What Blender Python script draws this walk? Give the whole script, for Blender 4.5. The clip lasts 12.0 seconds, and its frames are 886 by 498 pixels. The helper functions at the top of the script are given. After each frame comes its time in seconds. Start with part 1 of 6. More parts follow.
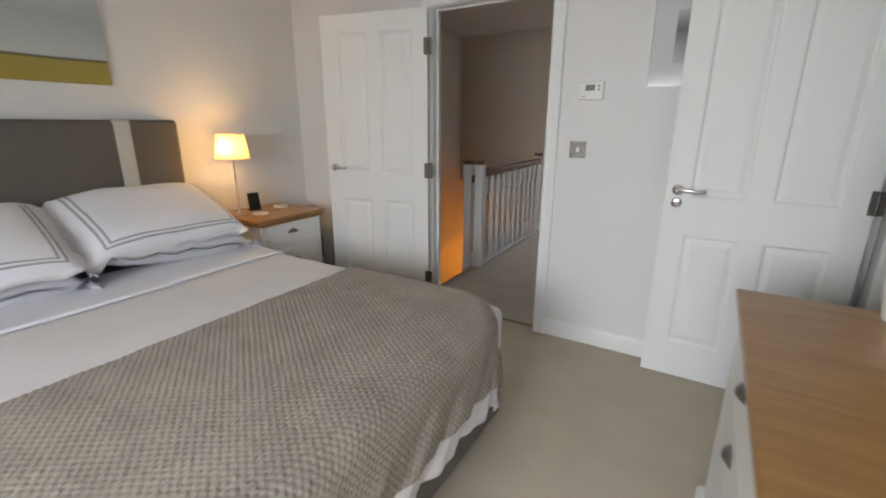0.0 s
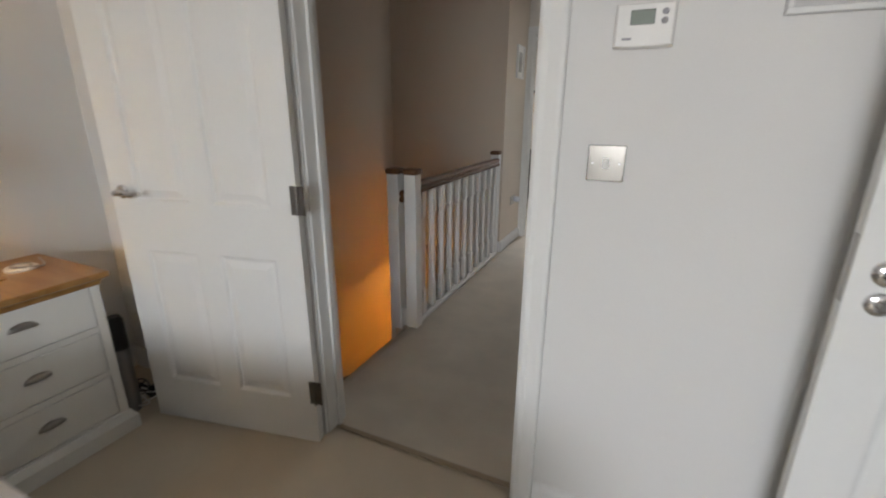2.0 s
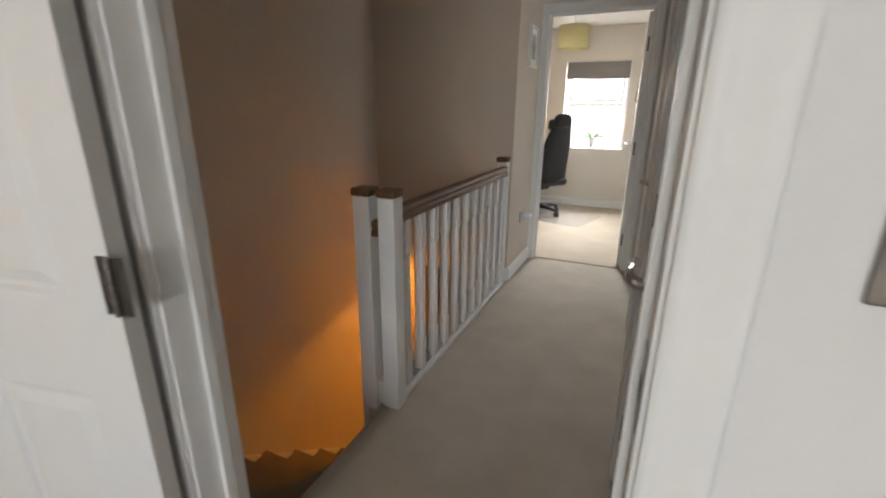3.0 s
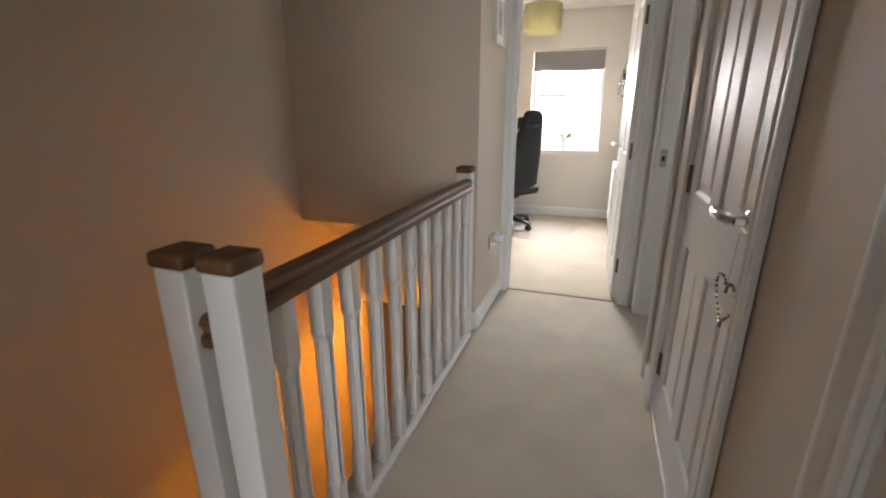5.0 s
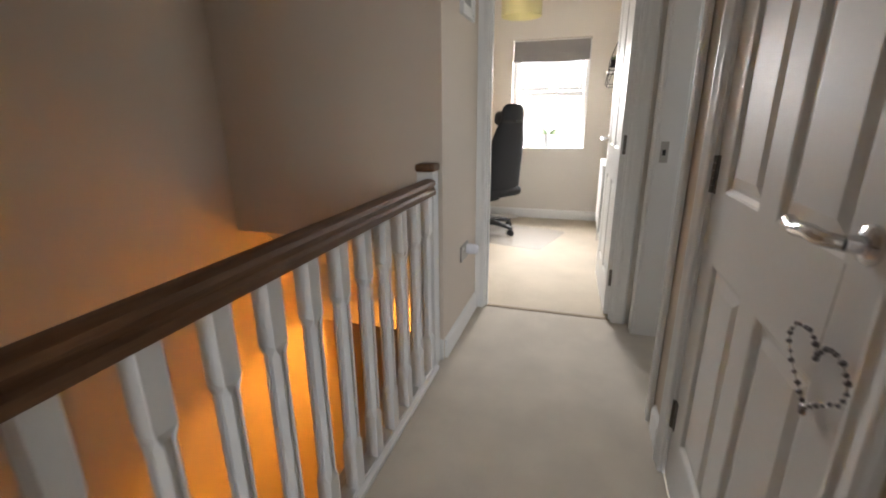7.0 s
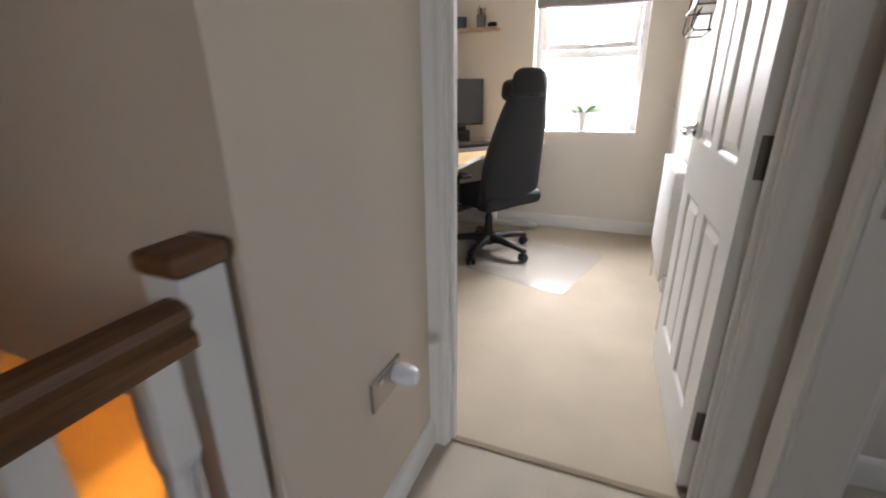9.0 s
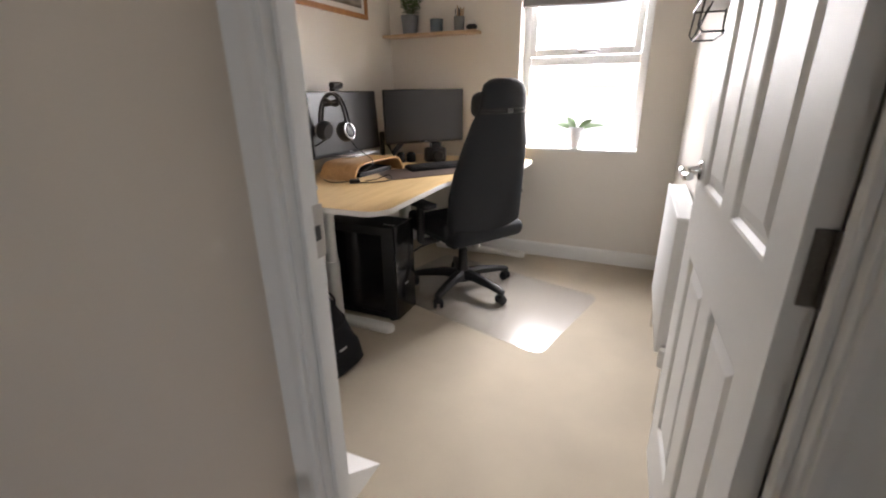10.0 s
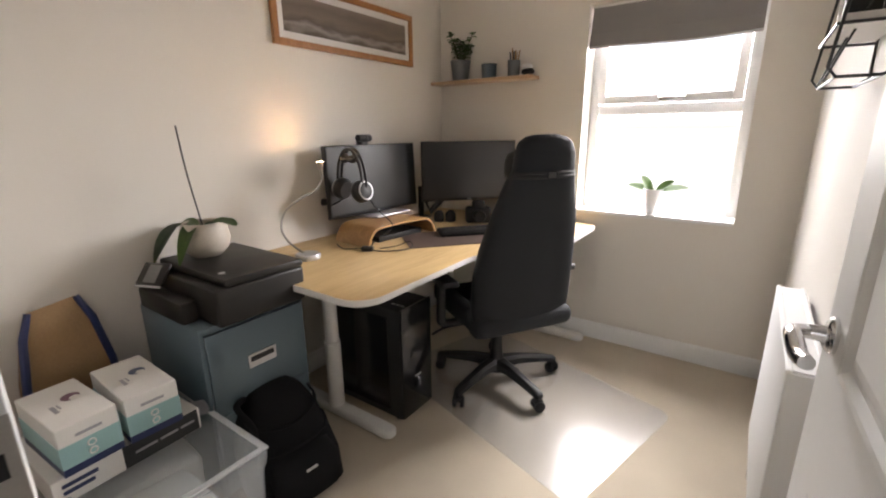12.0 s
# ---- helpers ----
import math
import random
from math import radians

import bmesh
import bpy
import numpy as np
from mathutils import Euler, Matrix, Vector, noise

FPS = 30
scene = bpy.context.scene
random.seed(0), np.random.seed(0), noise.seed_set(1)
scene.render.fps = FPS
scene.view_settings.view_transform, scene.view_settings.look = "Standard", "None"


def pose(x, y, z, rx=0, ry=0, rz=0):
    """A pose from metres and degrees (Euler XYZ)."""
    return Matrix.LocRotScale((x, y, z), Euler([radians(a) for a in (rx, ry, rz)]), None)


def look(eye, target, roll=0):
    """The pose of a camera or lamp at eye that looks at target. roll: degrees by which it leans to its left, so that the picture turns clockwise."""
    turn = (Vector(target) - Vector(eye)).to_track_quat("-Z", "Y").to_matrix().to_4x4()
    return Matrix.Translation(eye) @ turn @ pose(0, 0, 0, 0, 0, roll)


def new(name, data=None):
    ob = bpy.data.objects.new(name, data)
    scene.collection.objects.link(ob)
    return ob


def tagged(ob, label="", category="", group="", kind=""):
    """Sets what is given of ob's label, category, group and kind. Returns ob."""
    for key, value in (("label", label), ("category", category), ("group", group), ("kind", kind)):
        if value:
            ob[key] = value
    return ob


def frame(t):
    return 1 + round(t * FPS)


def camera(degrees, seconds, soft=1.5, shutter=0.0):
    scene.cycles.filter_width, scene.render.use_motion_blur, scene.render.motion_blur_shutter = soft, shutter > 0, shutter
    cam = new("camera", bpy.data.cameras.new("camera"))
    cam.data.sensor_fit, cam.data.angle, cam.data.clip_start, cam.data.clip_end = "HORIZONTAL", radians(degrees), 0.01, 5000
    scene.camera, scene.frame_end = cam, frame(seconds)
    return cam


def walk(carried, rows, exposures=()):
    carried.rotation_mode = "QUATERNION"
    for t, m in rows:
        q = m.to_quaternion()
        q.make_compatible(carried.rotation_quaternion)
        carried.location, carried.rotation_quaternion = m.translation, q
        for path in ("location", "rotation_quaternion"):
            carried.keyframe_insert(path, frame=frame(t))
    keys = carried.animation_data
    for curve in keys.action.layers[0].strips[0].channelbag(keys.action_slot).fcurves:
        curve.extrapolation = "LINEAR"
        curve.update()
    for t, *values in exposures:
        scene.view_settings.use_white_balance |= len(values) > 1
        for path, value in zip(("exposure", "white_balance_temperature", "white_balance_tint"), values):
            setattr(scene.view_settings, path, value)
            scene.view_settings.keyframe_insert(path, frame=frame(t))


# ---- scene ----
cam = camera(90.7, 12.0, soft=2.0, shutter=0.4)
PATH = [
    (0, (0.5, 1.43, 1.31), (-0.494, 3.075, 0.756), 0.2),
    (0.5, (0.291, 1.694, 1.275), (-0.628, 3.378, 0.711), 0.2),
    (1, (0.145, 2.065, 1.273), (-0.707, 3.775, 0.685), 0.2),
    (1.5, (0.04, 2.415, 1.298), (-0.776, 4.141, 0.701), 0.1),
    (2, (-0.067, 2.793, 1.288), (-0.859, 4.53, 0.693), 0.3),
    (2.5, (-0.219, 3.175, 1.291), (-1.011, 4.911, 0.692), 0.4),
    (3, (-0.383, 3.543, 1.27), (-1.165, 5.283, 0.672), 0.5),
    (3.1, (-0.397, 3.593, 1.261), (-1.185, 5.333, 0.666), 0.3),
    (5, (-0.645, 4.409, 1.224), (-1.279, 6.212, 0.635), -0.1),
    (5.5, (-0.637, 4.556, 1.198), (-1.271, 6.36, 0.614), -0.2),
    (6, (-0.629, 4.654, 1.159), (-1.257, 6.461, 0.576), -0.2),
    (6.5, (-0.635, 4.708, 1.155), (-1.23, 6.528, 0.576), -0.4),
    (7, (-0.669, 4.854, 1.154), (-1.247, 6.679, 0.574), -0.5),
    (7.2, (-0.679, 4.969, 1.155), (-1.259, 6.79, 0.564), -0.6),
    (9, (-0.759, 6.251, 1.16), (-1.46, 7.99, 0.463), -0.7),
    (9.5, (-0.719, 6.558, 1.198), (-1.431, 8.292, 0.5), -0.4),
    (10, (-0.675, 6.818, 1.208), (-1.429, 8.539, 0.525), -0.8),
    (10.5, (-0.675, 7.065, 1.234), (-1.467, 8.771, 0.553), -0.8),
    (11, (-0.66, 7.204, 1.256), (-1.541, 8.872, 0.592), -0.9),
    (11.5, (-0.658, 7.301, 1.279), (-1.685, 8.901, 0.658), -0.8),
    (12, (-0.635, 7.383, 1.277), (-1.743, 8.963, 0.755), -0.5),
]
EXPOSURES = [(0, 1.74, 6500, 12), (2.0, 1.76, 6650, 12), (3.1, 1.96, 6800, 13), (5.0, 2.24, 6800, 14), (7.2, 2.14, 6800, 14), (9.0, 1.8, 6650, 16), (10.5, 1.48, 6850, 17), (12, 1.48, 6950, 17)]
walk(cam, [(t, look(eye, target, roll)) for t, eye, target, roll in PATH], EXPOSURES)

# ---- world and lights ----
world = bpy.data.worlds.new("world")
scene.world = world
world.use_nodes = True
wn = world.node_tree.nodes
sky = wn.new("ShaderNodeTexSky")
sky.sky_type, sky.sun_disc = "NISHITA", False
sky.sun_elevation, sky.sun_rotation = radians(45), radians(270)
sky.air_density, sky.dust_density = 1.0, 1.0
wn["Background"].inputs[1].default_value = 0.15
world.node_tree.links.new(sky.outputs[0], wn["Background"].inputs[0])


def lamp(name, kind, energy, colour, m, size=(0.1, 0.1), spread=180):
    data = bpy.data.lights.new(name, kind)
    data.energy, data.color = energy, colour
    if kind == "AREA":
        data.shape, data.size, data.size_y, data.spread = "RECTANGLE", size[0], size[1], radians(spread)
    elif kind == "SUN":
        data.angle = size[0]
    else:
        data.shadow_soft_size = size[0]
    ob = new(name, data)
    ob.matrix_world = m
    return ob


lamp("sun", "SUN", 4.5, (1.0, 0.96, 0.9), pose(0, 0, 6, 0, -45, 0), (radians(1), 0))
# sky light in the window openings
lamp("office_window_light", "AREA", 50, (0.95, 0.975, 1.0), pose(-1.08, 10.72, 1.72, -64, 0, -12), (1.15, 1.0), 125)
lamp("bedroom_window_light", "AREA", 21.5, (0.89, 0.945, 1.0), pose(0.1, -0.53, 1.4, 47, 0, -8), (1.5, 1.1), 138)
lamp("bathroom_window_light", "AREA", 0.9, (0.93, 0.97, 1.0), pose(1.55, 7.0, 1.5, 90, 0, 90), (0.8, 0.8), 170)
# unseen warm spot below the stair soffit, no fitting, and the two small lamps
stair_lamp = lamp("stair_lamp", "SPOT", 15, (1.0, 0.39, 0.05), pose(-1.47, 7.3, 0.02), (0.05, 0))
stair_lamp.data.spot_size, stair_lamp.data.spot_blend = radians(165), 0.15
lamp("bedside_bulb", "POINT", 1.35, (1.0, 0.6, 0.2), pose(-2.16, 3.14, 1.16), (0.03, 0))
desk_bulb = lamp("desk_lamp_bulb", "SPOT", 0.85, (1.0, 0.58, 0.25), look((-2.305, 8.785, 1.14), (-2.47, 8.64, 1.42)), (0.012, 0))
desk_bulb.data.spot_size, desk_bulb.data.spot_blend = radians(110), 1.0


# ---- materials ----
def material(name, colour, rough=0.5, metal=0.0, vary=0.06, scale=6.0, fine=120.0, bump=0.1, spread=0.0, coat=0.0, dist=0.001, stretch=(1, 1, 1), shine=0.5, wear=0.07):
    """A surface with large, soft variation, fine grain and relief."""
    m = bpy.data.materials.new(name)
    m.use_nodes = True
    n, l = m.node_tree.nodes, m.node_tree.links
    b = n["Principled BSDF"]
    b.inputs["Metallic"].default_value = metal
    b.inputs["Coat Weight"].default_value, b.inputs["Specular IOR Level"].default_value = coat, shine
    tc = n.new("ShaderNodeTexCoord")
    mp = n.new("ShaderNodeMapping")
    mp.inputs["Scale"].default_value = stretch
    l.new(tc.outputs["Object"], mp.inputs[0])
    big, small = n.new("ShaderNodeTexNoise"), n.new("ShaderNodeTexNoise")
    big.inputs["Scale"].default_value, small.inputs["Scale"].default_value = scale, fine
    big.inputs["Detail"].default_value, small.inputs["Detail"].default_value = 4, 3
    for t in (big, small):
        l.new(mp.outputs[0], t.inputs["Vector"])
    both = n.new("ShaderNodeMath")
    both.operation = "ADD"
    l.new(big.outputs["Fac"], both.inputs[0]), l.new(small.outputs["Fac"], both.inputs[1])
    half = n.new("ShaderNodeMath")
    half.operation = "MULTIPLY"
    half.inputs[1].default_value = 0.5
    l.new(both.outputs[0], half.inputs[0])
    ramp = n.new("ShaderNodeValToRGB")
    ramp.color_ramp.elements[0].position, ramp.color_ramp.elements[1].position = 0.3, 0.7
    ramp.color_ramp.elements[0].color = (*[c * (1 - vary) for c in colour], 1)
    ramp.color_ramp.elements[1].color = (*[min(1, c * (1 + vary)) for c in colour], 1)
    l.new(half.outputs[0], ramp.inputs[0])
    l.new(ramp.outputs[0], b.inputs["Base Color"])
    rr = n.new("ShaderNodeMapRange")
    rr.inputs["To Min"].default_value, rr.inputs["To Max"].default_value = max(0.02, rough - wear), min(1, rough + wear)
    l.new(big.outputs["Fac"], rr.inputs[0])
    l.new(rr.outputs[0], b.inputs["Roughness"])
    if bump:
        bp = n.new("ShaderNodeBump")
        bp.inputs["Strength"].default_value, bp.inputs["Distance"].default_value = bump, dist
        l.new(small.outputs["Fac"], bp.inputs["Height"])
        l.new(bp.outputs[0], b.inputs["Normal"])
    return m


def glass_material(name, colour=(1, 1, 1), rough=0.0, alpha=0.15):
    m = bpy.data.materials.new(name)
    m.use_nodes = True
    n, l = m.node_tree.nodes, m.node_tree.links
    b = n["Principled BSDF"]
    b.inputs["Base Color"].default_value, b.inputs["Roughness"].default_value = (*colour, 1), rough
    clear = n.new("ShaderNodeBsdfTransparent")
    clear.inputs[0].default_value = (*colour, 1)
    mix = n.new("ShaderNodeMixShader")
    mix.inputs[0].default_value = alpha
    l.new(clear.outputs[0], mix.inputs[1]), l.new(b.outputs[0], mix.inputs[2])
    l.new(mix.outputs[0], n["Material Output"].inputs[0])
    return m


def glow_material(name, colour, strength, base=(0.8, 0.8, 0.8)):
    m = bpy.data.materials.new(name)
    m.use_nodes = True
    b = m.node_tree.nodes["Principled BSDF"]
    b.inputs["Base Color"].default_value = (*base, 1)
    b.inputs["Emission Color"].default_value, b.inputs["Emission Strength"].default_value = (*colour, 1), strength
    return m


def wood_material(name, light, dark, rough=0.4, stretch=(3, 40, 40), coat=0.0):
    m = bpy.data.materials.new(name)
    m.use_nodes = True
    n, l = m.node_tree.nodes, m.node_tree.links
    b = n["Principled BSDF"]
    b.inputs["Coat Weight"].default_value = coat
    tc, mp = n.new("ShaderNodeTexCoord"), n.new("ShaderNodeMapping")
    mp.inputs["Scale"].default_value = stretch
    l.new(tc.outputs["Object"], mp.inputs[0])
    grain, streak = n.new("ShaderNodeTexNoise"), n.new("ShaderNodeTexNoise")
    grain.inputs["Scale"].default_value, streak.inputs["Scale"].default_value = 1.0, 4.0
    grain.inputs["Detail"].default_value, grain.inputs["Distortion"].default_value = 6, 1.2
    streak.inputs["Detail"].default_value = 3
    l.new(mp.outputs[0], grain.inputs["Vector"]), l.new(mp.outputs[0], streak.inputs["Vector"])
    mix = n.new("ShaderNodeMath")
    mix.operation = "MULTIPLY_ADD"
    mix.inputs[1].default_value = 0.35
    l.new(streak.outputs["Fac"], mix.inputs[0]), l.new(grain.outputs["Fac"], mix.inputs[2])
    ramp = n.new("ShaderNodeValToRGB")
    ramp.color_ramp.elements[0].position, ramp.color_ramp.elements[1].position = 0.42, 0.86
    ramp.color_ramp.elements[0].color, ramp.color_ramp.elements[1].color = (*dark, 1), (*light, 1)
    l.new(mix.outputs[0], ramp.inputs[0])
    l.new(ramp.outputs[0], b.inputs["Base Color"])
    b.inputs["Roughness"].default_value = rough
    bp = n.new("ShaderNodeBump")
    bp.inputs["Strength"].default_value, bp.inputs["Distance"].default_value = 0.15, 0.0008
    l.new(mix.outputs[0], bp.inputs["Height"]), l.new(bp.outputs[0], b.inputs["Normal"])
    return m


WALL = material("cream_wall_paint", (0.74, 0.70, 0.64), 0.75, vary=0.02, scale=2, fine=260, bump=0.12, dist=0.0006)
WALL_BED = material("white_wall_paint", (0.745, 0.735, 0.72), 0.75, vary=0.02, scale=2, fine=260, bump=0.12, dist=0.0006)
# beige tone with landing dimness and stair-lamp bounce put into the colour
WALL_LANDING = material("dimmed_warm_wall_paint", (0.66, 0.575, 0.485), 0.7, vary=0.025, scale=2, fine=260, bump=0.12, dist=0.0006)
RAD_PAINT = material("radiator_enamel", (0.74, 0.74, 0.73), 0.6, vary=0.015, scale=5, fine=90, bump=0.04, dist=0.0006, shine=0.3)
CEIL = material("ceiling_paint", (0.8, 0.79, 0.77), 0.85, vary=0.02, scale=2, fine=200, bump=0.1)
GLOSS = material("white_gloss_paint", (0.79, 0.79, 0.775), 0.52, vary=0.015, scale=5, fine=90, bump=0.05, dist=0.0006, shine=0.22)
SATIN = material("white_satin_paint", (0.78, 0.78, 0.765), 0.38, vary=0.02, scale=5, fine=90, bump=0.05)
CARPET_BEIGE = material("beige_carpet", (0.53, 0.46, 0.36), 1.0, vary=0.13, scale=3.5, fine=330, bump=0.9, dist=0.004)
CARPET_HALL = material("grey_beige_carpet", (0.53, 0.475, 0.395), 1.0, vary=0.16, scale=5, fine=330, bump=0.9, dist=0.004)
CARPET_STAIR = material("brown_stair_carpet", (0.3, 0.24, 0.17), 1.0, vary=0.15, scale=5, fine=330, bump=0.9, dist=0.004)
OAK = wood_material("oak", (0.40, 0.22, 0.085), (0.27, 0.135, 0.045), 0.4, (30, 3, 30), 0.1)
RAIL_WOOD = wood_material("dark_oak", (0.17, 0.078, 0.03), (0.085, 0.036, 0.012), 0.5, (40, 3, 40), 0.0)
CHROME = material("chrome", (0.72, 0.72, 0.73), 0.14, 1.0, vary=0.03, bump=0)
HINGE_STEEL = material("aged_hinge_steel", (0.17, 0.155, 0.14), 0.36, 1.0, vary=0.1, fine=200, bump=0.05)
NICKEL = material("brushed_nickel", (0.43, 0.41, 0.385), 0.32, 1.0, vary=0.06, fine=200, bump=0.05)
UPVC = material("white_plastic_frame", (0.85, 0.86, 0.87), 0.25, vary=0.01, bump=0)
WHITE_PLASTIC = material("white_plastic", (0.78, 0.77, 0.74), 0.35, vary=0.02, bump=0.03)
BLACK_PLASTIC = material("black_plastic", (0.018, 0.018, 0.019), 0.42, vary=0.15, fine=250, bump=0.1, shine=0.3)
GLASS = glass_material("window_glass", (1, 1, 1), 0.0, 0.06)


# ---- mesh helpers ----
def box(bm, x0, y0, z0, x1, y1, z1, bevel=0.0, seg=1, m=None):
    vs = [bm.verts.new((x, y, z)) for z in (z0, z1) for y in (y0, y1) for x in (x0, x1)]
    fs = [bm.faces.new([vs[i] for i in f]) for f in ((0, 2, 3, 1), (4, 5, 7, 6), (0, 1, 5, 4), (2, 6, 7, 3), (0, 4, 6, 2), (1, 3, 7, 5))]
    if bevel:
        es = list({e for f in fs for e in f.edges})
        r = bmesh.ops.bevel(bm, geom=es, offset=bevel, segments=seg, profile=0.5, affect="EDGES", clamp_overlap=True)
        vs = list({v for f in r["faces"] for v in f.verts} | {v for v in vs if v.is_valid})
    if m is not None:
        bmesh.ops.transform(bm, matrix=m, verts=vs)
    return vs


def ring_sweep(bm, rings, closed=True, caps=True):
    """Joins rings of equal length into a skin."""
    rows = [[bm.verts.new(p) for p in r] for r in rings]
    k = len(rows[0])
    for a, b in zip(rows, rows[1:]):
        for i in range(k if closed else k - 1):
            bm.faces.new((a[i], a[(i + 1) % k], b[(i + 1) % k], b[i]))
    if caps and closed:
        bm.faces.new(rows[0][::-1])
        bm.faces.new(rows[-1])
    return rows


def lathe(bm, profile, n=24, at=(0, 0, 0), m=None):
    """Turns (radius, z) pairs round z."""
    at = Vector(at)
    rings = []
    for r, z in profile:
        ring = [Vector((max(r, 0.0004) * math.cos(2 * math.pi * i / n), max(r, 0.0004) * math.sin(2 * math.pi * i / n), z)) for i in range(n)]
        rings.append([(m @ p if m is not None else p) + at for p in ring])
    return ring_sweep(bm, rings)


def tube(bm, pts, radius, n=8):
    """A round bar along points; radius may be a list."""
    pts = [Vector(p) for p in pts]
    rings, side = [], None
    for i, p in enumerate(pts):
        d = (pts[min(i + 1, len(pts) - 1)] - pts[max(i - 1, 0)]).normalized()
        if side is None:
            side = d.orthogonal().normalized()
        side = (side - d * side.dot(d)).normalized()
        up = d.cross(side)
        r = radius[i] if isinstance(radius, (list, tuple)) else radius
        rings.append([p + (side * math.cos(2 * math.pi * k / n) + up * math.sin(2 * math.pi * k / n)) * r for k in range(n)])
    return ring_sweep(bm, rings)


def smooth_path(pts, steps=6):
    """A smooth line through points."""
    pts = [Vector(p) for p in pts]
    out = []
    for i in range(len(pts) - 1):
        a, b, c, d = pts[max(i - 1, 0)], pts[i], pts[i + 1], pts[min(i + 2, len(pts) - 1)]
        for k in range(steps):
            t = k / steps
            out.append(0.5 * (2 * b + (c - a) * t + (2 * a - 5 * b + 4 * c - d) * t * t + (3 * b - a - 3 * c + d) * t ** 3))
    return out + [pts[-1]]


def link_mesh(name, bm, mat, parent=None, smooth=None):
    bmesh.ops.recalc_face_normals(bm, faces=bm.faces[:])
    me = bpy.data.meshes.new(name)
    bm.to_mesh(me)
    bm.free()
    for one in (mat if isinstance(mat, (list, tuple)) else [mat]):
        me.materials.append(one)
    if smooth is not None:

        for p in me.polygons:
            p.use_smooth = True
        me.set_sharp_from_angle(angle=radians(smooth))
    ob = new(name, me)
    if parent is not None:
        ob.parent = parent
    return ob


def part(name, bm, mat, parent, label="", smooth=None):
    ob = link_mesh(name, bm, mat, parent, smooth)
    return tagged(ob, label)


def thing(name, m, label, category, group=""):
    ob = new(name)
    ob.empty_display_size = 0.1
    ob.matrix_world = m
    return tagged(ob, label, category, group)


def structure(name, bm, mat, label, category="", smooth=None):
    return tagged(link_mesh(name, bm, mat, None, smooth), label, category or name.split("_")[0], kind="structure")


def boxes(rows):
    bm = bmesh.new()
    for r in rows:
        box(bm, *r)
    return bm


# ---- the large structure ----
H = 2.34
L, R, OL, OR = -2.40, -0.33, -2.48, -0.425
B0, B1 = 3.99, 4.09        # wall between bedroom and landing
O0, O1 = 7.36, 7.428        # wall between landing and office
WY = 10.01                 # office window wall
BS, BE = -0.55, 1.16       # bedroom back wall and right wall

structure("floor_bedroom", boxes([(L, BS, -0.25, BE, B0 + 0.05, 0)]), CARPET_BEIGE, "beige cut-pile bedroom carpet", "carpet")
structure("floor_landing", boxes([(-1.28, B0 + 0.05, -0.25, R, 6.69, 0), (-1.25, 6.69, -0.25, R, O0 + 0.03, 0)]), CARPET_HALL, "grey-beige carpet on the landing", "carpet")
structure("floor_office", boxes([(OL, O0 + 0.03, -0.25, OR, WY, 0)]), CARPET_BEIGE, "pale beige office carpet", "carpet")
structure("floor_bathroom", boxes([(R, 6.35, -0.25, 1.6, 7.66, -0.002)]), CARPET_HALL, "beige carpet in the side room", "carpet")
structure("floor_downstairs", boxes([(L - 0.1, 4.0, -2.75, 0.6, 11, -2.65)]), CARPET_STAIR, "brown carpet at the foot of the stairs", "carpet")
structure("ceiling_bedroom", boxes([(L, BS, H, BE, B0, H + 0.1)]), CEIL, "white ceiling", "ceiling")
structure("ceiling_landing", boxes([(L, B0, H, 1.6, O0, H + 0.1)]), CEIL, "white ceiling over the landing", "ceiling")
structure("ceiling_office", boxes([(OL, O0, H, 1.6, WY, H + 0.1)]), CEIL, "white ceiling", "ceiling")

DX0, DX1 = -1.13, -0.352   # bedroom door opening
structure("wall_bedroom_door", boxes([(L - 0.1, B0, 0, DX0 - 0.03, B1, H), (DX1 + 0.03, B0, 0, BE + 0.1, B1, H), (DX0 - 0.03, B0, 2.02, DX1 + 0.03, B1, H),
                                      (L - 0.1, B0, -2.65, -1.28, B1, -0.0)]), WALL_BED, "white painted wall between bedroom and landing", "wall")
structure("wall_bedroom_left", boxes([(L - 0.1, BS, 0, L, B0, H)]), WALL_BED, "white wall behind the bed", "wall")
structure("wall_bedroom_right", boxes([(BE, BS, 0, BE + 0.1, 3.06, H), (BE, 3.84, 0, BE + 0.1, B0, H), (BE, 3.06, 2.02, BE + 0.1, 3.84, H)]), WALL_BED, "white wall with a doorway", "wall")
structure("wall_bedroom_back", boxes([(L, BS - 0.1, 0, -0.7, BS, H), (0.9, BS - 0.1, 0, BE, BS, H), (-0.7, BS - 0.1, 0, 0.9, BS, 0.85), (-0.7, BS - 0.1, 2.05, 0.9, BS, H)]), WALL_BED, "white wall with a window", "wall")
structure("wall_ensuite", boxes([(BE + 0.1, 2.6, 0, 2.4, 2.7, H), (BE + 0.1, 4.2, 0, 2.4, 4.3, H), (2.3, 2.7, 0, 2.4, 4.2, H), (BE + 0.1, 2.6, H, 2.4, 4.3, H + 0.1), (BE, 2.6, -0.1, 2.4, 4.3, -0.003)]), WALL, "plain walls of the room beyond the doorway", "wall")
structure("wall_stairwell_left", boxes([(L - 0.1, B1, -2.65, L, O0, H), (L - 0.1, O0, -2.65, L, 11, -0.25)]), WALL_LANDING, "tall stairwell wall in dimmed warm beige", "wall")
structure("wall_stairwell_end", boxes([(L, 6.69, 0.58, -1.35, 6.79, H)]), WALL_LANDING, "bulkhead wall over the stairs in dimmed warm beige", "wall")
structure("wall_landing_left", boxes([(-1.35, 6.69, -2.65, -1.25, O0, H)]), WALL_LANDING, "return wall beside the stairs in dimmed warm beige", "wall")
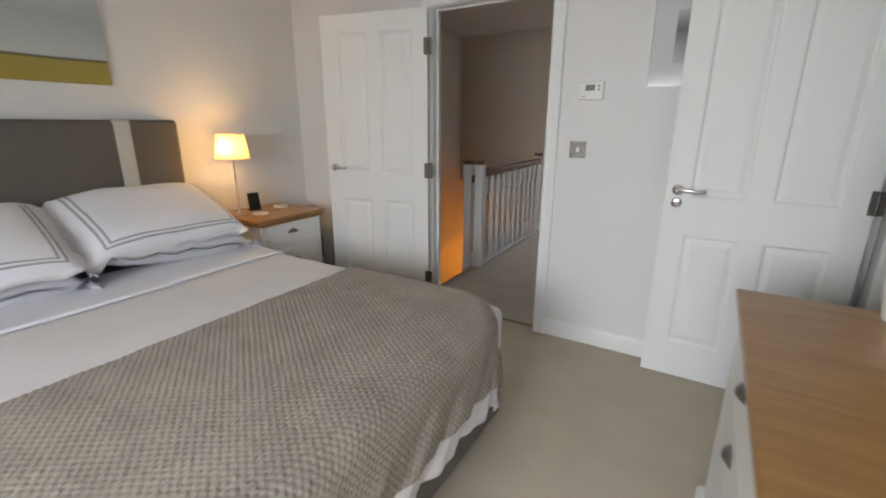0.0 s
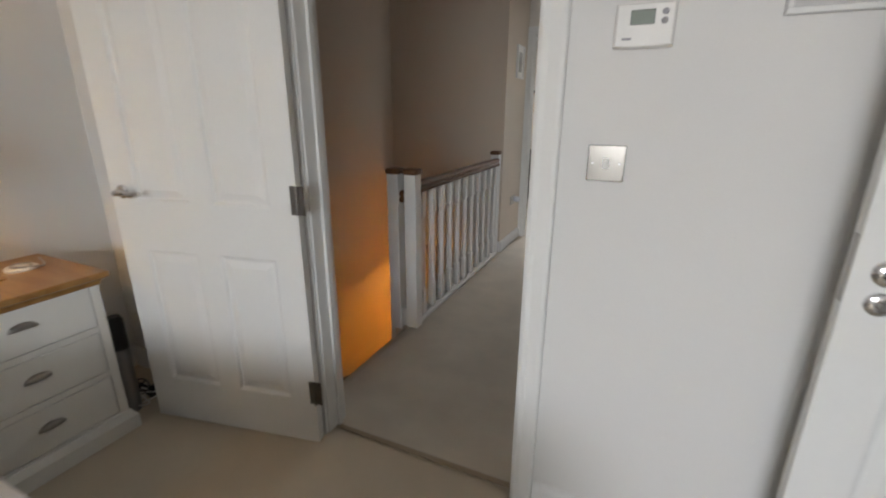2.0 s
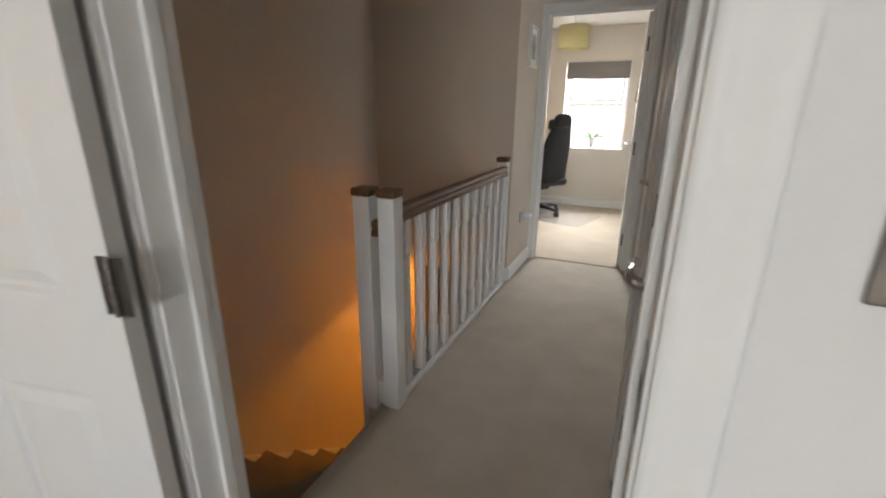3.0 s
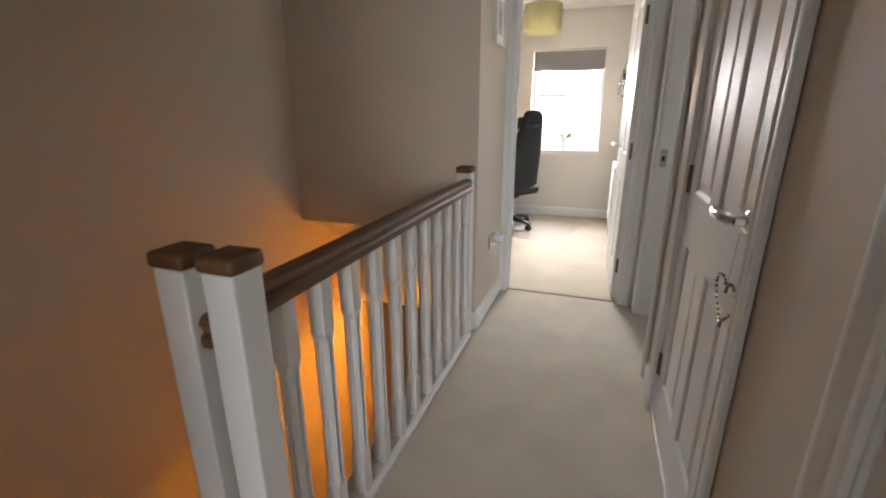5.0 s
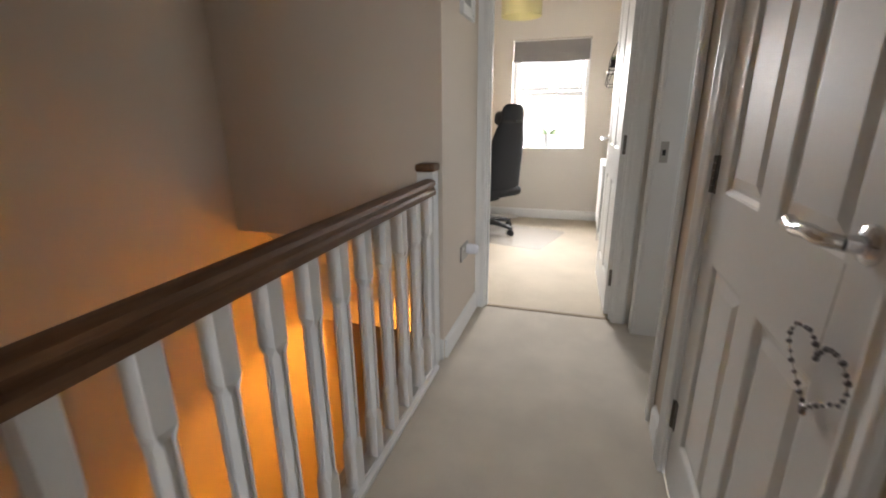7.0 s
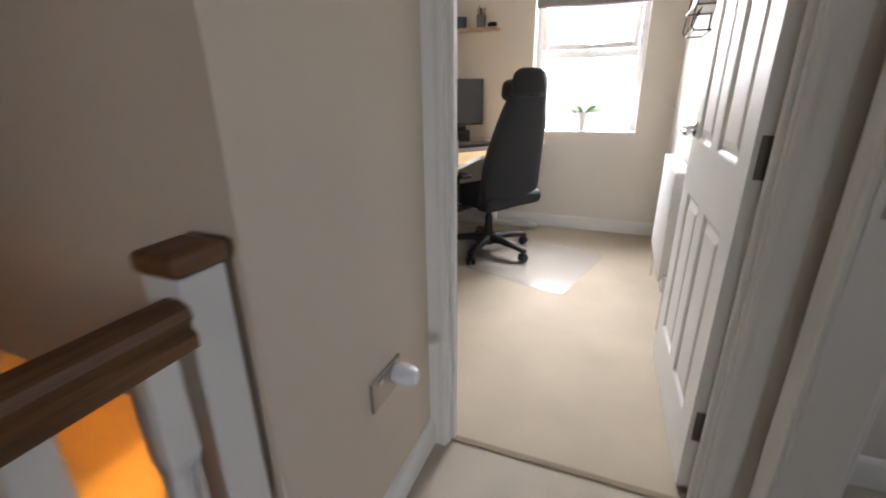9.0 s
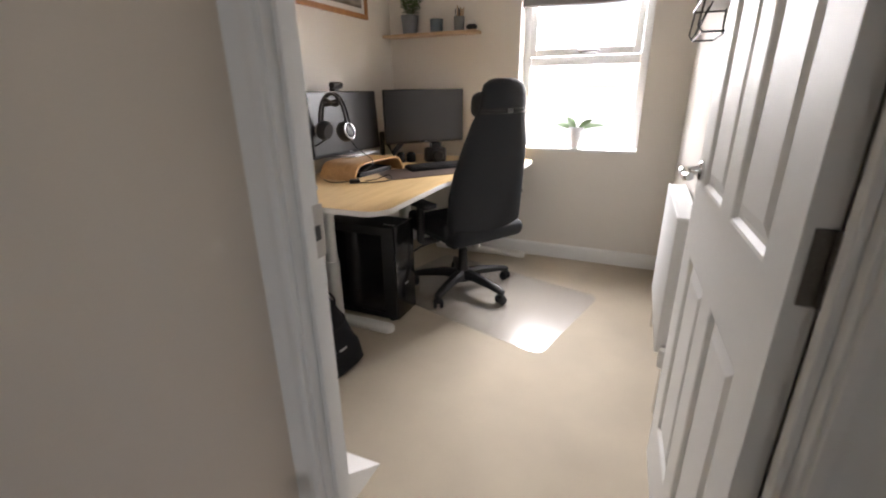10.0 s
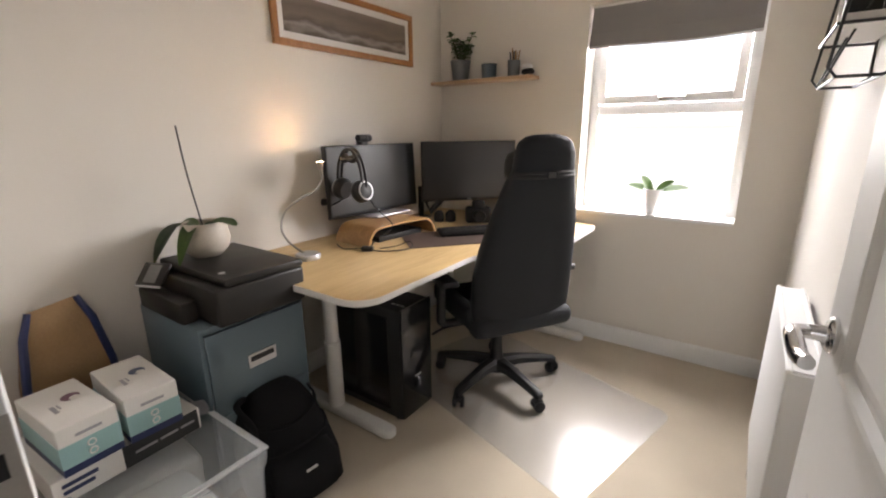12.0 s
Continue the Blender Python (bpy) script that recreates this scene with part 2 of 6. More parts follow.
structure("wall_under_landing", boxes([(-1.38, 4.95, -2.65, -1.28, 6.69, -0.02), (-1.30, B1, -2.65, -1.28, 4.95, -0.26)]), WALL_LANDING, "white wall below the landing edge", "wall")
bm = bmesh.new()
ring_sweep(bm, [[(x, 6.79, 0.58), (x, 9.4, -1.25), (x, 9.4, -1.15), (x, 6.79, 0.72)] for x in (L, -1.35)])
structure("soffit_stairs", bm, CEIL, "sloping white soffit above the lower flight", "soffit")
# added unseen wall: stops sun and sky leaking in under the office floor
structure("wall_hall_side", boxes([(-1.35, O0, -2.65, -1.25, 9.5, -0.25)]), WALL_LANDING, "unseen wall added to keep sky light off the lower flight", "wall")
structure("wall_stairs_foot", boxes([(L, 9.4, -2.65, -1.35, 9.5, -0.25)]), WALL_LANDING, "wall at the foot of the stairs", "wall")

D5 = (4.2, 4.97)           # doors in the right landing wall
D3 = (5.40, 6.235)
D6 = (6.52, 7.26)
ys = [B1, D5[0], D5[1], D3[0], D3[1], D6[0], D6[1], O0]
rows = []
for k in range(0, 8, 2):
    rows.append((R, ys[k], 0, R + 0.1, ys[k + 1], H))
for a, b in (D5, D3, D6):
    rows.append((R, a, 2.02, R + 0.1, b, H))
structure("wall_landing_right", boxes(rows), WALL_LANDING, "landing wall with three doorways in dimmed warm beige", "wall")
structure("wall_bathroom", boxes([(R + 0.1, 7.66, 0, 1.7, 7.76, H), (R + 0.1, 6.25, 0, 1.6, 6.35, H), (1.6, 6.25, 0, 1.7, 7.66, 1.1), (1.6, 6.25, 1.9, 1.7, 7.66, H), (1.6, 6.25, 1.1, 1.7, 6.6, 1.9), (1.6, 7.4, 1.1, 1.7, 7.66, 1.9), (R + 0.02, O0, 0, R + 0.1, 7.7, H)]), WALL, "white walls of the side room", "wall")
structure("wall_cupboards", boxes([(R + 0.6, B1, 0, R + 0.7, 6.25, H)]), WALL, "plain wall closing the cupboards", "wall")

OX0, OX1 = -1.19, -0.445
structure("wall_office_door", boxes([(OL - 0.1, O0, -0.25, OX0 - 0.03, O1, H), (OX1 + 0.03, O0, 0, R + 0.1, O1, H), (OX0 - 0.03, O0, 2.02, OX1 + 0.03, O1, H)]), WALL, "white wall between landing and office", "wall")
structure("wall_office_left", boxes([(OL - 0.1, O1, 0, OL, WY, H)]), WALL, "cream white office wall", "wall")
structure("wall_office_right", boxes([(OR, O1, 0, OR + 0.1, WY, H)]), WALL, "white office wall with a radiator", "wall")
WX0, WX1, WZ0, WZ1 = -1.485, -0.673, 0.80, 1.93
structure("wall_office_window", boxes([(OL - 0.1, WY, 0, WX0, WY + 0.26, H), (WX1, WY, 0, OR + 0.1, WY + 0.26, H), (WX0, WY, 0, WX1, WY + 0.26, WZ0), (WX0, WY, WZ1, WX1, WY + 0.26, H)]), WALL, "white wall with a deep window reveal", "wall")

# ---- joinery: doors, frames, skirting ----
def panel_mesh(w, h, thick):
    """A moulded door panel, sunk at its border and raised in the field, on both faces."""
    bm = bmesh.new()
    for s in (1, -1):
        rings = []
        for inset, d in ((0, 0), (0.006, -0.002), (0.014, -0.010), (0.022, -0.010), (0.046, -0.003), (0.052, -0.003)):
            y = s * (thick / 2 + d)
            rings.append([(inset, y, inset), (w - inset, y, inset), (w - inset, y, h - inset), (inset, y, h - inset)])
        rows = ring_sweep(bm, rings, caps=False)
        bm.faces.new(rows[-1])
    return bm


def handle_parts(parent, x, side, flip, z=1.0, lock=False):
    """A lever on a round rose, on one face of a door. side: +1 or -1 face; flip: way the lever points."""
    y = side * 0.0176
    rot = pose(0, 0, 0, -90 * side, 0, 0)
    bm = bmesh.new()
    lathe(bm, [(0.026, 0), (0.026, 0.005), (0.022, 0.009), (0.012, 0.011), (0.0105, 0.03), (0.0, 0.03)], 20, (x, y, z), rot)
    rose = part("handle_rose", bm, CHROME, parent, "round chrome rose", 40)
    bm = bmesh.new()
    path = smooth_path([(x, y + side * 0.028, z), (x + flip * 0.015, y + side * 0.047, z + 0.002), (x + flip * 0.045, y + side * 0.05, z + 0.004), (x + flip * 0.085, y + side * 0.048, z - 0.002), (x + flip * 0.118, y + side * 0.044, z + 0.003)])
    n = len(path)
    tube(bm, path, [0.0095 + 0.002 * math.sin(math.pi * i / n) for i in range(n)], 10)
    part("lever", bm, CHROME, rose, "curved chrome lever", 60)
    if lock:
        bm = bmesh.new()
        lathe(bm, [(0.024, 0), (0.024, 0.005), (0.019, 0.009), (0.008, 0.009), (0.006, 0.013), (0, 0.013)], 20, (x, y, z - 0.062), rot)
        part("turn_lock", bm, CHROME, parent, "round chrome escutcheon", 40)


def hinge_part(parent, x, y, z, turn=0):
    bm = bmesh.new()
    m = pose(x, y, z, 0, 0, turn)
    box(bm, -0.026, -0.0015, -0.05, -0.004, 0.0015, 0.05, 0.0008, 1, m)
    box(bm, 0.004, -0.0015, -0.05, 0.026, 0.0015, 0.05, 0.0008, 1, m)
    for k in range(5):
        tube(bm, [m @ Vector((0, -0.003, -0.05 + k * 0.02)), m @ Vector((0, -0.003, -0.0312 + k * 0.02))], 0.006, 8)
    for sx in (-0.016, 0.016):
        for sz in (-0.035, 0.0, 0.035):
            tube(bm, [m @ Vector((sx, -0.0028, sz)), m @ Vector((sx, 0.0, sz))], 0.0035, 6)
    return part("hinge", bm, HINGE_STEEL, parent, "satin steel butt hinge", 40)


def panel_door(name, w, m, label, mirror=1, lock=False, faces=(1, -1), hinge_side=None, edge_hinge=False):
    """A four-panel moulded door, hinged at x = 0 and closing towards +x (mirror = -1: towards -x)."""
    d = thing(name, m, label, "door")
    d["kind"] = "structure"
    h, t = 1.981, 0.035
    st, mid = 0.105, 0.09
    pw = (w - 2 * st - mid) / 2
    z_rows = ((0.2, 0.78), (0.965, 1.875))
    def X(a, b):
        return (a, b) if mirror > 0 else (-b, -a)
    bm = bmesh.new()
    for a, b in ((0, st), (w - st, w)):
        x0, x1 = X(a, b)
        box(bm, x0, -t / 2, 0.008, x1, t / 2, h + 0.008)
    for a, b in ((0.008, z_rows[0][0]), (z_rows[0][1], z_rows[1][0]), (z_rows[1][1], h + 0.008)):
        x0, x1 = X(st, w - st)
        box(bm, x0, -t / 2, a, x1, t / 2, b)
    for a, b in z_rows:
        x0, x1 = X(st + pw, st + pw + mid)
        box(bm, x0, -t / 2, a, x1, t / 2, b)
    part("door_frame", bm, GLOSS, d)
    for a, b in z_rows:
        for px in (st, st + pw + mid):
            x0, x1 = X(px, px + pw)
            p = part("door_panel", panel_mesh(pw, b - a, t), GLOSS, d)
            p.location = (x0, 0, a)
    for s in faces:
        handle_parts(d, mirror * (w - 0.055), s, -mirror, lock=lock)
    bm = bmesh.new()
    x0, x1 = X(w - 0.001, w + 0.0015)
    box(bm, x0, -0.012, 0.93, x1, 0.012, 1.07, 0.0005)
    part("latch_plate", bm, NICKEL, d, "steel latch plate")
    if hinge_side:
        for z in (0.24, 1.0, 1.77):
            if edge_hinge:
                hinge_part(d, -mirror * 0.002, -0.020, z, -90 * mirror)
            else:
                hinge_part(d, -mirror * 0.002, hinge_side * (t / 2 + 0.001), z, 0 if hinge_side < 0 else 180)
    return d


ARCH = [(0, 0), (0, 0.011), (0.006, 0.015), (0.014, 0.0155), (0.02, 0.0125), (0.028, 0.0125), (0.05, 0.018), (0.06, 0.0195), (0.066, 0.0175), (0.07, 0.012), (0.07, 0)]


def extrude_profile(bm, prof, origin, u, v, w, length):
    """Runs a profile (u, v) along w."""
    o, u, v, w = (Vector(a) for a in (origin, u, v, w))
    ring_sweep(bm, [[o + u * a + v * b + w * k for a, b in prof] for k in (0, length)])


def door_set(name, axis, a0, a1, w0, w1, label, stop_at=None):
    """Lining, stops and architraves of an opening from a0 to a1 along axis, through a wall from w0 to w1."""
    s = thing(name, pose(0, 0, 0), label, "door frame")
    s["kind"] = "structure"
    top = 2.0
    def P(a, w, z):
        return (a, w, z) if axis == "x" else (w, a, z)
    def bar(pn, aa, ab, wa, wb, za, zb):
        bm = bmesh.new()
        p, q = P(aa, wa, za), P(ab, wb, zb)
        box(bm, *[min(i, j) for i, j in zip(p, q)], *[max(i, j) for i, j in zip(p, q)], 0.0015)
        part(pn, bm, GLOSS, s)
    for pn, aa, ab in (("jamb", a0 - 0.028, a0), ("jamb", a1, a1 + 0.028)):
        bar(pn, aa, ab, w0 - 0.003, w1 + 0.003, 0, top)
    bar("door_head", a0 - 0.028, a1 + 0.028, w0 - 0.003, w1 + 0.003, top + 0.0005, top + 0.028)
    if stop_at:
        wa, wb = stop_at
        bar("door_stop", a0 + 0.0002, a0 + 0.012, wa, wb, 0, top - 0.0005)
        bar("door_stop", a1 - 0.012, a1 - 0.0002, wa, wb, 0, top - 0.0005)
        bar("door_stop", a0 + 0.0125, a1 - 0.0125, wa, wb, top - 0.0125, top - 0.0005)
    for wall, out in ((w0, -1), (w1, 1)):
        face = wall + out * 0.0032
        nv = P(0, out, 0)
        for a, du in ((a0 - 0.006, -1), (a1 + 0.006, 1)):
            bm = bmesh.new()
            extrude_profile(bm, ARCH, P(a, face, 0), P(du, 0, 0), nv, (0, 0, 1), top + 0.076)
            part("architrave", bm, GLOSS, s, "", 35)
        bm = bmesh.new()
        extrude_profile(bm, ARCH, P(a0 - 0.0055, face, top + 0.006), (0, 0, 1), nv, P(1, 0, 0), a1 - a0 + 0.011)
        part("architrave", bm, GLOSS, s, "", 35)
    return s


SKIRT = [(0, 0), (0, 0.015), (0.085, 0.015), (0.092, 0.012), (0.1, 0.008), (0.105, 0.0)]


def skirting(name, runs):
    """Runs: start, end (x, y) and the way out of the wall."""
    for (x0, y0), (x1, y1), n in runs:
        bm = bmesh.new()
        w = Vector((x1 - x0, y1 - y0, 0))
        extrude_profile(bm, SKIRT, (x0 + n[0] * 0.0005, y0 + n[1] * 0.0005, 0.001), (0, 0, 1), (*n, 0), w.normalized(), w.length)
        tagged(link_mesh(name, bm, SATIN, None, 40), "white painted skirting board along the carpet", "skirting", kind="structure")


skirting("baseboard", [((L, 1.0), (L, B0), (1, 0)), ((L, B0), (DX0 - 0.078, B0), (0, -1)), ((DX1 + 0.078, B0), (BE, B0), (0, -1)),
                       ((-1.25, 6.70), (-1.25, O0), (1, 0)), ((-1.36, 6.69), (-1.25, 6.69), (0, -1)), ((R, 5.05), (R, D3[0] - 0.08), (-1, 0)), ((R, D3[1] + 0.08), (R, D6[0] - 0.08), (-1, 0)),
                       ((OL, O1), (OL, WY), (1, 0)), ((OL, WY), (OR, WY), (0, -1)), ((OR, O1 + 0.09), (OR, WY), (-1, 0)), ((R + 0.1, 7.66), (1.6, 7.66), (0, -1))])

door_set("door_frame_bedroom", "x", DX0, DX1, B0, B1, "white gloss bedroom door lining and architraves", (B0 + 0.05, B0 + 0.075))
door_set("door_frame_office", "x", OX0, OX1, O0, O1, "white gloss office door lining and architraves", (O0 + 0.02, O0 + 0.045))
for nm, (a, b) in (("door_frame_store", D5), ("door_frame_cupboard", D3), ("door_frame_side_room", D6)):
    door_set(nm, "y", a + 0.03, b - 0.03, R, R + 0.1, "white gloss door lining and architraves on the landing", None if nm.endswith("room") else (R + 0.05, R + 0.075))
door_set("door_frame_ensuite", "y", 3.09, 3.81, BE, BE + 0.1, "white gloss door lining beside the dresser")

panel_door("door_1", 0.775, pose(-1.128, 3.935, 0, 0, 0, 11.5), "white moulded four-panel bedroom door standing open, chrome lever", -1, faces=(1, -1), hinge_side=-1)
panel_door("door_2", 0.775, pose(1.098, 3.862, 0, 0, 0, -0.5), "white moulded four-panel door opened back to the wall, chrome lever and lock", -1, lock=True, hinge_side=-1)
panel_door("door_3", 0.762, pose(R + 0.022, D3[1] - 0.033, 0, 0, 0, -90), "white moulded four-panel cupboard door, closed, chrome lever", 1, faces=(-1,), hinge_side=-1)
panel_door("door_5", 0.705, pose(R + 0.022, D5[1] - 0.033, 0, 0, 0, -90), "white moulded door on the landing, closed", 1, faces=(-1,), hinge_side=-1)
panel_door("door_4", 0.755, pose(-0.4645, O1 + 0.014, 0, 0, 0, 92.2), "white moulded four-panel office door standing open, chrome lever", 1, hinge_side=1, edge_hinge=True)

# carpet joints at the doors
for nm, r in (("threshold_bedroom", (DX0, B0 + 0.035, 0.0, DX1, B0 + 0.06, 0.004)), ("threshold_office", (OX0, O0 + 0.015, 0.0, OX1, O0 + 0.04, 0.004))):
    bm = bmesh.new()
    box(bm, *r, 0.0015)
    structure(nm, bm, NICKEL if "x" in nm else CARPET_STAIR, "narrow dark carpet bar in the doorway", "threshold")


def strike(x, y, z, m, label):
    t = thing("strike_plate", m, label, "strike plate")
    bm = bmesh.new()
    box(bm, -0.0006, -0.016, -0.05, 0.0012, 0.02, 0.05, 0.0005)
    part("plate", bm, NICKEL, t)
    # thin black patch on the plate stands for the shaded latch hole
    bm = bmesh.new()
    box(bm, 0.0013, -0.007, -0.016, 0.0018, 0.009, 0.012)
    part("latch_hole_shade", bm, BLACK_PLASTIC, t, "black patch for the shade in the latch hole")
    return t


strike(0, 0, 0, pose(OX0 + 0.0006, O0 + 0.062, 0.968), "steel strike plate let into the office door jamb")
strike(0, 0, 0, pose(DX1 - 0.0006, B0 + 0.028, 0.98, 0, 0, 180), "steel strike plate let into the bedroom door jamb")
strike(0, 0, 0, pose(R + 0.03, D6[1] - 0.0306, 0.98, 0, 0, -90), "steel strike plate let into the side room jamb")

# ---- stairs and balustrade ----
st = thing("staircase", pose(0, 0, 0), "brown carpeted winding staircase going down from the landing", "stairs")
st["kind"] = "structure"
xa, xb = L + 0.002, -1.382
corner = (-1.40, 4.95)
wind = [[corner, (xb, B1 + 0.002), (-1.88, B1 + 0.002)], [corner, (-1.88, B1 + 0.002), (xa, B1 + 0.002), (xa, 4.38)], [corner, (xa, 4.38), (xa, 4.95)]]
for k, poly in enumerate(wind):
    bm = bmesh.new()
    z = -0.2 * (k + 1) - 0.05
    ring_sweep(bm, [[(x, y, zz) for x, y in poly] for zz in (z - 0.22, z)])
    part("tread", bm, CARPET_STAIR, st)
for k in range(10):
    bm = bmesh.new()
    z, y = -0.86 - 0.19 * k, 4.952 + 0.245 * k
    box(bm, xa, y, z - 0.24, xb, y + 0.265, z, 0.012, 2)
    part("tread", bm, CARPET_STAIR, st)
bm = bmesh.new()
ring_sweep(bm, [[(x, 4.95, -0.86), (x, 7.6, -2.82), (x, 7.6, -2.66), (x, 4.95, -0.70)] for x in (L + 0.0005, L + 0.02)])
part("wall_string", bm, SATIN, st, "white painted wall string")
bm = bmesh.new()
ring_sweep(bm, [[(L + 0.0005, y, z), (L + 0.02, y, z), (L + 0.02, y, z + 0.16), (L + 0.0005, y, z + 0.16)] for y, z in ((B1 + 0.01, -0.58), (4.5, -0.66), (4.95, -0.86))])
part("wall_string", bm, SATIN, st, "white painted wall string")
bm = bmesh.new()
ring_sweep(bm, [[(x, B1 + 0.0005, z), (x, B1 + 0.02, z), (x, B1 + 0.02, z + 0.15), (x, B1 + 0.0005, z + 0.15)] for x, z in ((-1.38, -0.2), (-1.9, -0.45), (L + 0.02, -0.58))])
part("wall_string", bm, SATIN, st, "white painted wall string")
bm = bmesh.new()
box(bm, -1.312, B1 + 0.002, -0.24, -1.272, 4.938, 0.003, 0.012, 3)
part("landing_nosing", bm, CARPET_HALL, st, "carpeted landing edge")

bal = thing("balustrade", pose(0, 0, 0), "white painted balustrade with dark oak handrail and newel caps", "balustrade")
for (x, y, z0, z1) in ((-1.268, 5.0, 0.0, 0.95), (-1.378, 4.994, -0.45, 0.95), (-1.3, 6.635, 0.0, 0.93)):
    bm = bmesh.new()
    box(bm, x - 0.037, y - 0.037, z0, x + 0.037, y + 0.037, z1, 0.004, 2)
    post = part("newel_post", bm, SATIN, bal)
    bm = bmesh.new()
    box(bm, x - 0.044, y - 0.044, z1 + 0.0005, x + 0.044, y + 0.044, z1 + 0.034, 0.011, 3)
    part("newel_cap", bm, RAIL_WOOD, post, "dark oak newel cap", 30)
RAILP = [(-0.03, 0.0), (-0.031, 0.02), (-0.022, 0.028), (-0.024, 0.036), (-0.03, 0.046), (-0.026, 0.058), (-0.013, 0.065), (0.013, 0.065), (0.026, 0.058), (0.03, 0.046), (0.024, 0.036), (0.022, 0.028), (0.031, 0.02), (0.03, 0.0)]
bm = bmesh.new()
extrude_profile(bm, RAILP, (-1.28, 5.0375, 0.838), (1, 0, 0), (0, 0, 1), (0, 1, 0), 1.56)
part("handrail", bm, RAIL_WOOD, bal, "moulded dark oak handrail", 40)
bm = bmesh.new()
extrude_profile(bm, RAILP, (-1.3405, 5.0, 0.79), (0, 1, 0), (0, 0, 1), (1, 0, 0), 0.035)
part("handrail", bm, RAIL_WOOD, bal, "short dark oak rail between the newels", 40)
bm = bmesh.new()
box(bm, -1.318, 5.0375, 0.002, -1.242, 6.593, 0.026, 0.004, 2)
box(bm, -1.3, 5.0375, 0.026, -1.262, 6.593, 0.034)
part("base_rail", bm, SATIN, bal)
bm = bmesh.new()
box(bm, -1.3405, 4.97, 0.002, -1.3055, 5.02, 0.12, 0.003)
part("post_filler", bm, SATIN, bal)
NB = 11
for k in range(NB):
    y = 5.13 + 0.1418 * k
    bm = bmesh.new()
    rows = []
    for z, ch in ((0.034, 0.001), (0.19, 0.001), (0.215, 0.0115), (0.66, 0.0115), (0.685, 0.001), (0.84, 0.001)):
        e = 0.022
        rows.append([(-1.28 + sx * (e - (ch if k2 == q else 0)), y + sy * (e - (0 if k2 == q else ch)), z) for (sx, sy), q in (((1, -1), 0), ((1, 1), 1), ((-1, 1), 0), ((-1, -1), 1)) for k2 in (1, 0)])
    ring_sweep(bm, rows)
    part("baluster", bm, SATIN, bal)

# ---- small landing things ----
def wall_socket(m, label):
    s = thing("wall_socket", m, label, "socket")
    bm = bmesh.new()
    box(bm, -0.073, -0.009, -0.043, 0.073, 0, 0.043, 0.003, 2)
    plate = part("plate", bm, NICKEL, s)
    for x in (-0.035, 0.035):
        bm = bmesh.new()
        box(bm, x - 0.011, -0.0115, 0.018, x + 0.011, -0.0088, 0.032, 0.001)
        part("rocker", bm, WHITE_PLASTIC, plate)
    return s


wall_socket(pose(-1.25, 7.06, 0.45, 0, 0, 90), "steel double socket low on the landing wall")
fr = thing("plug_in_freshener", pose(-1.25, 7.1, 0.455, 0, 0, 90), "white plug-in air freshener in the socket", "air freshener")
bm = bmesh.new()
lathe(bm, [(0.0, 0), (0.026, 0), (0.03, 0.02), (0.027, 0.05), (0.018, 0.062), (0, 0.063)], 16, (0, -0.01, 0), pose(0, 0, 0, 90, 0, 0))
part("body", bm, material("white_glossy_plastic", (0.78, 0.8, 0.85), 0.2, vary=0.02, bump=0), fr, "", 50)


def framed_picture(name, m, w, h, frame_w, depth, frame_mat, mount_mat, art, label, mount=0.05):
    """Hangs on a wall at y = 0, facing -y; origin at the middle."""
    f = thing(name, m, label, "picture")
    for nm, r in (("frame_bar", (-w / 2, -h / 2, w / 2, -h / 2 + frame_w)), ("frame_bar", (-w / 2, h / 2 - frame_w, w / 2, h / 2)),
                  ("frame_bar", (-w / 2, -h / 2 + frame_w, -w / 2 + frame_w, h / 2 - frame_w)), ("frame_bar", (w / 2 - frame_w, -h / 2 + frame_w, w / 2, h / 2 - frame_w))):
        bm = bmesh.new()
        box(bm, r[0], -depth, r[1], r[2], -0.001, r[3], 0.002)
        part(nm, bm, frame_mat, f)
    bm = bmesh.new()
    box(bm, -w / 2 + frame_w, -depth * 0.5, -h / 2 + frame_w, w / 2 - frame_w, -0.002, h / 2 - frame_w)
    part("mount", bm, mount_mat, f)
    if art:
        bm = bmesh.new()
        box(bm, -w / 2 + frame_w + mount, -depth * 0.5 - 0.0015, -h / 2 + frame_w + mount, w / 2 - frame_w - mount, -depth * 0.5, h / 2 - frame_w - mount)
        part("print", bm, art, f)
    return f


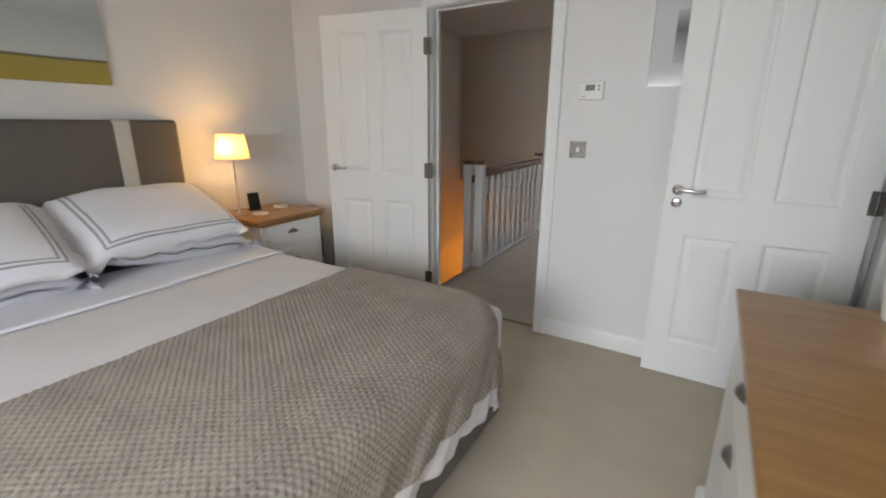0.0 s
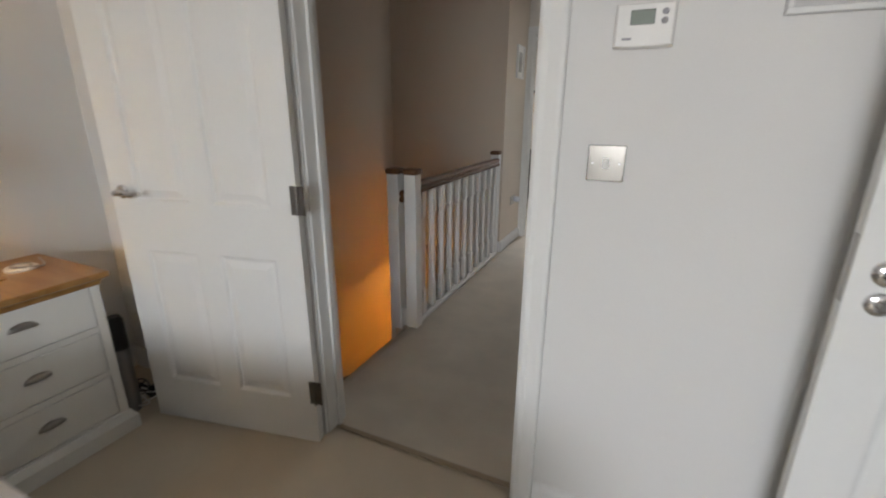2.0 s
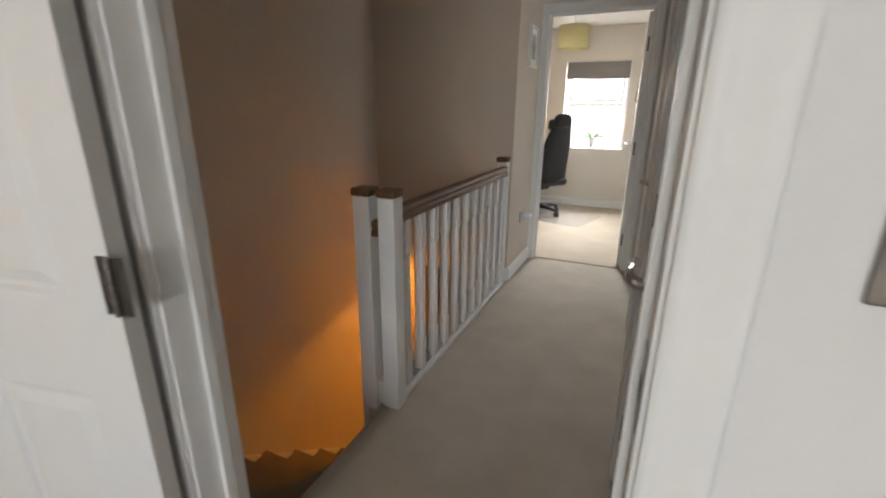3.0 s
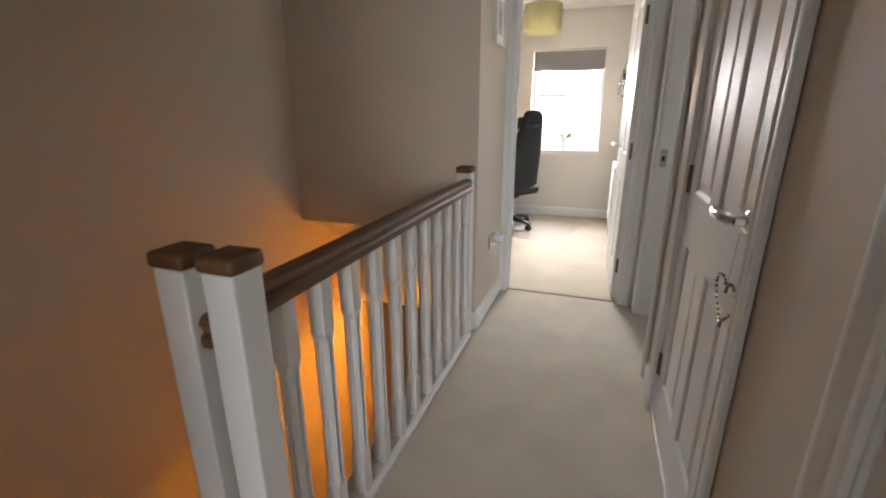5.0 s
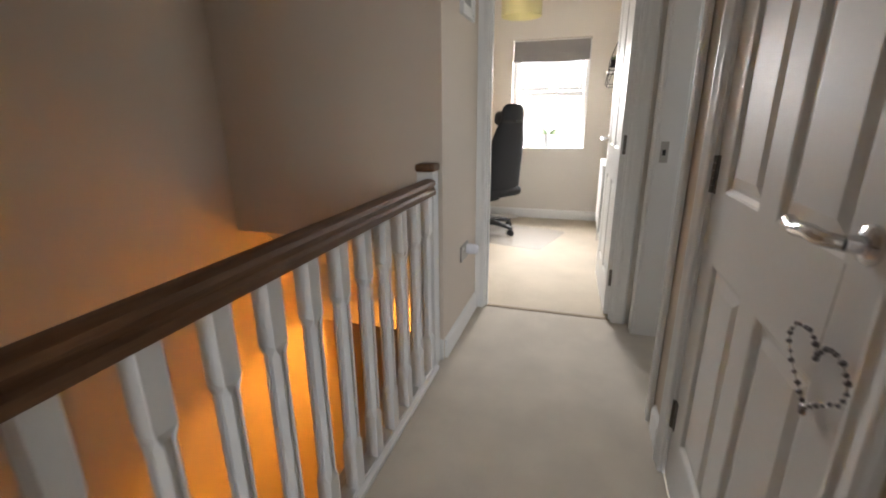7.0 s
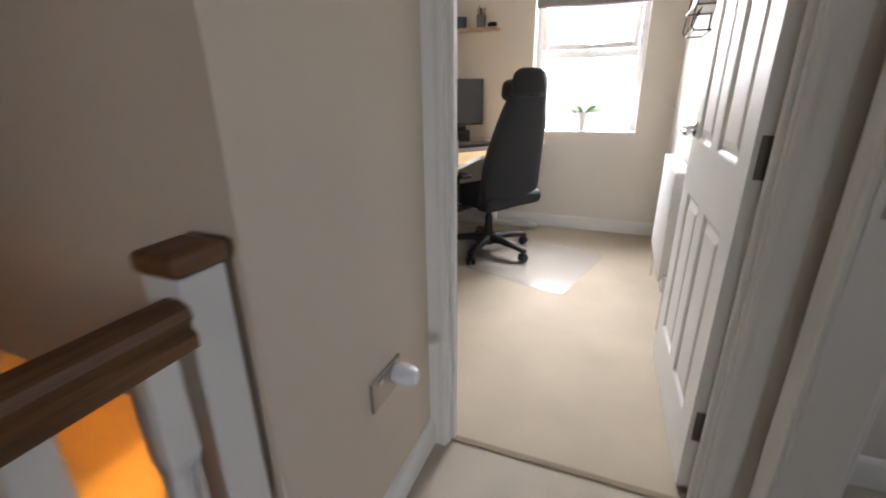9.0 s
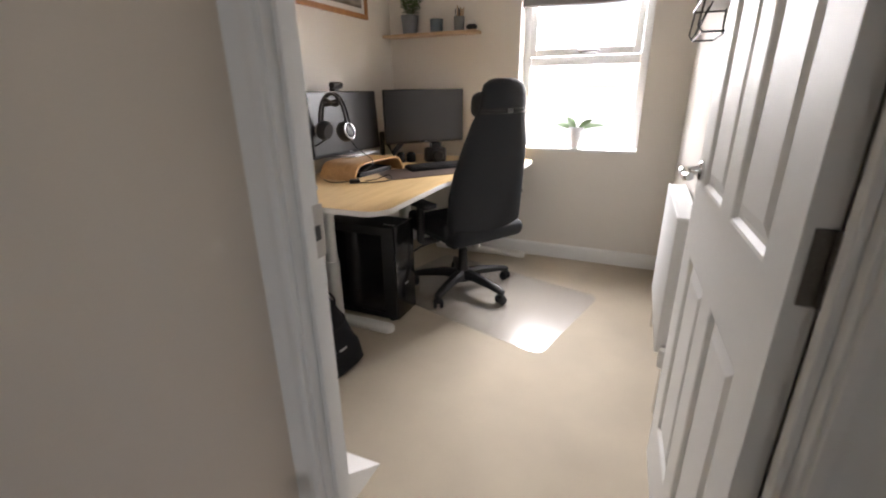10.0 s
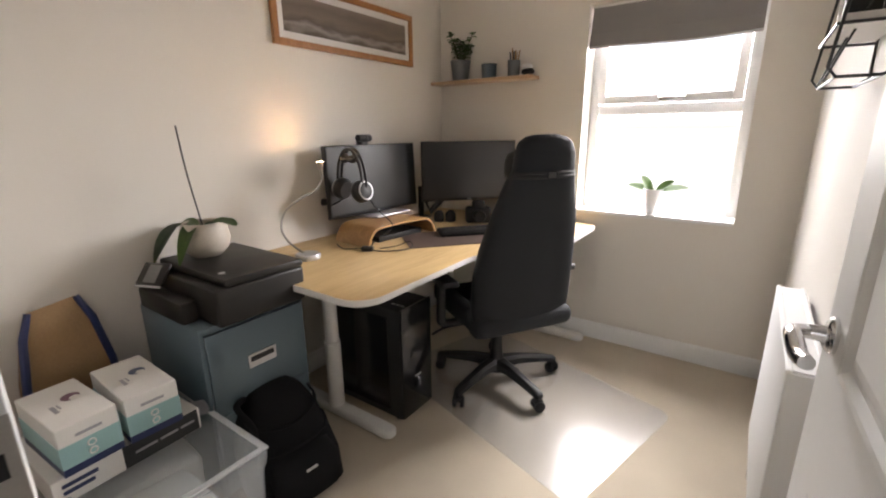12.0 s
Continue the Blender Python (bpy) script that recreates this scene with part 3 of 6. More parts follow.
def art_material(name, stops, scale, stretch, rough=0.5, detail=5, axis=2, lift=0.0):
    """A loosely painted picture: bands along one axis, broken by noise."""
    m = bpy.data.materials.new(name)
    m.use_nodes = True
    n, l = m.node_tree.nodes, m.node_tree.links
    b = n["Principled BSDF"]
    b.inputs["Roughness"].default_value = rough
    tc, mp, nz = n.new("ShaderNodeTexCoord"), n.new("ShaderNodeMapping"), n.new("ShaderNodeTexNoise")
    mp.inputs["Scale"].default_value = stretch
    nz.inputs["Scale"].default_value, nz.inputs["Detail"].default_value = scale, detail
    l.new(tc.outputs["Object"], mp.inputs[0]), l.new(mp.outputs[0], nz.inputs["Vector"])
    sep, mad, mr = n.new("ShaderNodeSeparateXYZ"), n.new("ShaderNodeMath"), n.new("ShaderNodeMapRange")
    l.new(tc.outputs["Generated"], sep.inputs[0])
    mad.operation = "MULTIPLY_ADD"
    mad.inputs[1].default_value, mad.inputs[2].default_value = lift, -lift / 2
    l.new(nz.outputs["Fac"], mad.inputs[0])
    add = n.new("ShaderNodeMath")
    l.new(sep.outputs[axis], add.inputs[0]), l.new(mad.outputs[0], add.inputs[1])
    ramp = n.new("ShaderNodeValToRGB")
    el = ramp.color_ramp.elements
    el[0].position, el[0].color = stops[0][0], (*stops[0][1], 1)
    el[1].position, el[1].color = stops[-1][0], (*stops[-1][1], 1)
    for p, c in stops[1:-1]:
        e = el.new(p)
        e.color = (*c, 1)
    l.new(add.outputs[0], ramp.inputs[0]), l.new(ramp.outputs[0], b.inputs["Base Color"])
    return m


PALE_PRINT = art_material("pale_print", [(0, (0.6, 0.6, 0.58)), (0.5, (0.42, 0.43, 0.42)), (1, (0.68, 0.68, 0.66))], 6, (1, 1, 1), 0.15, lift=0.6)
framed_picture("wall_picture", pose(-1.25, 7.07, 1.735, 0, 0, 90), 0.22, 0.28, 0.015, 0.022, GLOSS, WHITE_PLASTIC, PALE_PRINT, "small white-framed picture on the landing wall", 0.04)

heart = thing("heart_garland", pose(R + 0.0035, 5.53, 0.805, 0, 0, -90), "small beaded heart hanging on the cupboard door", "ornament")
hw, hh = 0.082, 0.064
BEADS = material("grey_beads", (0.12, 0.11, 0.12), 0.35, vary=0.4, scale=60, bump=0.1)
bm = bmesh.new()
pts = []
for k in range(40):
    a = 2 * math.pi * k / 40
    pts.append(Vector((16 * math.sin(a) ** 3 / 16 * hw, -0.008, (13 * math.cos(a) - 5 * math.cos(2 * a) - 2 * math.cos(3 * a) - math.cos(4 * a)) / 16 * hh)))
bead_mesh = bpy.data.meshes.new("bead")
bmesh.ops.create_icosphere(bm, subdivisions=1, radius=0.0045)
bm.to_mesh(bead_mesh), bm.free()
bead_mesh.materials.append(BEADS)
for p in pts:
    r = random.uniform(0.0035, 0.0055)
    bead = new("bead", bead_mesh)
    bead.parent, bead.scale = heart, [r / 0.0045] * 3
    bead.location = p + Vector((random.uniform(-1, 1), random.uniform(-0.5, 0.2), random.uniform(-1, 1))) * 0.002
bm = bmesh.new()
tube(bm, pts + [pts[0]], 0.0012, 5)
tube(bm, [pts[0], Vector((0, -0.003, 0.16))], 0.0008, 4)
part("wire", bm, NICKEL, heart)

# side room: a shelf on its far wall
sh = thing("side_room_shelf", pose(-0.02, 7.66, 1.55), "small pale wall shelf with a dark ornament", "shelf")
bm = bmesh.new()
box(bm, -0.13, -0.12, -0.03, 0.2, 0, 0.03, 0.003)
part("board", bm, material("pale_stone", (0.5, 0.46, 0.4), 0.5, vary=0.1), sh)
orn = thing("dark_ornament", pose(-0.06, 7.6, 1.58), "small dark ornament on the side room shelf", "ornament")
bm = bmesh.new()
lathe(bm, [(0.0, 0), (0.035, 0), (0.03, 0.01), (0.012, 0.03), (0.025, 0.06), (0.02, 0.09), (0.004, 0.12), (0.003, 0.22), (0, 0.22)], 14)
part("body", bm, BLACK_PLASTIC, orn, "", 40)
spot = thing("ceiling_spotlight", pose(-0.62, 6.15, H), "small dark spotlight on the landing ceiling", "spotlight")
bm = bmesh.new()
lathe(bm, [(0, 0), (0.045, 0), (0.045, -0.018), (0.012, -0.022), (0, -0.022)], 18)
part("base", bm, NICKEL, spot, "", 40)
bm = bmesh.new()
lathe(bm, [(0, 0.0), (0.026, 0), (0.03, 0.06), (0.024, 0.062), (0, 0.03)], 18, (0.03, 0, -0.06), pose(0, 0, 0, 0, 110, 0))
part("head", bm, NICKEL, spot, "", 40)

# ---- bedroom things ----
LINEN = material("white_linen", (0.78, 0.77, 0.8), 0.85, vary=0.03, scale=4, fine=420, bump=0.25, dist=0.001)
SHEET = material("white_cotton_duvet", (0.74, 0.715, 0.715), 0.8, vary=0.03, scale=5, fine=380, bump=0.25, dist=0.001)
STRIPE = material("grey_stripe", (0.34, 0.33, 0.35), 0.85, vary=0.08, fine=400, bump=0.2)
KNIT = material("taupe_knit", (0.33, 0.285, 0.24), 0.95, vary=0.22, scale=7, fine=240, bump=0.7, dist=0.003)
HEADB = material("grey_brown_fabric", (0.125, 0.108, 0.09), 0.9, vary=0.12, scale=6, fine=420, bump=0.5, dist=0.0015)
PALE_FABRIC = material("pale_fabric", (0.5, 0.47, 0.42), 0.9, vary=0.06, fine=420, bump=0.4)
DIVAN = material("divan_fabric", (0.17, 0.155, 0.14), 0.95, vary=0.12, fine=350, bump=0.4)
CREAM = material("cream_white_furniture_paint", (0.74, 0.735, 0.70), 0.42, vary=0.025, scale=6, fine=120, bump=0.06)
OAK_TOP = wood_material("oak_top", (0.37, 0.2, 0.06), (0.25, 0.115, 0.03), 0.32, (22, 2.2, 22), 0.15)

BX0, BX1, BY0, BY1, BZ = L + 0.12, -0.148, 1.42, 3.085, 0.572


def drape(bm, cx0, cx1, cy0, cy1, rect, top, r, nx, ny, bumpy=None, wave=0.012, freq=26.0, corner=0.21):
    """A cloth laid over a bed block: flat on top, rounding over its edges and hanging down with soft folds."""
    rx0, rx1, ry0, ry1 = rect
    grid = []
    for i in range(nx + 1):
        row = []
        for j in range(ny + 1):
            x, y = cx0 + (cx1 - cx0) * i / nx, cy0 + (cy1 - cy0) * j / ny
            ix, iy = rx1 - r - corner, ry1 - r - corner
            jy = ry0 + r + corner
            px, py = min(x, ix), max(min(y, iy), jy)
            ox, oy = x - px, y - py
            dist = math.hypot(ox, oy)
            d = dist - corner
            z = top
            if dist > 1e-6:
                nxv, nyv = ox / dist, oy / dist
            else:
                nxv = nyv = 0.0
            if d > 0:
                a = min(d / r, math.pi / 2)
                out = corner + r * math.sin(a)
                z = top - r * (1 - math.cos(a))
                drop = max(0.0, d - r * math.pi / 2)
                ang = math.atan2(oy, ox)
                s = y + x + ang * 0.25
                z -= drop
                out += wave * (drop / 0.25) * (math.sin(s * freq) + 0.5 * math.sin(s * freq * 2.3 + 1.0)) + 0.06 * drop
                nrm = Vector((nxv * math.sin(a), nyv * math.sin(a), math.cos(a)))
                p = Vector((px + nxv * out, py + nyv * out, z))
            else:
                nrm = Vector((0, 0, 1))
                p = Vector((x, y, z))
            p += nrm * (0.006 * noise.noise(Vector((x * 2.2, y * 2.2, 3.0))) + 0.003 * noise.noise(Vector((x * 9, y * 9, 1.0))))
            if bumpy:
                p += nrm * bumpy(x, y)
            row.append(bm.verts.new(p))
        grid.append(row)
    for i in range(nx):
        for j in range(ny):
            bm.faces.new((grid[i][j], grid[i + 1][j], grid[i + 1][j + 1], grid[i][j + 1]))


bed = thing("bed", pose(0, 0, 0), "double divan bed made up in white with a taupe throw", "bed")
bm = bmesh.new()
box(bm, BX0, BY0 + 0.05, 0.035, BX1 - 0.02, BY1 - 0.03, 0.33, 0.02, 3)
part("divan_base", bm, DIVAN, bed, "grey-brown fabric divan base", 40)
for x in (BX0 + 0.2, BX1 - 0.2):
    for y in (BY0 + 0.2, BY1 - 0.2):
        bm = bmesh.new()
        lathe(bm, [(0.02, 0), (0.022, 0.02), (0.022, 0.036), (0, 0.036)], 10, (x, y, 0))
        part("castor", bm, BLACK_PLASTIC, bed)
bm = bmesh.new()
box(bm, BX0, BY0 + 0.04, 0.331, BX1 - 0.02, BY1 - 0.02, BZ - 0.012, 0.05, 4)
part("mattress", bm, LINEN, bed, "white mattress", 50)
hb = bmesh.new()
box(hb, L + 0.002, 1.2, 0.25, L + 0.10, 2.955, 1.32, 0.025, 4)
headboard = part("headboard", hb, HEADB, bed, "grey-brown upholstered headboard", 40)
for y in (1.5, 2.60):
    bm = bmesh.new()
    box(bm, L + 0.001, y, 0.249, L + 0.104, y + 0.10, 1.3245, 0.02, 3)
    part("stripe", bm, PALE_FABRIC, headboard, "pale fabric band", 40)
rect = (BX0, BX1, BY0, BY1)
# duvet, with a folded-back edge near the pillows
dv = bmesh.new()
drape(dv, -1.98, BX1 + 0.35, BY0 - 0.25, BY1 + 0.19, rect, BZ, 0.06, 110, 150, None, 0.012, 24.0)
duvet = tagged(link_mesh("duvet", dv, SHEET, None, 80), "white cotton duvet spread smoothly over the bed", "duvet")
mod = duvet.modifiers.new("thickness", "SOLIDIFY")
mod.thickness, mod.offset = 0.012, -1
fold = bmesh.new()
drape(fold, -1.98, -1.58, BY0 - 0.22, BY1 + 0.2, rect, BZ + 0.02, 0.07, 40, 90, None, 0.01, 24.0)
fl = tagged(link_mesh("folded_sheet", fold, LINEN, None, 80), "white sheet edge turned down over the duvet", "bed sheet")
mod = fl.modifiers.new("thickness", "SOLIDIFY")
mod.thickness, mod.offset = 0.014, -1


def knit(x, y):
    a, b = x / 0.016, y / 0.022
    k = math.floor(a)
    return 0.0055 * abs(math.sin(math.pi * a)) * abs(math.sin(math.pi * (b + 0.5 * (k % 2)))) + 0.0015 * noise.noise(Vector((x * 70, y * 70, 0)))


th = bmesh.new()
drape(th, -1.02, BX1 + 0.27, BY0 - 0.2, BY1 + 0.24, (BX0 - 0.018, BX1 + 0.022, BY0 - 0.018, BY1 + 0.018), BZ + 0.016, 0.076, 310, 440, knit, 0.012, 24.0)
throw = tagged(link_mesh("knitted_throw", th, KNIT, None, 80), "taupe waffle-knit throw across the foot of the bed", "throw")
mod = throw.modifiers.new("thickness", "SOLIDIFY")
mod.thickness, mod.offset = 0.008, -1


def pillow(m, label, w=0.74, d=0.5, t=0.17, flange=0.055, stripes=True):
    p = thing("pillow", m, label, "pillow", "pillows on the bed")
    us = [-1.0, -0.95, -0.87, -0.8, -0.775, -0.745, -0.72, -0.66, -0.55, -0.4, -0.2, 0, 0.2, 0.4, 0.55, 0.66, 0.72, 0.745, 0.775, 0.8, 0.87, 0.95, 1.0]
    n = len(us)
    bm = bmesh.new()
    W, D = w / 2 + flange, d / 2 + flange
    seed = m.translation.y * 7
    for side in (1, -1):
        g = []
        for i, u in enumerate(us):
            row = []
            for j, v in enumerate(us):
                iu, iv = min(1, abs(u) / 0.87), min(1, abs(v) / 0.87)
                fill = max(0.0, (1 - iu ** 3.2)) ** 0.55 * max(0.0, (1 - iv ** 3.2)) ** 0.55
                z = side * (t / 2 * fill + 0.004)
                wob = noise.noise(Vector((u * 2.4 + seed, v * 2.4, side)))
                crease = 0.010 * noise.noise(Vector((u * 7 + seed, v * 7, 5)))
                edge = max(abs(u), abs(v))
                z += 0.02 * wob * fill + crease * (0.4 + 0.6 * (edge > 0.8))
                if edge > 0.87:
                    z += 0.012 * math.sin((u - v) * 14 + seed) * (edge - 0.87) / 0.13
                    z -= 0.05 * max(0, abs(u) - 0.87) / 0.13
                pinch = 1 - 0.05 * (1 - abs(v)) * (abs(u) > 0.9) - 0.0
                row.append(bm.verts.new((u * W * pinch, v * D * (1 - 0.04 * (1 - abs(u)) * (abs(v) > 0.9)), z)))
            g.append(row)
        for i in range(n - 1):
            for j in range(n - 1):
                f = bm.faces.new((g[i][j], g[i + 1][j], g[i + 1][j + 1], g[i][j + 1]))
                e = [max(abs((us[i] + us[i + 1]) / 2), abs((us[j] + us[j + 1]) / 2))][0]
                if stripes and side > 0 and (0.72 < e < 0.745 or 0.775 < e < 0.8):
                    f.material_index = 1
    bmesh.ops.remove_doubles(bm, verts=bm.verts[:], dist=0.0005)
    part("pillowcase", bm, [LINEN, STRIPE], p, "", 180)
    return p


pillow(pose(-2.05, 2.63, BZ + 0.095, 0, 6, 90), "plain white pillow lying under another", stripes=False)
pillow(pose(-2.05, 1.80, BZ + 0.095, 0, 6, 90), "plain white pillow lying under another", stripes=False)
pillow(pose(-2.06, 2.62, BZ + 0.245, 0, 0, 0) @ pose(0, 0, 0, 0, 24, 0) @ pose(0, 0, 0, 0, 0, 90), "white pillow with double grey border lines, by the lamp", t=0.2)
pillow(pose(-2.03, 1.80, BZ + 0.24, 0, 0, -3) @ pose(0, 0, 0, 0, 24, 0) @ pose(0, 0, 0, 0, 0, 90), "white pillow with double grey border lines, flange folded", t=0.2)

# canvas over the bed
cv = thing("canvas_painting", pose(L + 0.001, 2.055, 1.772, 0, 0, 90), "large unframed canvas of grey sky over an ochre field", "painting")
bm = bmesh.new()
box(bm, -0.62, -0.03, -0.27, 0.62, 0, 0.42, 0.002)
part("canvas", bm, art_material("painted_canvas", [(0, (0.36, 0.27, 0.05)), (0.15, (0.33, 0.26, 0.06)), (0.165, (0.05, 0.045, 0.03)), (0.18, (0.5, 0.52, 0.5)), (0.45, (0.38, 0.42, 0.42)), (0.7, (0.52, 0.55, 0.54)), (1, (0.42, 0.47, 0.48))], 2.2, (1, 1, 3), 0.7, lift=0.02), cv)


def cup_handle(parent, m):
    """A shell pull, opening downwards, on a face at y = 0 looking to -y."""
    bm = bmesh.new()
    rings = []
    for k in range(9):
        a = math.pi * k / 8
        ring = []
        for q in range(7):
            b = math.pi / 2 * q / 6
            x = -math.cos(a) * (0.042 * math.cos(b * 0.55))
            zz = math.sin(a) * 0.026 * math.cos(b * 0.9) - 0.006
            y = -0.0015 - 0.020 * math.sin(b) * (0.3 + 0.7 * math.sin(a))
            ring.append(m @ Vector((x, y, zz)))
        rings.append(ring)
    ring_sweep(bm, rings, closed=False, caps=False)
    bmesh.ops.solidify(bm, geom=bm.faces[:], thickness=0.0015)
    return part("cup_handle", bm, NICKEL, parent, "brushed steel cup handle", 60)


def drawer_front(parent, m, w, h):
    bm = bmesh.new()
    box(bm, -w / 2, -0.004, -h / 2, w / 2, 0.012, h / 2, 0.002, 1, m)
    d = part("drawer", bm, CREAM, parent)
    cup_handle(d, m @ pose(0, -0.004, 0.008))
    return d


def chest(name, m, w, dep, h, cols, rows, label, category, top_over=0.025):
    """A cream chest on a plinth with an oak top; front at y = 0 looking to -y."""
    c = thing(name, m, label, category)
    t, pl = 0.035, 0.085
    x0, x1 = -w / 2, w / 2

    def panel(pn, *r):
        bm = bmesh.new()
        box(bm, *r)
        part(pn, bm, CREAM, c)

    panel("side_panel", x0, 0, pl, x0 + t, dep, h - 0.03, 0.002)
    panel("side_panel", x1 - t, 0, pl, x1, dep, h - 0.03, 0.002)
    panel("back_panel", x0 + t, dep - 0.01, pl, x1 - t, dep, h - 0.03)
    panel("inner_front", x0 + t, 0.014, pl, x1 - t, 0.02, h - 0.03)
    zs = [pl + (h - 0.03 - pl) * k / rows for k in range(rows + 1)]
    for z in zs:
        panel("drawer_rail", x0 + t, 0.0, max(pl, z - 0.012), x1 - t, 0.0138, min(h - 0.03, z + 0.012))
    for k in range(1, cols):
        x = x0 + t + (w - 2 * t) * k / cols
        panel("divider", x - 0.015, 0.001, pl, x + 0.015, 0.0137, h - 0.03)
    bm = bmesh.new()
    rows_p = [[(x0 - e, -e, z), (x1 + e, -e, z), (x1 + e, dep, z), (x0 - e, dep, z)] for e, z in ((0.022, 0.0), (0.022, 0.06), (0.014, 0.072), (0.006, 0.084), (0.0, 0.086))]
    ring_sweep(bm, rows_p)
    part("plinth", bm, CREAM, c)
    bm = bmesh.new()
    o = top_over
    rows_t = [[(x0 - e, -e, z), (x1 + e, -e, z), (x1 + e, dep, z), (x0 - e, dep, z)] for e, z in ((0.001, h - 0.052), (0.005, h - 0.048), (0.007, h - 0.038), (0.013, h - 0.029), (o - 0.004, h - 0.024), (o, h - 0.021), (o, h - 0.004), (o - 0.003, h))]
    ring_sweep(bm, rows_t)
    part("top", bm, OAK_TOP, c, "moulded oak top")
    cw = (w - 2 * t) / cols
    for r in range(rows):
        for k in range(cols):
            x = x0 + t + cw * (k + 0.5)
            z = (zs[r] + zs[r + 1]) / 2
            side = 0.003 if cols == 1 else 0.018
            drawer_front(c, pose(x, 0.003, z), cw - 2 * side, zs[r + 1] - zs[r] - 0.029)
    return c


chest("bedside_chest", pose(-1.915, 3.415, 0, 0, 0, 90), 0.5, 0.465, 0.705, 1, 3, "cream bedside chest of three drawers with oak top", "bedside table", 0.03)
chest("chest_of_drawers", pose(0.645, 2.16, 0, 0, 0, -90), 1.62, 0.5, 0.82, 2, 4, "wide cream chest of drawers with oak top, cup handles", "chest of drawers", 0.022)

# lamp on the bedside chest
SHADE = material("pleated_lamp_shade", (0.75, 0.62, 0.42), 0.8, vary=0.05, fine=200, bump=0.2)
sb = SHADE.node_tree.nodes["Principled BSDF"]
tr, mx = SHADE.node_tree.nodes.new("ShaderNodeBsdfTranslucent"), SHADE.node_tree.nodes.new("ShaderNodeMixShader")
tr.inputs[0].default_value, mx.inputs[0].default_value = (0.9, 0.74, 0.46, 1), 0.42
SHADE.node_tree.links.new(sb.outputs[0], mx.inputs[1])
SHADE.node_tree.links.new(tr.outputs[0], mx.inputs[2])
SHADE.node_tree.links.new(mx.outputs[0], SHADE.node_tree.nodes["Material Output"].inputs[0])
CLEAR = glass_material("clear_acrylic", (0.95, 0.95, 0.93), 0.03, 0.25)
lampx, lampy = -2.2, 3.22
tl = thing("table_lamp", pose(lampx, lampy, 0.705), "small table lamp, pleated cream shade, lit, slim chrome stem", "lamp")
bm = bmesh.new()
lathe(bm, [(0, 0), (0.06, 0), (0.06, 0.012), (0.055, 0.016), (0.01, 0.018), (0, 0.018)], 28)
part("base", bm, CLEAR, tl, "clear round base", 40)
bm = bmesh.new()
lathe(bm, [(0.012, 0.018), (0.006, 0.03), (0.0045, 0.06), (0.0045, 0.36), (0.011, 0.37), (0.011, 0.42), (0, 0.42)], 12)
part("stem", bm, CHROME, tl, "slim chrome stem", 40)
bm = bmesh.new()
rings = []
for k in range(6):
    f = k / 5
    z = 0.375 + 0.155 * f
    rr = 0.106 - 0.022 * f
    rings.append([((rr + 0.0012 * (q % 2)) * math.cos(2 * math.pi * q / 72), (rr + 0.0012 * (q % 2)) * math.sin(2 * math.pi * q / 72), z) for q in range(72)])
ring_sweep(bm, rings, caps=False)
part("shade", bm, SHADE, tl, "pleated cream fabric shade")
for z, rr in ((0.375, 0.1075), (0.53, 0.0855)):
    bm = bmesh.new()
    tube(bm, [(rr * math.cos(2 * math.pi * q / 36), rr * math.sin(2 * math.pi * q / 36), z) for q in range(37)], 0.003, 6)
    part("trim", bm, SHADE, tl)
bm = bmesh.new()
lathe(bm, [(0.0, 0.42), (0.012, 0.421), (0.022, 0.445), (0.02, 0.465), (0.0, 0.478)], 14)
bulb = part("bulb", bm, glow_material("warm_bulb", (1.0, 0.6, 0.24), 14.0), tl, "lit warm bulb", 60)
bulb.visible_shadow = False

sd = thing("smart_display", pose(-2.24, 3.375, 0.705, 0, 0, 75), "small black display leaning on its stand", "display")
bm = bmesh.new()
box(bm, -0.04, -0.004, 0.0, 0.04, 0.004, 0.125, 0.002, 2, pose(0, 0, 0, -12, 0, 0))
part("screen", bm, material("black_glass", (0.012, 0.012, 0.014), 0.12, vary=0.1, bump=0), sd)
bm = bmesh.new()
box(bm, -0.04, -0.01, 0, 0.04, 0.05, 0.008, 0.002)
part("foot", bm, BLACK_PLASTIC, sd)
co = thing("coaster", pose(-2.1, 3.31, 0.705), "round white coaster on the bedside chest", "coaster")
bm = bmesh.new()
lathe(bm, [(0, 0), (0.05, 0), (0.053, 0.004), (0.05, 0.008), (0, 0.007)], 26)
part("disc", bm, WHITE_PLASTIC, co, "", 40)
ch = thing("charging_puck", pose(-2.2, 3.56, 0.705), "white charging puck with its lead", "charger")
bm = bmesh.new()
lathe(bm, [(0, 0), (0.05, 0), (0.052, 0.006), (0.046, 0.012), (0, 0.011)], 26)
part("puck", bm, WHITE_PLASTIC, ch, "", 40)
bm = bmesh.new()
tube(bm, smooth_path([(0.03, 0.02, 0.016), (0.0, 0.03, 0.018), (-0.03, 0.0, 0.017), (0.0, -0.03, 0.016), (0.035, 0.0, 0.014), (0.03, 0.06, 0.004), (-0.1, 0.1, 0.004)]), 0.0035, 6)
part("lead", bm, NICKEL, ch, "grey lead")
co = thing("small_coin_tray", pose(-2.12, 3.47, 0.705), "tiny round brown dish", "dish")
bm = bmesh.new()
lathe(bm, [(0, 0), (0.014, 0), (0.017, 0.006), (0.013, 0.004), (0, 0.003)], 16)
part("disc", bm, OAK_TOP, co, "", 40)

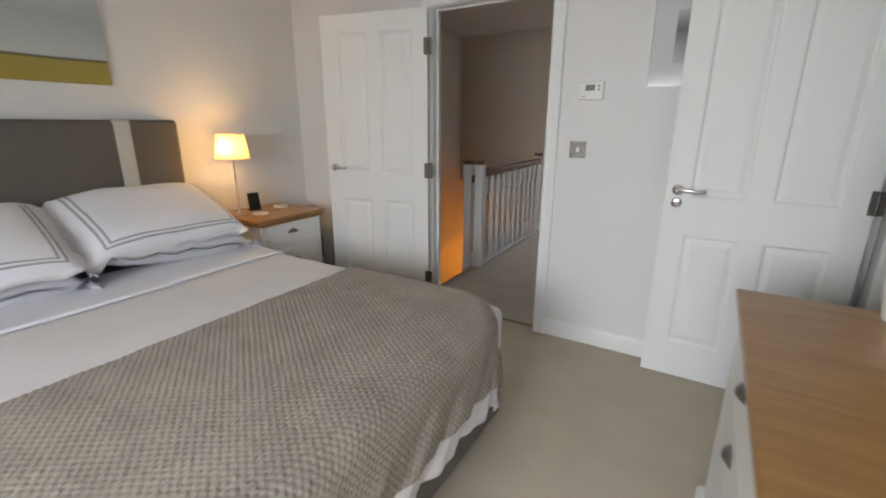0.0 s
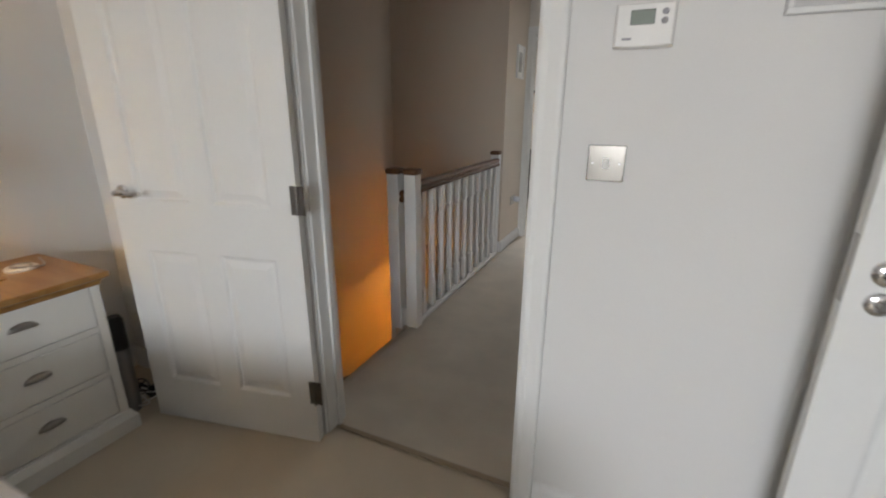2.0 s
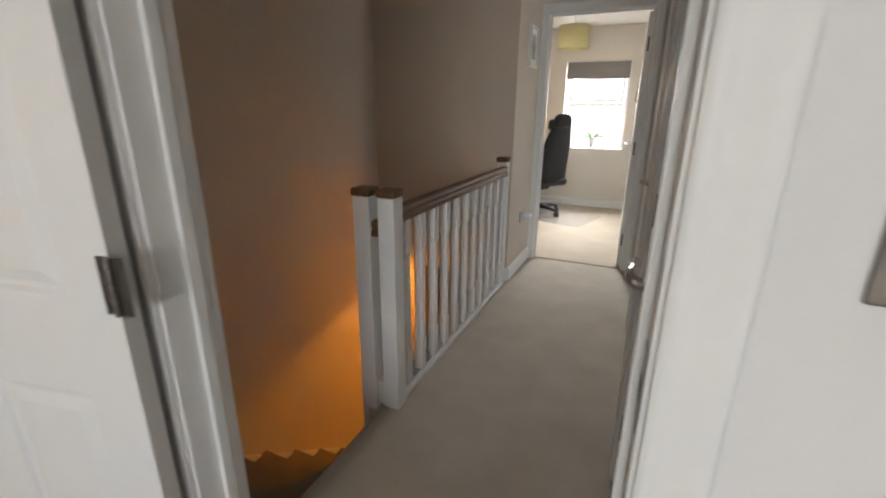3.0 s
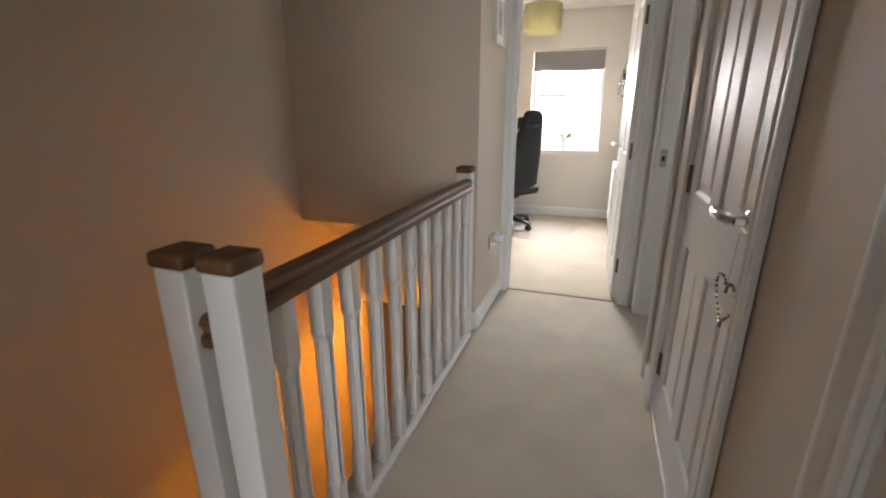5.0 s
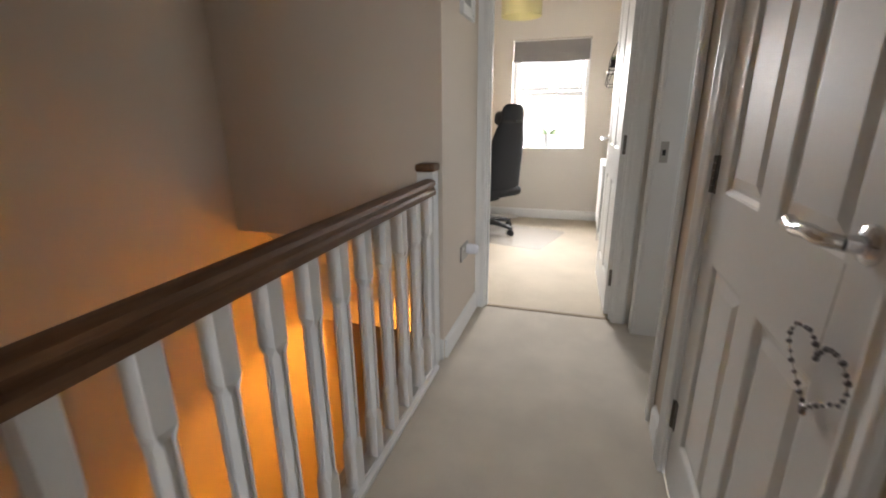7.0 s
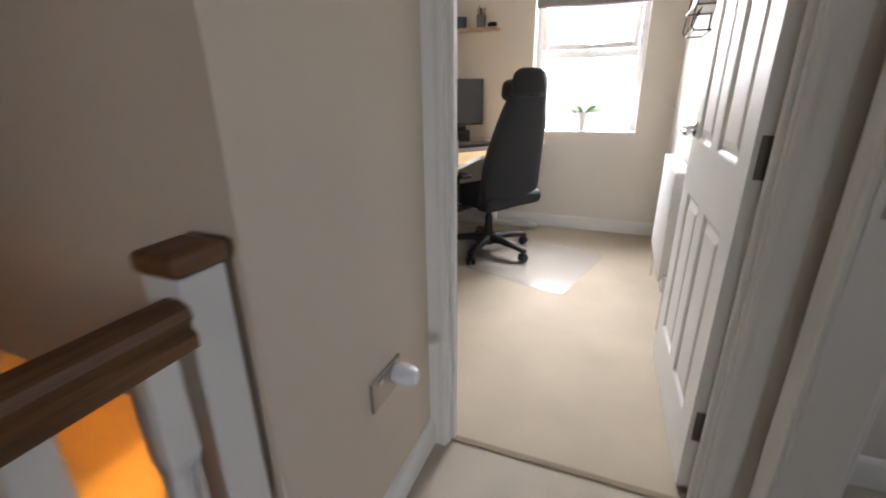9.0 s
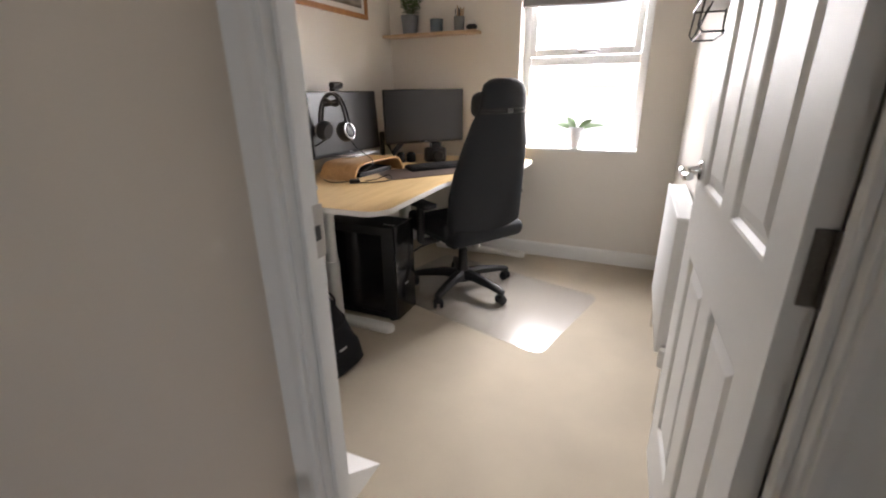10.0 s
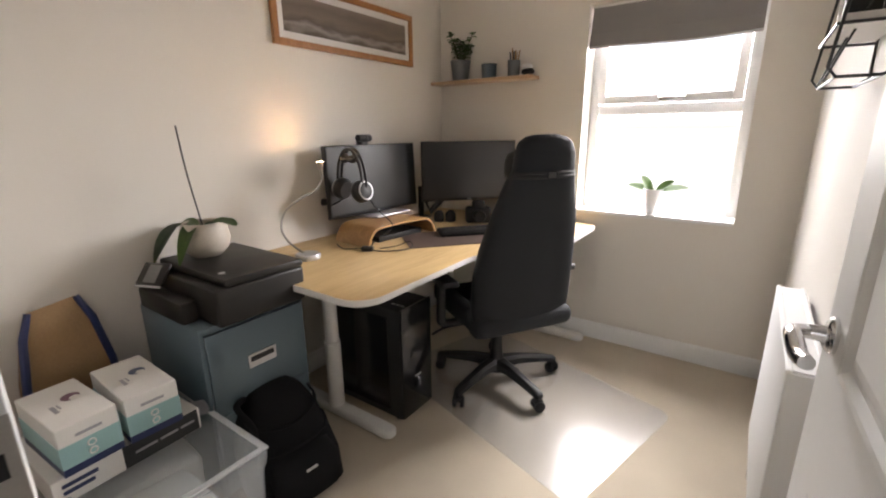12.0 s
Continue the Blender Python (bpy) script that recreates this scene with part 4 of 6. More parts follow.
# leads and a bottle-shaped stand-in on the floor between the chest and the door
cl = thing("cable_tangle", pose(-2.12, 3.8, 0.0), "tangle of white and dark leads on the carpet", "cables")
for k in range(6):
    bm = bmesh.new()
    rnd = random.Random(k + 3)
    p = [(rnd.uniform(-0.1, 0.16), rnd.uniform(-0.06, 0.08), rnd.uniform(0.006, 0.05)) for _ in range(7)]
    tube(bm, smooth_path(p), 0.0035, 6)
    part("lead", bm, WHITE_PLASTIC if k % 2 else BLACK_PLASTIC, cl)
# bottle shape stands in for a dark upright thing, much like a charger
bt = thing("dark_upright_standin", pose(-2.03, 3.74, 0.0), "bottle-shaped stand-in for a dark upright thing beside the bedside chest", "bottle")
bm = bmesh.new()
lathe(bm, [(0, 0), (0.03, 0), (0.032, 0.01), (0.032, 0.3), (0.024, 0.33), (0.028, 0.34), (0.028, 0.43), (0.022, 0.45), (0, 0.45)], 18)
part("body", bm, [material("standin_steel", (0.3, 0.3, 0.3), 0.35, 0.6)], bt, "", 40)
bm = bmesh.new()
lathe(bm, [(0.0335, 0.31), (0.0335, 0.44), (0.025, 0.46), (0, 0.46)], 18)
part("cap", bm, BLACK_PLASTIC, bt, "black cap", 40)
ad = thing("plug_adaptor", pose(-2.02, 3.86, 0.0, 0, 0, 20), "dark plug block lying on the carpet", "adaptor")
bm = bmesh.new()
box(bm, -0.045, -0.03, 0, 0.045, 0.03, 0.05, 0.008, 2)
part("body", bm, BLACK_PLASTIC, ad, "", 40)

# on the bedroom door wall
tm = thing("thermostat", pose(-0.109, B0, 1.48), "white wall thermostat with a small grey display", "thermostat")
bm = bmesh.new()
rows_q = []
for s, y in ((1.0, 0.0), (1.0, -0.02), (0.97, -0.026), (0.9, -0.029)):
    rows_q.append([(sx * 0.063 * s, y, sz * 0.043 * s + (0.0 if sz > 0 else -0.004)) for sx, sz in ((-1, -1), (-0.5, -1.06), (0.5, -1.06), (1, -1), (1, 1), (-1, 1))])
ring_sweep(bm, rows_q)
part("case", bm, WHITE_PLASTIC, tm, "", 30)
bm = bmesh.new()
box(bm, -0.03, -0.031, -0.002, 0.02, -0.0285, 0.028, 0.001)
part("display", bm, material("lcd_grey", (0.2, 0.23, 0.19), 0.2, vary=0.05, bump=0), tm, "grey-green display")
for z in (0.022, 0.004):
    bm = bmesh.new()
    lathe(bm, [(0, 0), (0.007, 0), (0.006, 0.003), (0, 0.003)], 12, (0.04, -0.0285, z), pose(0, 0, 0, 90, 0, 0))
    part("button", bm, STRIPE, tm, "grey round button")
bm = bmesh.new()
box(bm, -0.045, -0.0296, -0.033, -0.025, -0.0285, -0.028)
part("maker_mark", bm, STRIPE, tm)
sw = thing("light_switch", pose(-0.159, B0, 1.167), "brushed steel light switch plate with one rocker", "light switch")
bm = bmesh.new()
box(bm, -0.045, -0.006, -0.045, 0.045, 0, 0.045, 0.002, 2)
part("plate", bm, material("polished_steel", (0.24, 0.225, 0.205), 0.25, 1.0, vary=0.05, fine=200, bump=0.03), sw)
bm = bmesh.new()
box(bm, -0.008, -0.011, -0.012, 0.008, -0.005, 0.012, 0.002, 2)
part("rocker", bm, WHITE_PLASTIC, sw)
for x in (-0.032, 0.032):
    bm = bmesh.new()
    lathe(bm, [(0, 0), (0.004, 0), (0.003, 0.0015), (0, 0.0015)], 10, (x, -0.006, 0), pose(0, 0, 0, 90, 0, 0))
    part("screw", bm, CHROME, sw)
GLAZED = art_material("glazed_print", [(0, (0.55, 0.55, 0.55)), (0.4, (0.35, 0.36, 0.37)), (0.6, (0.16, 0.17, 0.18)), (1, (0.5, 0.5, 0.5))], 3, (1, 1, 1), 0.03, lift=0.5)
GLAZED_MOUNT = material("glazed_mount", (0.6, 0.6, 0.6), 0.03, vary=0.02, bump=0)
framed_picture("glazed_picture", pose(0.36, B0, 1.71), 0.42, 0.46, 0.012, 0.02, GLOSS, GLAZED_MOUNT, GLAZED, "white-framed glazed picture behind the open door", 0.1)

# plant on the chest of drawers
LEAF = material("green_leaf", (0.07, 0.13, 0.03), 0.4, vary=0.35, scale=12, fine=80, bump=0.2)
LEAF_PALE = material("variegated_leaf", (0.26, 0.3, 0.08), 0.4, vary=0.5, scale=18, fine=80, bump=0.2)


def leaf(bm, base, direction, up, length, width, droop=0.3, segs=7, fold=0.25):
    """A curved leaf blade with a midrib fold."""
    d, u = Vector(direction).normalized(), Vector(up).normalized()
    s = d.cross(u).normalized()
    rows_l = []
    for k in range(segs + 1):
        f = k / segs
        c = Vector(base) + d * length * f + u * (-droop * length * f * f)
        w = width * (math.sin(math.pi * min(1, f * 0.93 + 0.05)) ** 0.7) / 2
        rows_l.append([c - s * w + u * w * fold, c, c + s * w + u * w * fold])
    ring_sweep(bm, rows_l, closed=False, caps=False)
    return bm


pp = thing("potted_plant", pose(1.0, 2.93, 0.82), "long-leaved plant in a pale pot on the chest", "plant")
bm = bmesh.new()
lathe(bm, [(0, 0), (0.06, 0), (0.075, 0.12), (0.078, 0.125), (0.07, 0.125), (0.066, 0.11), (0, 0.11)], 24)
part("pot", bm, WHITE_PLASTIC, pp, "pale ceramic pot", 40)
for k in range(12):
    rnd = random.Random(k)
    a = k * 2.4
    bm = bmesh.new()
    leaf(bm, (0.02 * math.cos(a), 0.02 * math.sin(a), 0.11), (0.45 * math.cos(a), 0.45 * math.sin(a), 1), (-math.cos(a), -math.sin(a), 0.45), rnd.uniform(0.26, 0.42), 0.035, -0.35)
    bmesh.ops.solidify(bm, geom=bm.faces[:], thickness=0.0012)
    part("leaf", bm, LEAF_PALE, pp, "green and yellow blade", 60)
# window behind the viewer
def window_unit(name, x0, x1, z0, z1, y, split, label, flip=1):
    w = thing(name, pose(0, 0, 0), label, "window")
    w["kind"] = "structure"
    fw = 0.05
    def bar(nm, a, b, c, d, dep=0.06):
        bm = bmesh.new()
        box(bm, a, y - dep / 2, c, b, y + dep / 2, d, 0.006, 2)
        return part(nm, bm, UPVC, w, "", 40)
    bar("window_frame", x0, x0 + fw, z0, z1), bar("window_frame", x1 - fw, x1, z0, z1)
    bar("window_frame", x0 + fw, x1 - fw, z0, z0 + fw), bar("window_frame", x0 + fw, x1 - fw, z1 - fw, z1)
    bar("transom", x0 + fw, x1 - fw, split - 0.03, split + 0.03)
    # opening sash in the upper part
    s, i = 0.045, fw
    for a, b, c, d in ((x0 + i, x0 + i + s, split + 0.03, z1 - fw), (x1 - i - s, x1 - i, split + 0.03, z1 - fw), (x0 + i + s, x1 - i - s, split + 0.03, split + 0.03 + s), (x0 + i + s, x1 - i - s, z1 - fw - s, z1 - fw)):
        bm = bmesh.new()
        box(bm, a, y - flip * 0.05 - 0.022, c, b, y - flip * 0.05 + 0.022, d, 0.006, 2)
        part("sash_bar", bm, UPVC, w, "", 40)
    for a, b, c, d in ((x0 + fw, x1 - fw, z0 + fw, split - 0.03), (x0 + fw + 0.04, x1 - fw - 0.04, split + 0.07, z1 - fw - 0.04)):
        bm = bmesh.new()
        box(bm, a, y - 0.003, c, b, y + 0.003, d)
        p = part("pane", bm, GLASS, w)
        p.visible_shadow = False
    bm = bmesh.new()
    cx = (x0 + x1) / 2 + 0.03
    box(bm, cx - 0.06, y - flip * 0.095 - 0.008, split + 0.045, cx + 0.075, y - flip * 0.095 + 0.008, split + 0.062, 0.005, 2)
    box(bm, cx - 0.055, y - flip * 0.09, split + 0.04, cx - 0.02, y - flip * 0.072, split + 0.068, 0.004, 2)
    part("window_handle", bm, CHROME, w, "chrome window handle", 40)
    return w


window_unit("window_2", -0.7, 0.9, 0.85, 2.05, BS - 0.05, 1.6, "white plastic bedroom window", -1)

# ---- office: window, blind, radiator ----
window_unit("window_1", WX0, WX1, WZ0 + 0.012, WZ1, WY + 0.17, 1.385, "white plastic office window with an opening top light", 1)
bm = bmesh.new()
box(bm, WX0 + 0.001, WY - 0.001, WZ0 - 0.012, WX1 - 0.001, WY + 0.14, WZ0 + 0.0115, 0.006, 2)
structure("window_sill", bm, SATIN, "white painted window sill", "sill")
BLIND = material("grey_blind_fabric", (0.3, 0.285, 0.28), 0.9, vary=0.06, scale=5, fine=350, bump=0.4)
bl = thing("roman_blind", pose(0, 0, 0), "grey roman blind drawn up in folds", "blind")
for k, (za, zb, yo) in enumerate(((1.70, 1.78, 0.055), (1.715, 1.85, 0.04), (1.74, 1.925, 0.025))):
    bm = bmesh.new()
    rows_b = []
    for i in range(13):
        x = WX0 + 0.012 + (WX1 - WX0 - 0.024) * i / 12
        dz = 0.012 * (k == 0) * math.sin(i * 0.5 + 1) * 0.5
        rows_b.append([(x, WY + 0.06 - yo, zb), (x, WY + 0.05 - yo, (za + zb) / 2), (x, WY + 0.045 - yo, za + dz + 0.01), (x, WY + 0.055 - yo, za + dz), (x, WY + 0.065 - yo, za + dz + 0.01), (x, WY + 0.065 - yo, zb)])
    ring_sweep(bm, rows_b)
    part("fold", bm, BLIND, bl, "", 40)
bm = bmesh.new()
box(bm, WX0 + 0.012, WY + 0.034, 1.9, WX1 - 0.012, WY + 0.08, 1.928, 0.003)
part("headrail", bm, WHITE_PLASTIC, bl)

rad = thing("radiator", pose(0, 0, 0), "white panel radiator on the wall behind the door", "radiator")
RX0, RX1, RY0, RY1, RZ0, RZ1 = -0.515, -0.445, 8.48, 9.12, 0.24, 0.78
bm = bmesh.new()
box(bm, RX0, RY0, RZ0, RX0 + 0.014, RY1, RZ1 - 0.01, 0.005, 2)
part("front_panel", bm, RAD_PAINT, rad, "", 40)
bm = bmesh.new()
for k in range(38):
    y = RY0 + 0.02 + k * (RY1 - RY0 - 0.04) / 37
    box(bm, RX0 + 0.015, y - 0.001, RZ0 + 0.02, RX1, y + 0.001, RZ1 - 0.03)
part("convector_fins", bm, RAD_PAINT, rad)
bm = bmesh.new()
box(bm, RX0 - 0.001, RY0, RZ1 - 0.012, RX0 + 0.012, RY1, RZ1, 0.003)
box(bm, RX1 - 0.01, RY0, RZ1 - 0.012, RX1 + 0.003, RY1, RZ1, 0.003)
for k in range(30):
    y = RY0 + 0.02 + k * (RY1 - RY0 - 0.04) / 29
    box(bm, RX0 + 0.012, y - 0.0105, RZ1 - 0.006, RX1 - 0.01, y + 0.0105, RZ1 - 0.002)
part("top_grille", bm, RAD_PAINT, rad)
for ya in (RY0, RY1):
    bm = bmesh.new()
    box(bm, RX0 + 0.001, ya - 0.003, RZ0 + 0.01, RX1 + 0.003, ya + 0.003, RZ1 - 0.004, 0.002)
    part("end_cover", bm, RAD_PAINT, rad)
for ya, yb in ((RY0 - 0.05, RY0 - 0.002), (RY1 + 0.034, RY1 + 0.003)):
    bm = bmesh.new()
    tube(bm, [(RX0 + 0.03, ya, 0), (RX0 + 0.03, ya, 0.2)], 0.0075, 10)
    tube(bm, smooth_path([(RX0 + 0.03, ya, 0.2), (RX0 + 0.03, ya, 0.26), (RX0 + 0.03, yb, 0.27)], 4), 0.011, 10)
    part("pipe_tail", bm, CHROME, rad, "chrome pipe tail", 40)
bm = bmesh.new()
lathe(bm, [(0.013, 0.21), (0.019, 0.215), (0.02, 0.27), (0.017, 0.285), (0, 0.288)], 16, (RX0 + 0.03, RY0 - 0.05, 0))
part("valve_head", bm, WHITE_PLASTIC, rad, "white thermostatic valve", 40)
for y in (RY0 + 0.15, RY1 - 0.15):
    bm = bmesh.new()
    box(bm, RX1 - 0.004, y - 0.012, 0.3, OR - 0.0005, y + 0.012, 0.7)
    part("wall_bracket", bm, NICKEL, rad)

# wire shelf high on the right wall
WIRE = material("black_wire", (0.03, 0.03, 0.032), 0.4, 0.3, vary=0.1, bump=0.05)
rk = thing("wire_wall_shelf", pose(OR, 8.78, 1.375), "black wire wall basket with a small white shelf", "wall shelf")
bm = bmesh.new()
rw, rd, rh = 0.17, 0.115, 0.42
loop = lambda pts, r=0.0035: tube(bm, pts, r, 6)
for y in (-rw, rw):
    loop([(-0.004, y, 0.02), (-0.03, y, 0.0), (-rd + 0.015, y, 0.0), (-rd, y, 0.02), (-rd + 0.02, y, rh * 0.5), (-0.02, y, rh), (-0.004, y, rh), (-0.004, y, 0.02)])
    loop([(-rd + 0.01, y, 0.1), (-0.004, y, 0.1)])
for z, x in ((0.0, -0.03), (0.0, -rd + 0.015), (0.1, -rd + 0.003), (rh, -0.01), (0.22, -rd + 0.024)):
    loop([(x, -rw, z), (x, rw, z)])
for y in (-rw / 3, rw / 3):
    loop([(-rd + 0.005, y, 0.0), (-0.004, y, 0.3)], 0.0025)
part("wire_frame", bm, WIRE, rk)
bm = bmesh.new()
box(bm, -rd + 0.01, -rw + 0.006, 0.104, -0.006, rw - 0.006, 0.118, 0.002)
part("shelf_board", bm, WHITE_PLASTIC, rk, "white board")
pt = thing("small_potted_plant", pose(OR - 0.065, 8.76, 1.375 + 0.118), "tiny plant in a dark square pot on the wire shelf", "plant")
bm = bmesh.new()
box(bm, -0.03, -0.03, 0, 0.03, 0.03, 0.07, 0.006, 2)
part("pot", bm, BLACK_PLASTIC, pt, "dark pot", 40)
bm = bmesh.new()
for k in range(60):
    rnd = random.Random(k)
    a = rnd.uniform(0, 6.28)
    leaf(bm, (rnd.uniform(-0.02, 0.02), rnd.uniform(-0.02, 0.02), 0.068), (math.cos(a) * 0.6, math.sin(a) * 0.6, 1), (-math.cos(a), -math.sin(a), 0.6), rnd.uniform(0.02, 0.05), 0.008, 0.2, 3)
part("foliage", bm, LEAF, pt)
pt = thing("white_jar", pose(OR - 0.065, 8.86, 1.375 + 0.118), "small white jar on the wire shelf", "jar")
bm = bmesh.new()
lathe(bm, [(0, 0), (0.03, 0), (0.032, 0.01), (0.032, 0.08), (0.025, 0.09), (0, 0.09)], 16)
part("body", bm, WHITE_PLASTIC, pt, "", 40)

# ---- desk ----
BIRCH = wood_material("birch_veneer", (0.62, 0.44, 0.22), (0.5, 0.33, 0.15), 0.42, (30, 3, 30), 0.05)
WHITE_METAL = material("white_powder_coat", (0.74, 0.73, 0.70), 0.4, vary=0.02, fine=250, bump=0.08)
DZ = 0.733


def arc(cx, cy, r, a0, a1, n=8):
    return [(cx + r * math.cos(radians(a0 + (a1 - a0) * k / n)), cy + r * math.sin(radians(a0 + (a1 - a0) * k / n))) for k in range(n + 1)]


outline = [(-2.505, WY - 0.03), (-2.505, 8.31)] + arc(-1.745, 8.415, 0.105, -90, 0) + [(-1.64, 8.98)]
outline += [(-1.64 + 0.25 * (0.5 - 0.5 * math.cos(math.pi * k / 12)), 8.98 + 0.34 * k / 12) for k in range(1, 12)] + arc(-1.43, 9.38, 0.06, -60, 0, 5) + arc(-1.43, WY - 0.09, 0.06, 0, 90, 5)
desk = thing("desk", pose(0.030, 0, 0), "corner desk, pale birch top with white edge, white T legs", "desk")
bm = bmesh.new()
ring_sweep(bm, [[(x, y, z) for x, y in outline] for z in (DZ - 0.024, DZ - 0.0012)])
part("edge", bm, WHITE_METAL, desk, "white edge band", 30)
cxm, cym = -2.0, 9.2
bm = bmesh.new()
inner = [(cxm + (x - cxm) * 0.994, cym + (y - cym) * 0.995) for x, y in outline]
ring_sweep(bm, [[(x, y, z) for x, y in inner] for z in (DZ - 0.004, DZ)])
part("desktop", bm, BIRCH, desk, "pale birch veneer top")
for (fx0, fx1, y, px) in ((-2.44, -1.765, 8.575, -2.12), (-2.12, -1.385, 9.92, -1.78)):
    bm = bmesh.new()
    lathe(bm, [(0.036, 0.03), (0.036, 0.36), (0.03, 0.362), (0.03, DZ - 0.03), (0, DZ - 0.03)], 20, (px, y, 0))
    part("leg", bm, WHITE_METAL, desk, "", 40)
    bm = bmesh.new()
    prof = [(fx0 + 0.035, -0.035)] + [(p[0], p[1]) for p in arc(fx1 - 0.035, 0, 0.035, -90, 90, 8)] + [(p[0], p[1]) for p in arc(fx0 + 0.035, 0, 0.035, 90, 270, 8)][:-1]
    ring_sweep(bm, [[(fx0 + 0.33 + (x - fx0 - 0.33) * s, y + v * s2, z) for x, v in prof] for z, s, s2 in ((0.004, 0.99, 0.95), (0.008, 1, 1), (0.028, 1, 1), (0.038, 0.985, 0.8), (0.04, 0.97, 0.6))])
    part("foot", bm, WHITE_METAL, desk, "", 40)
bm = bmesh.new()
box(bm, -2.15, 8.59, DZ - 0.075, -2.09, 9.85, DZ - 0.026)
part("under_frame", bm, WHITE_METAL, desk)
bm = bmesh.new()
lathe(bm, [(0.036, 0.0), (0.036, 0.36), (0.03, 0.362), (0.03, DZ - 0.03), (0, DZ - 0.03)], 20, (-2.35, 9.85, 0))
part("leg", bm, WHITE_METAL, desk, "", 40)

# ---- on the desk ----
SCREEN = material("matt_black_screen", (0.012, 0.012, 0.014), 0.3, vary=0.03, scale=0.4, fine=200, bump=0, shine=0.6, wear=0.0)
SILVER = material("silver_plastic", (0.55, 0.55, 0.56), 0.35, 0.6, vary=0.03, bump=0.02)


def monitor(m, w, h, label, stand):
    """Screen faces -y; origin at the screen's lower middle."""
    mo = thing("monitor", m, label, "monitor", "monitors on the desk")
    bm = bmesh.new()
    box(bm, -w / 2, 0.0, 0, w / 2, 0.03, h, 0.004, 2)
    box(bm, -w / 4, 0.03, h * 0.25, w / 4, 0.055, h * 0.75, 0.01, 2)
    part("case", bm, BLACK_PLASTIC, mo, "", 40)
    bm = bmesh.new()
    box(bm, -w / 2 + 0.007, -0.0015, 0.018, w / 2 - 0.007, 0.002, h - 0.007)
    part("screen", bm, SCREEN, mo, "dark switched-off screen")
    bm = bmesh.new()
    box(bm, -0.012, -0.002, 0.006, 0.012, 0.001, 0.011)
    part("maker_mark", bm, SILVER, mo)
    return mo


m1 = monitor(pose(-2.345, 9.188, 0.8385, -3, 0, 87), 0.66, 0.37, "black monitor with a headset hung on it", 1)
bm = bmesh.new()
box(bm, -0.13, -0.13, -0.013, 0.13, 0.06, -0.003, 0.003, 2)
box(bm, -0.03, 0.035, -0.004, 0.03, 0.07, 0.1, 0.006, 2)
part("stand", bm, SILVER, m1, "silver stand", 40)
m2 = monitor(pose(-2.067, 9.716, 0.855, 0, 0, 47.9), 0.595, 0.36, "black monitor on an arm in the corner", 2)
to_m2 = m2.matrix_world.inverted()
bm = bmesh.new()
tube(bm, [(-2.36, 9.6, DZ + 0.001), (-2.36, 9.6, DZ + 0.2)], 0.018, 12)
box(bm, -2.41, 9.55, DZ + 0.0005, -2.31, 9.65, DZ + 0.012, 0.003)
bmesh.ops.transform(bm, matrix=to_m2, verts=bm.verts[:])
part("clamp_post", bm, BLACK_PLASTIC, m2, "", 40)
bm = bmesh.new()
tube(bm, [(-2.36, 9.6, DZ + 0.19), (-2.23, 9.52, DZ + 0.06), (-2.14, 9.83, DZ + 0.3)], 0.02, 10)
tube(bm, [(-2.14, 9.83, DZ + 0.3), (-2.1, 9.76, DZ + 0.3)], 0.03, 10)
bmesh.ops.transform(bm, matrix=to_m2, verts=bm.verts[:])
part("arm", bm, BLACK_PLASTIC, m2, "black jointed arm", 40)

rs = thing("monitor_riser", pose(-2.195, 9.09, DZ, 0, 0, 84), "bent plywood monitor riser", "monitor stand")
bm = bmesh.new()
prof = smooth_path([(-0.24, 0, 0.0), (-0.225, 0, 0.045), (-0.19, 0, 0.082), (-0.12, 0, 0.092), (0.12, 0, 0.092), (0.19, 0, 0.082), (0.225, 0, 0.045), (0.24, 0, 0.0)], 5)
o_in = [Vector((p.x * 0.965, 0, max(0.0, p.z - 0.009))) for p in prof]
ringp = [(p.x, p.z) for p in prof] + [(p.x, p.z) for p in reversed(o_in)]
ring_sweep(bm, [[(a, y, z) for a, z in ringp] for y in (-0.13, 0.13)])
part("arch", bm, wood_material("plywood", (0.5, 0.29, 0.12), (0.36, 0.19, 0.07), 0.4, (3, 30, 30)), rs, "", 50)
dk = thing("laptop_dock", pose(-2.210, 9.11, DZ, 0, 0, 84), "flat black box under the riser", "laptop")
bm = bmesh.new()
box(bm, -0.15, -0.1, 0, 0.16, 0.1, 0.028, 0.004, 2)
part("body", bm, BLACK_PLASTIC, dk)

wc = thing("webcam", pose(-2.365, 9.12, 1.2155, 0, 0, 86) @ Matrix.Scale(1.2, 4), "small black webcam clipped on the monitor", "webcam")
bm = bmesh.new()
tube(bm, [(-0.035, 0, 0.022), (0.035, 0, 0.022)], 0.016, 14)
part("body", bm, BLACK_PLASTIC, wc, "", 40)
bm = bmesh.new()
lathe(bm, [(0, 0), (0.01, 0), (0.01, 0.005), (0.006, 0.003), (0, 0.003)], 14, (0.012, -0.015, 0.022), pose(0, 0, 0, 90, 0, 0))
part("lens", bm, BLACK_PLASTIC, wc, "round lens")
bm = bmesh.new()
box(bm, -0.02, -0.005, -0.006, 0.02, 0.03, 0.01, 0.002)
part("clip", bm, BLACK_PLASTIC, wc)

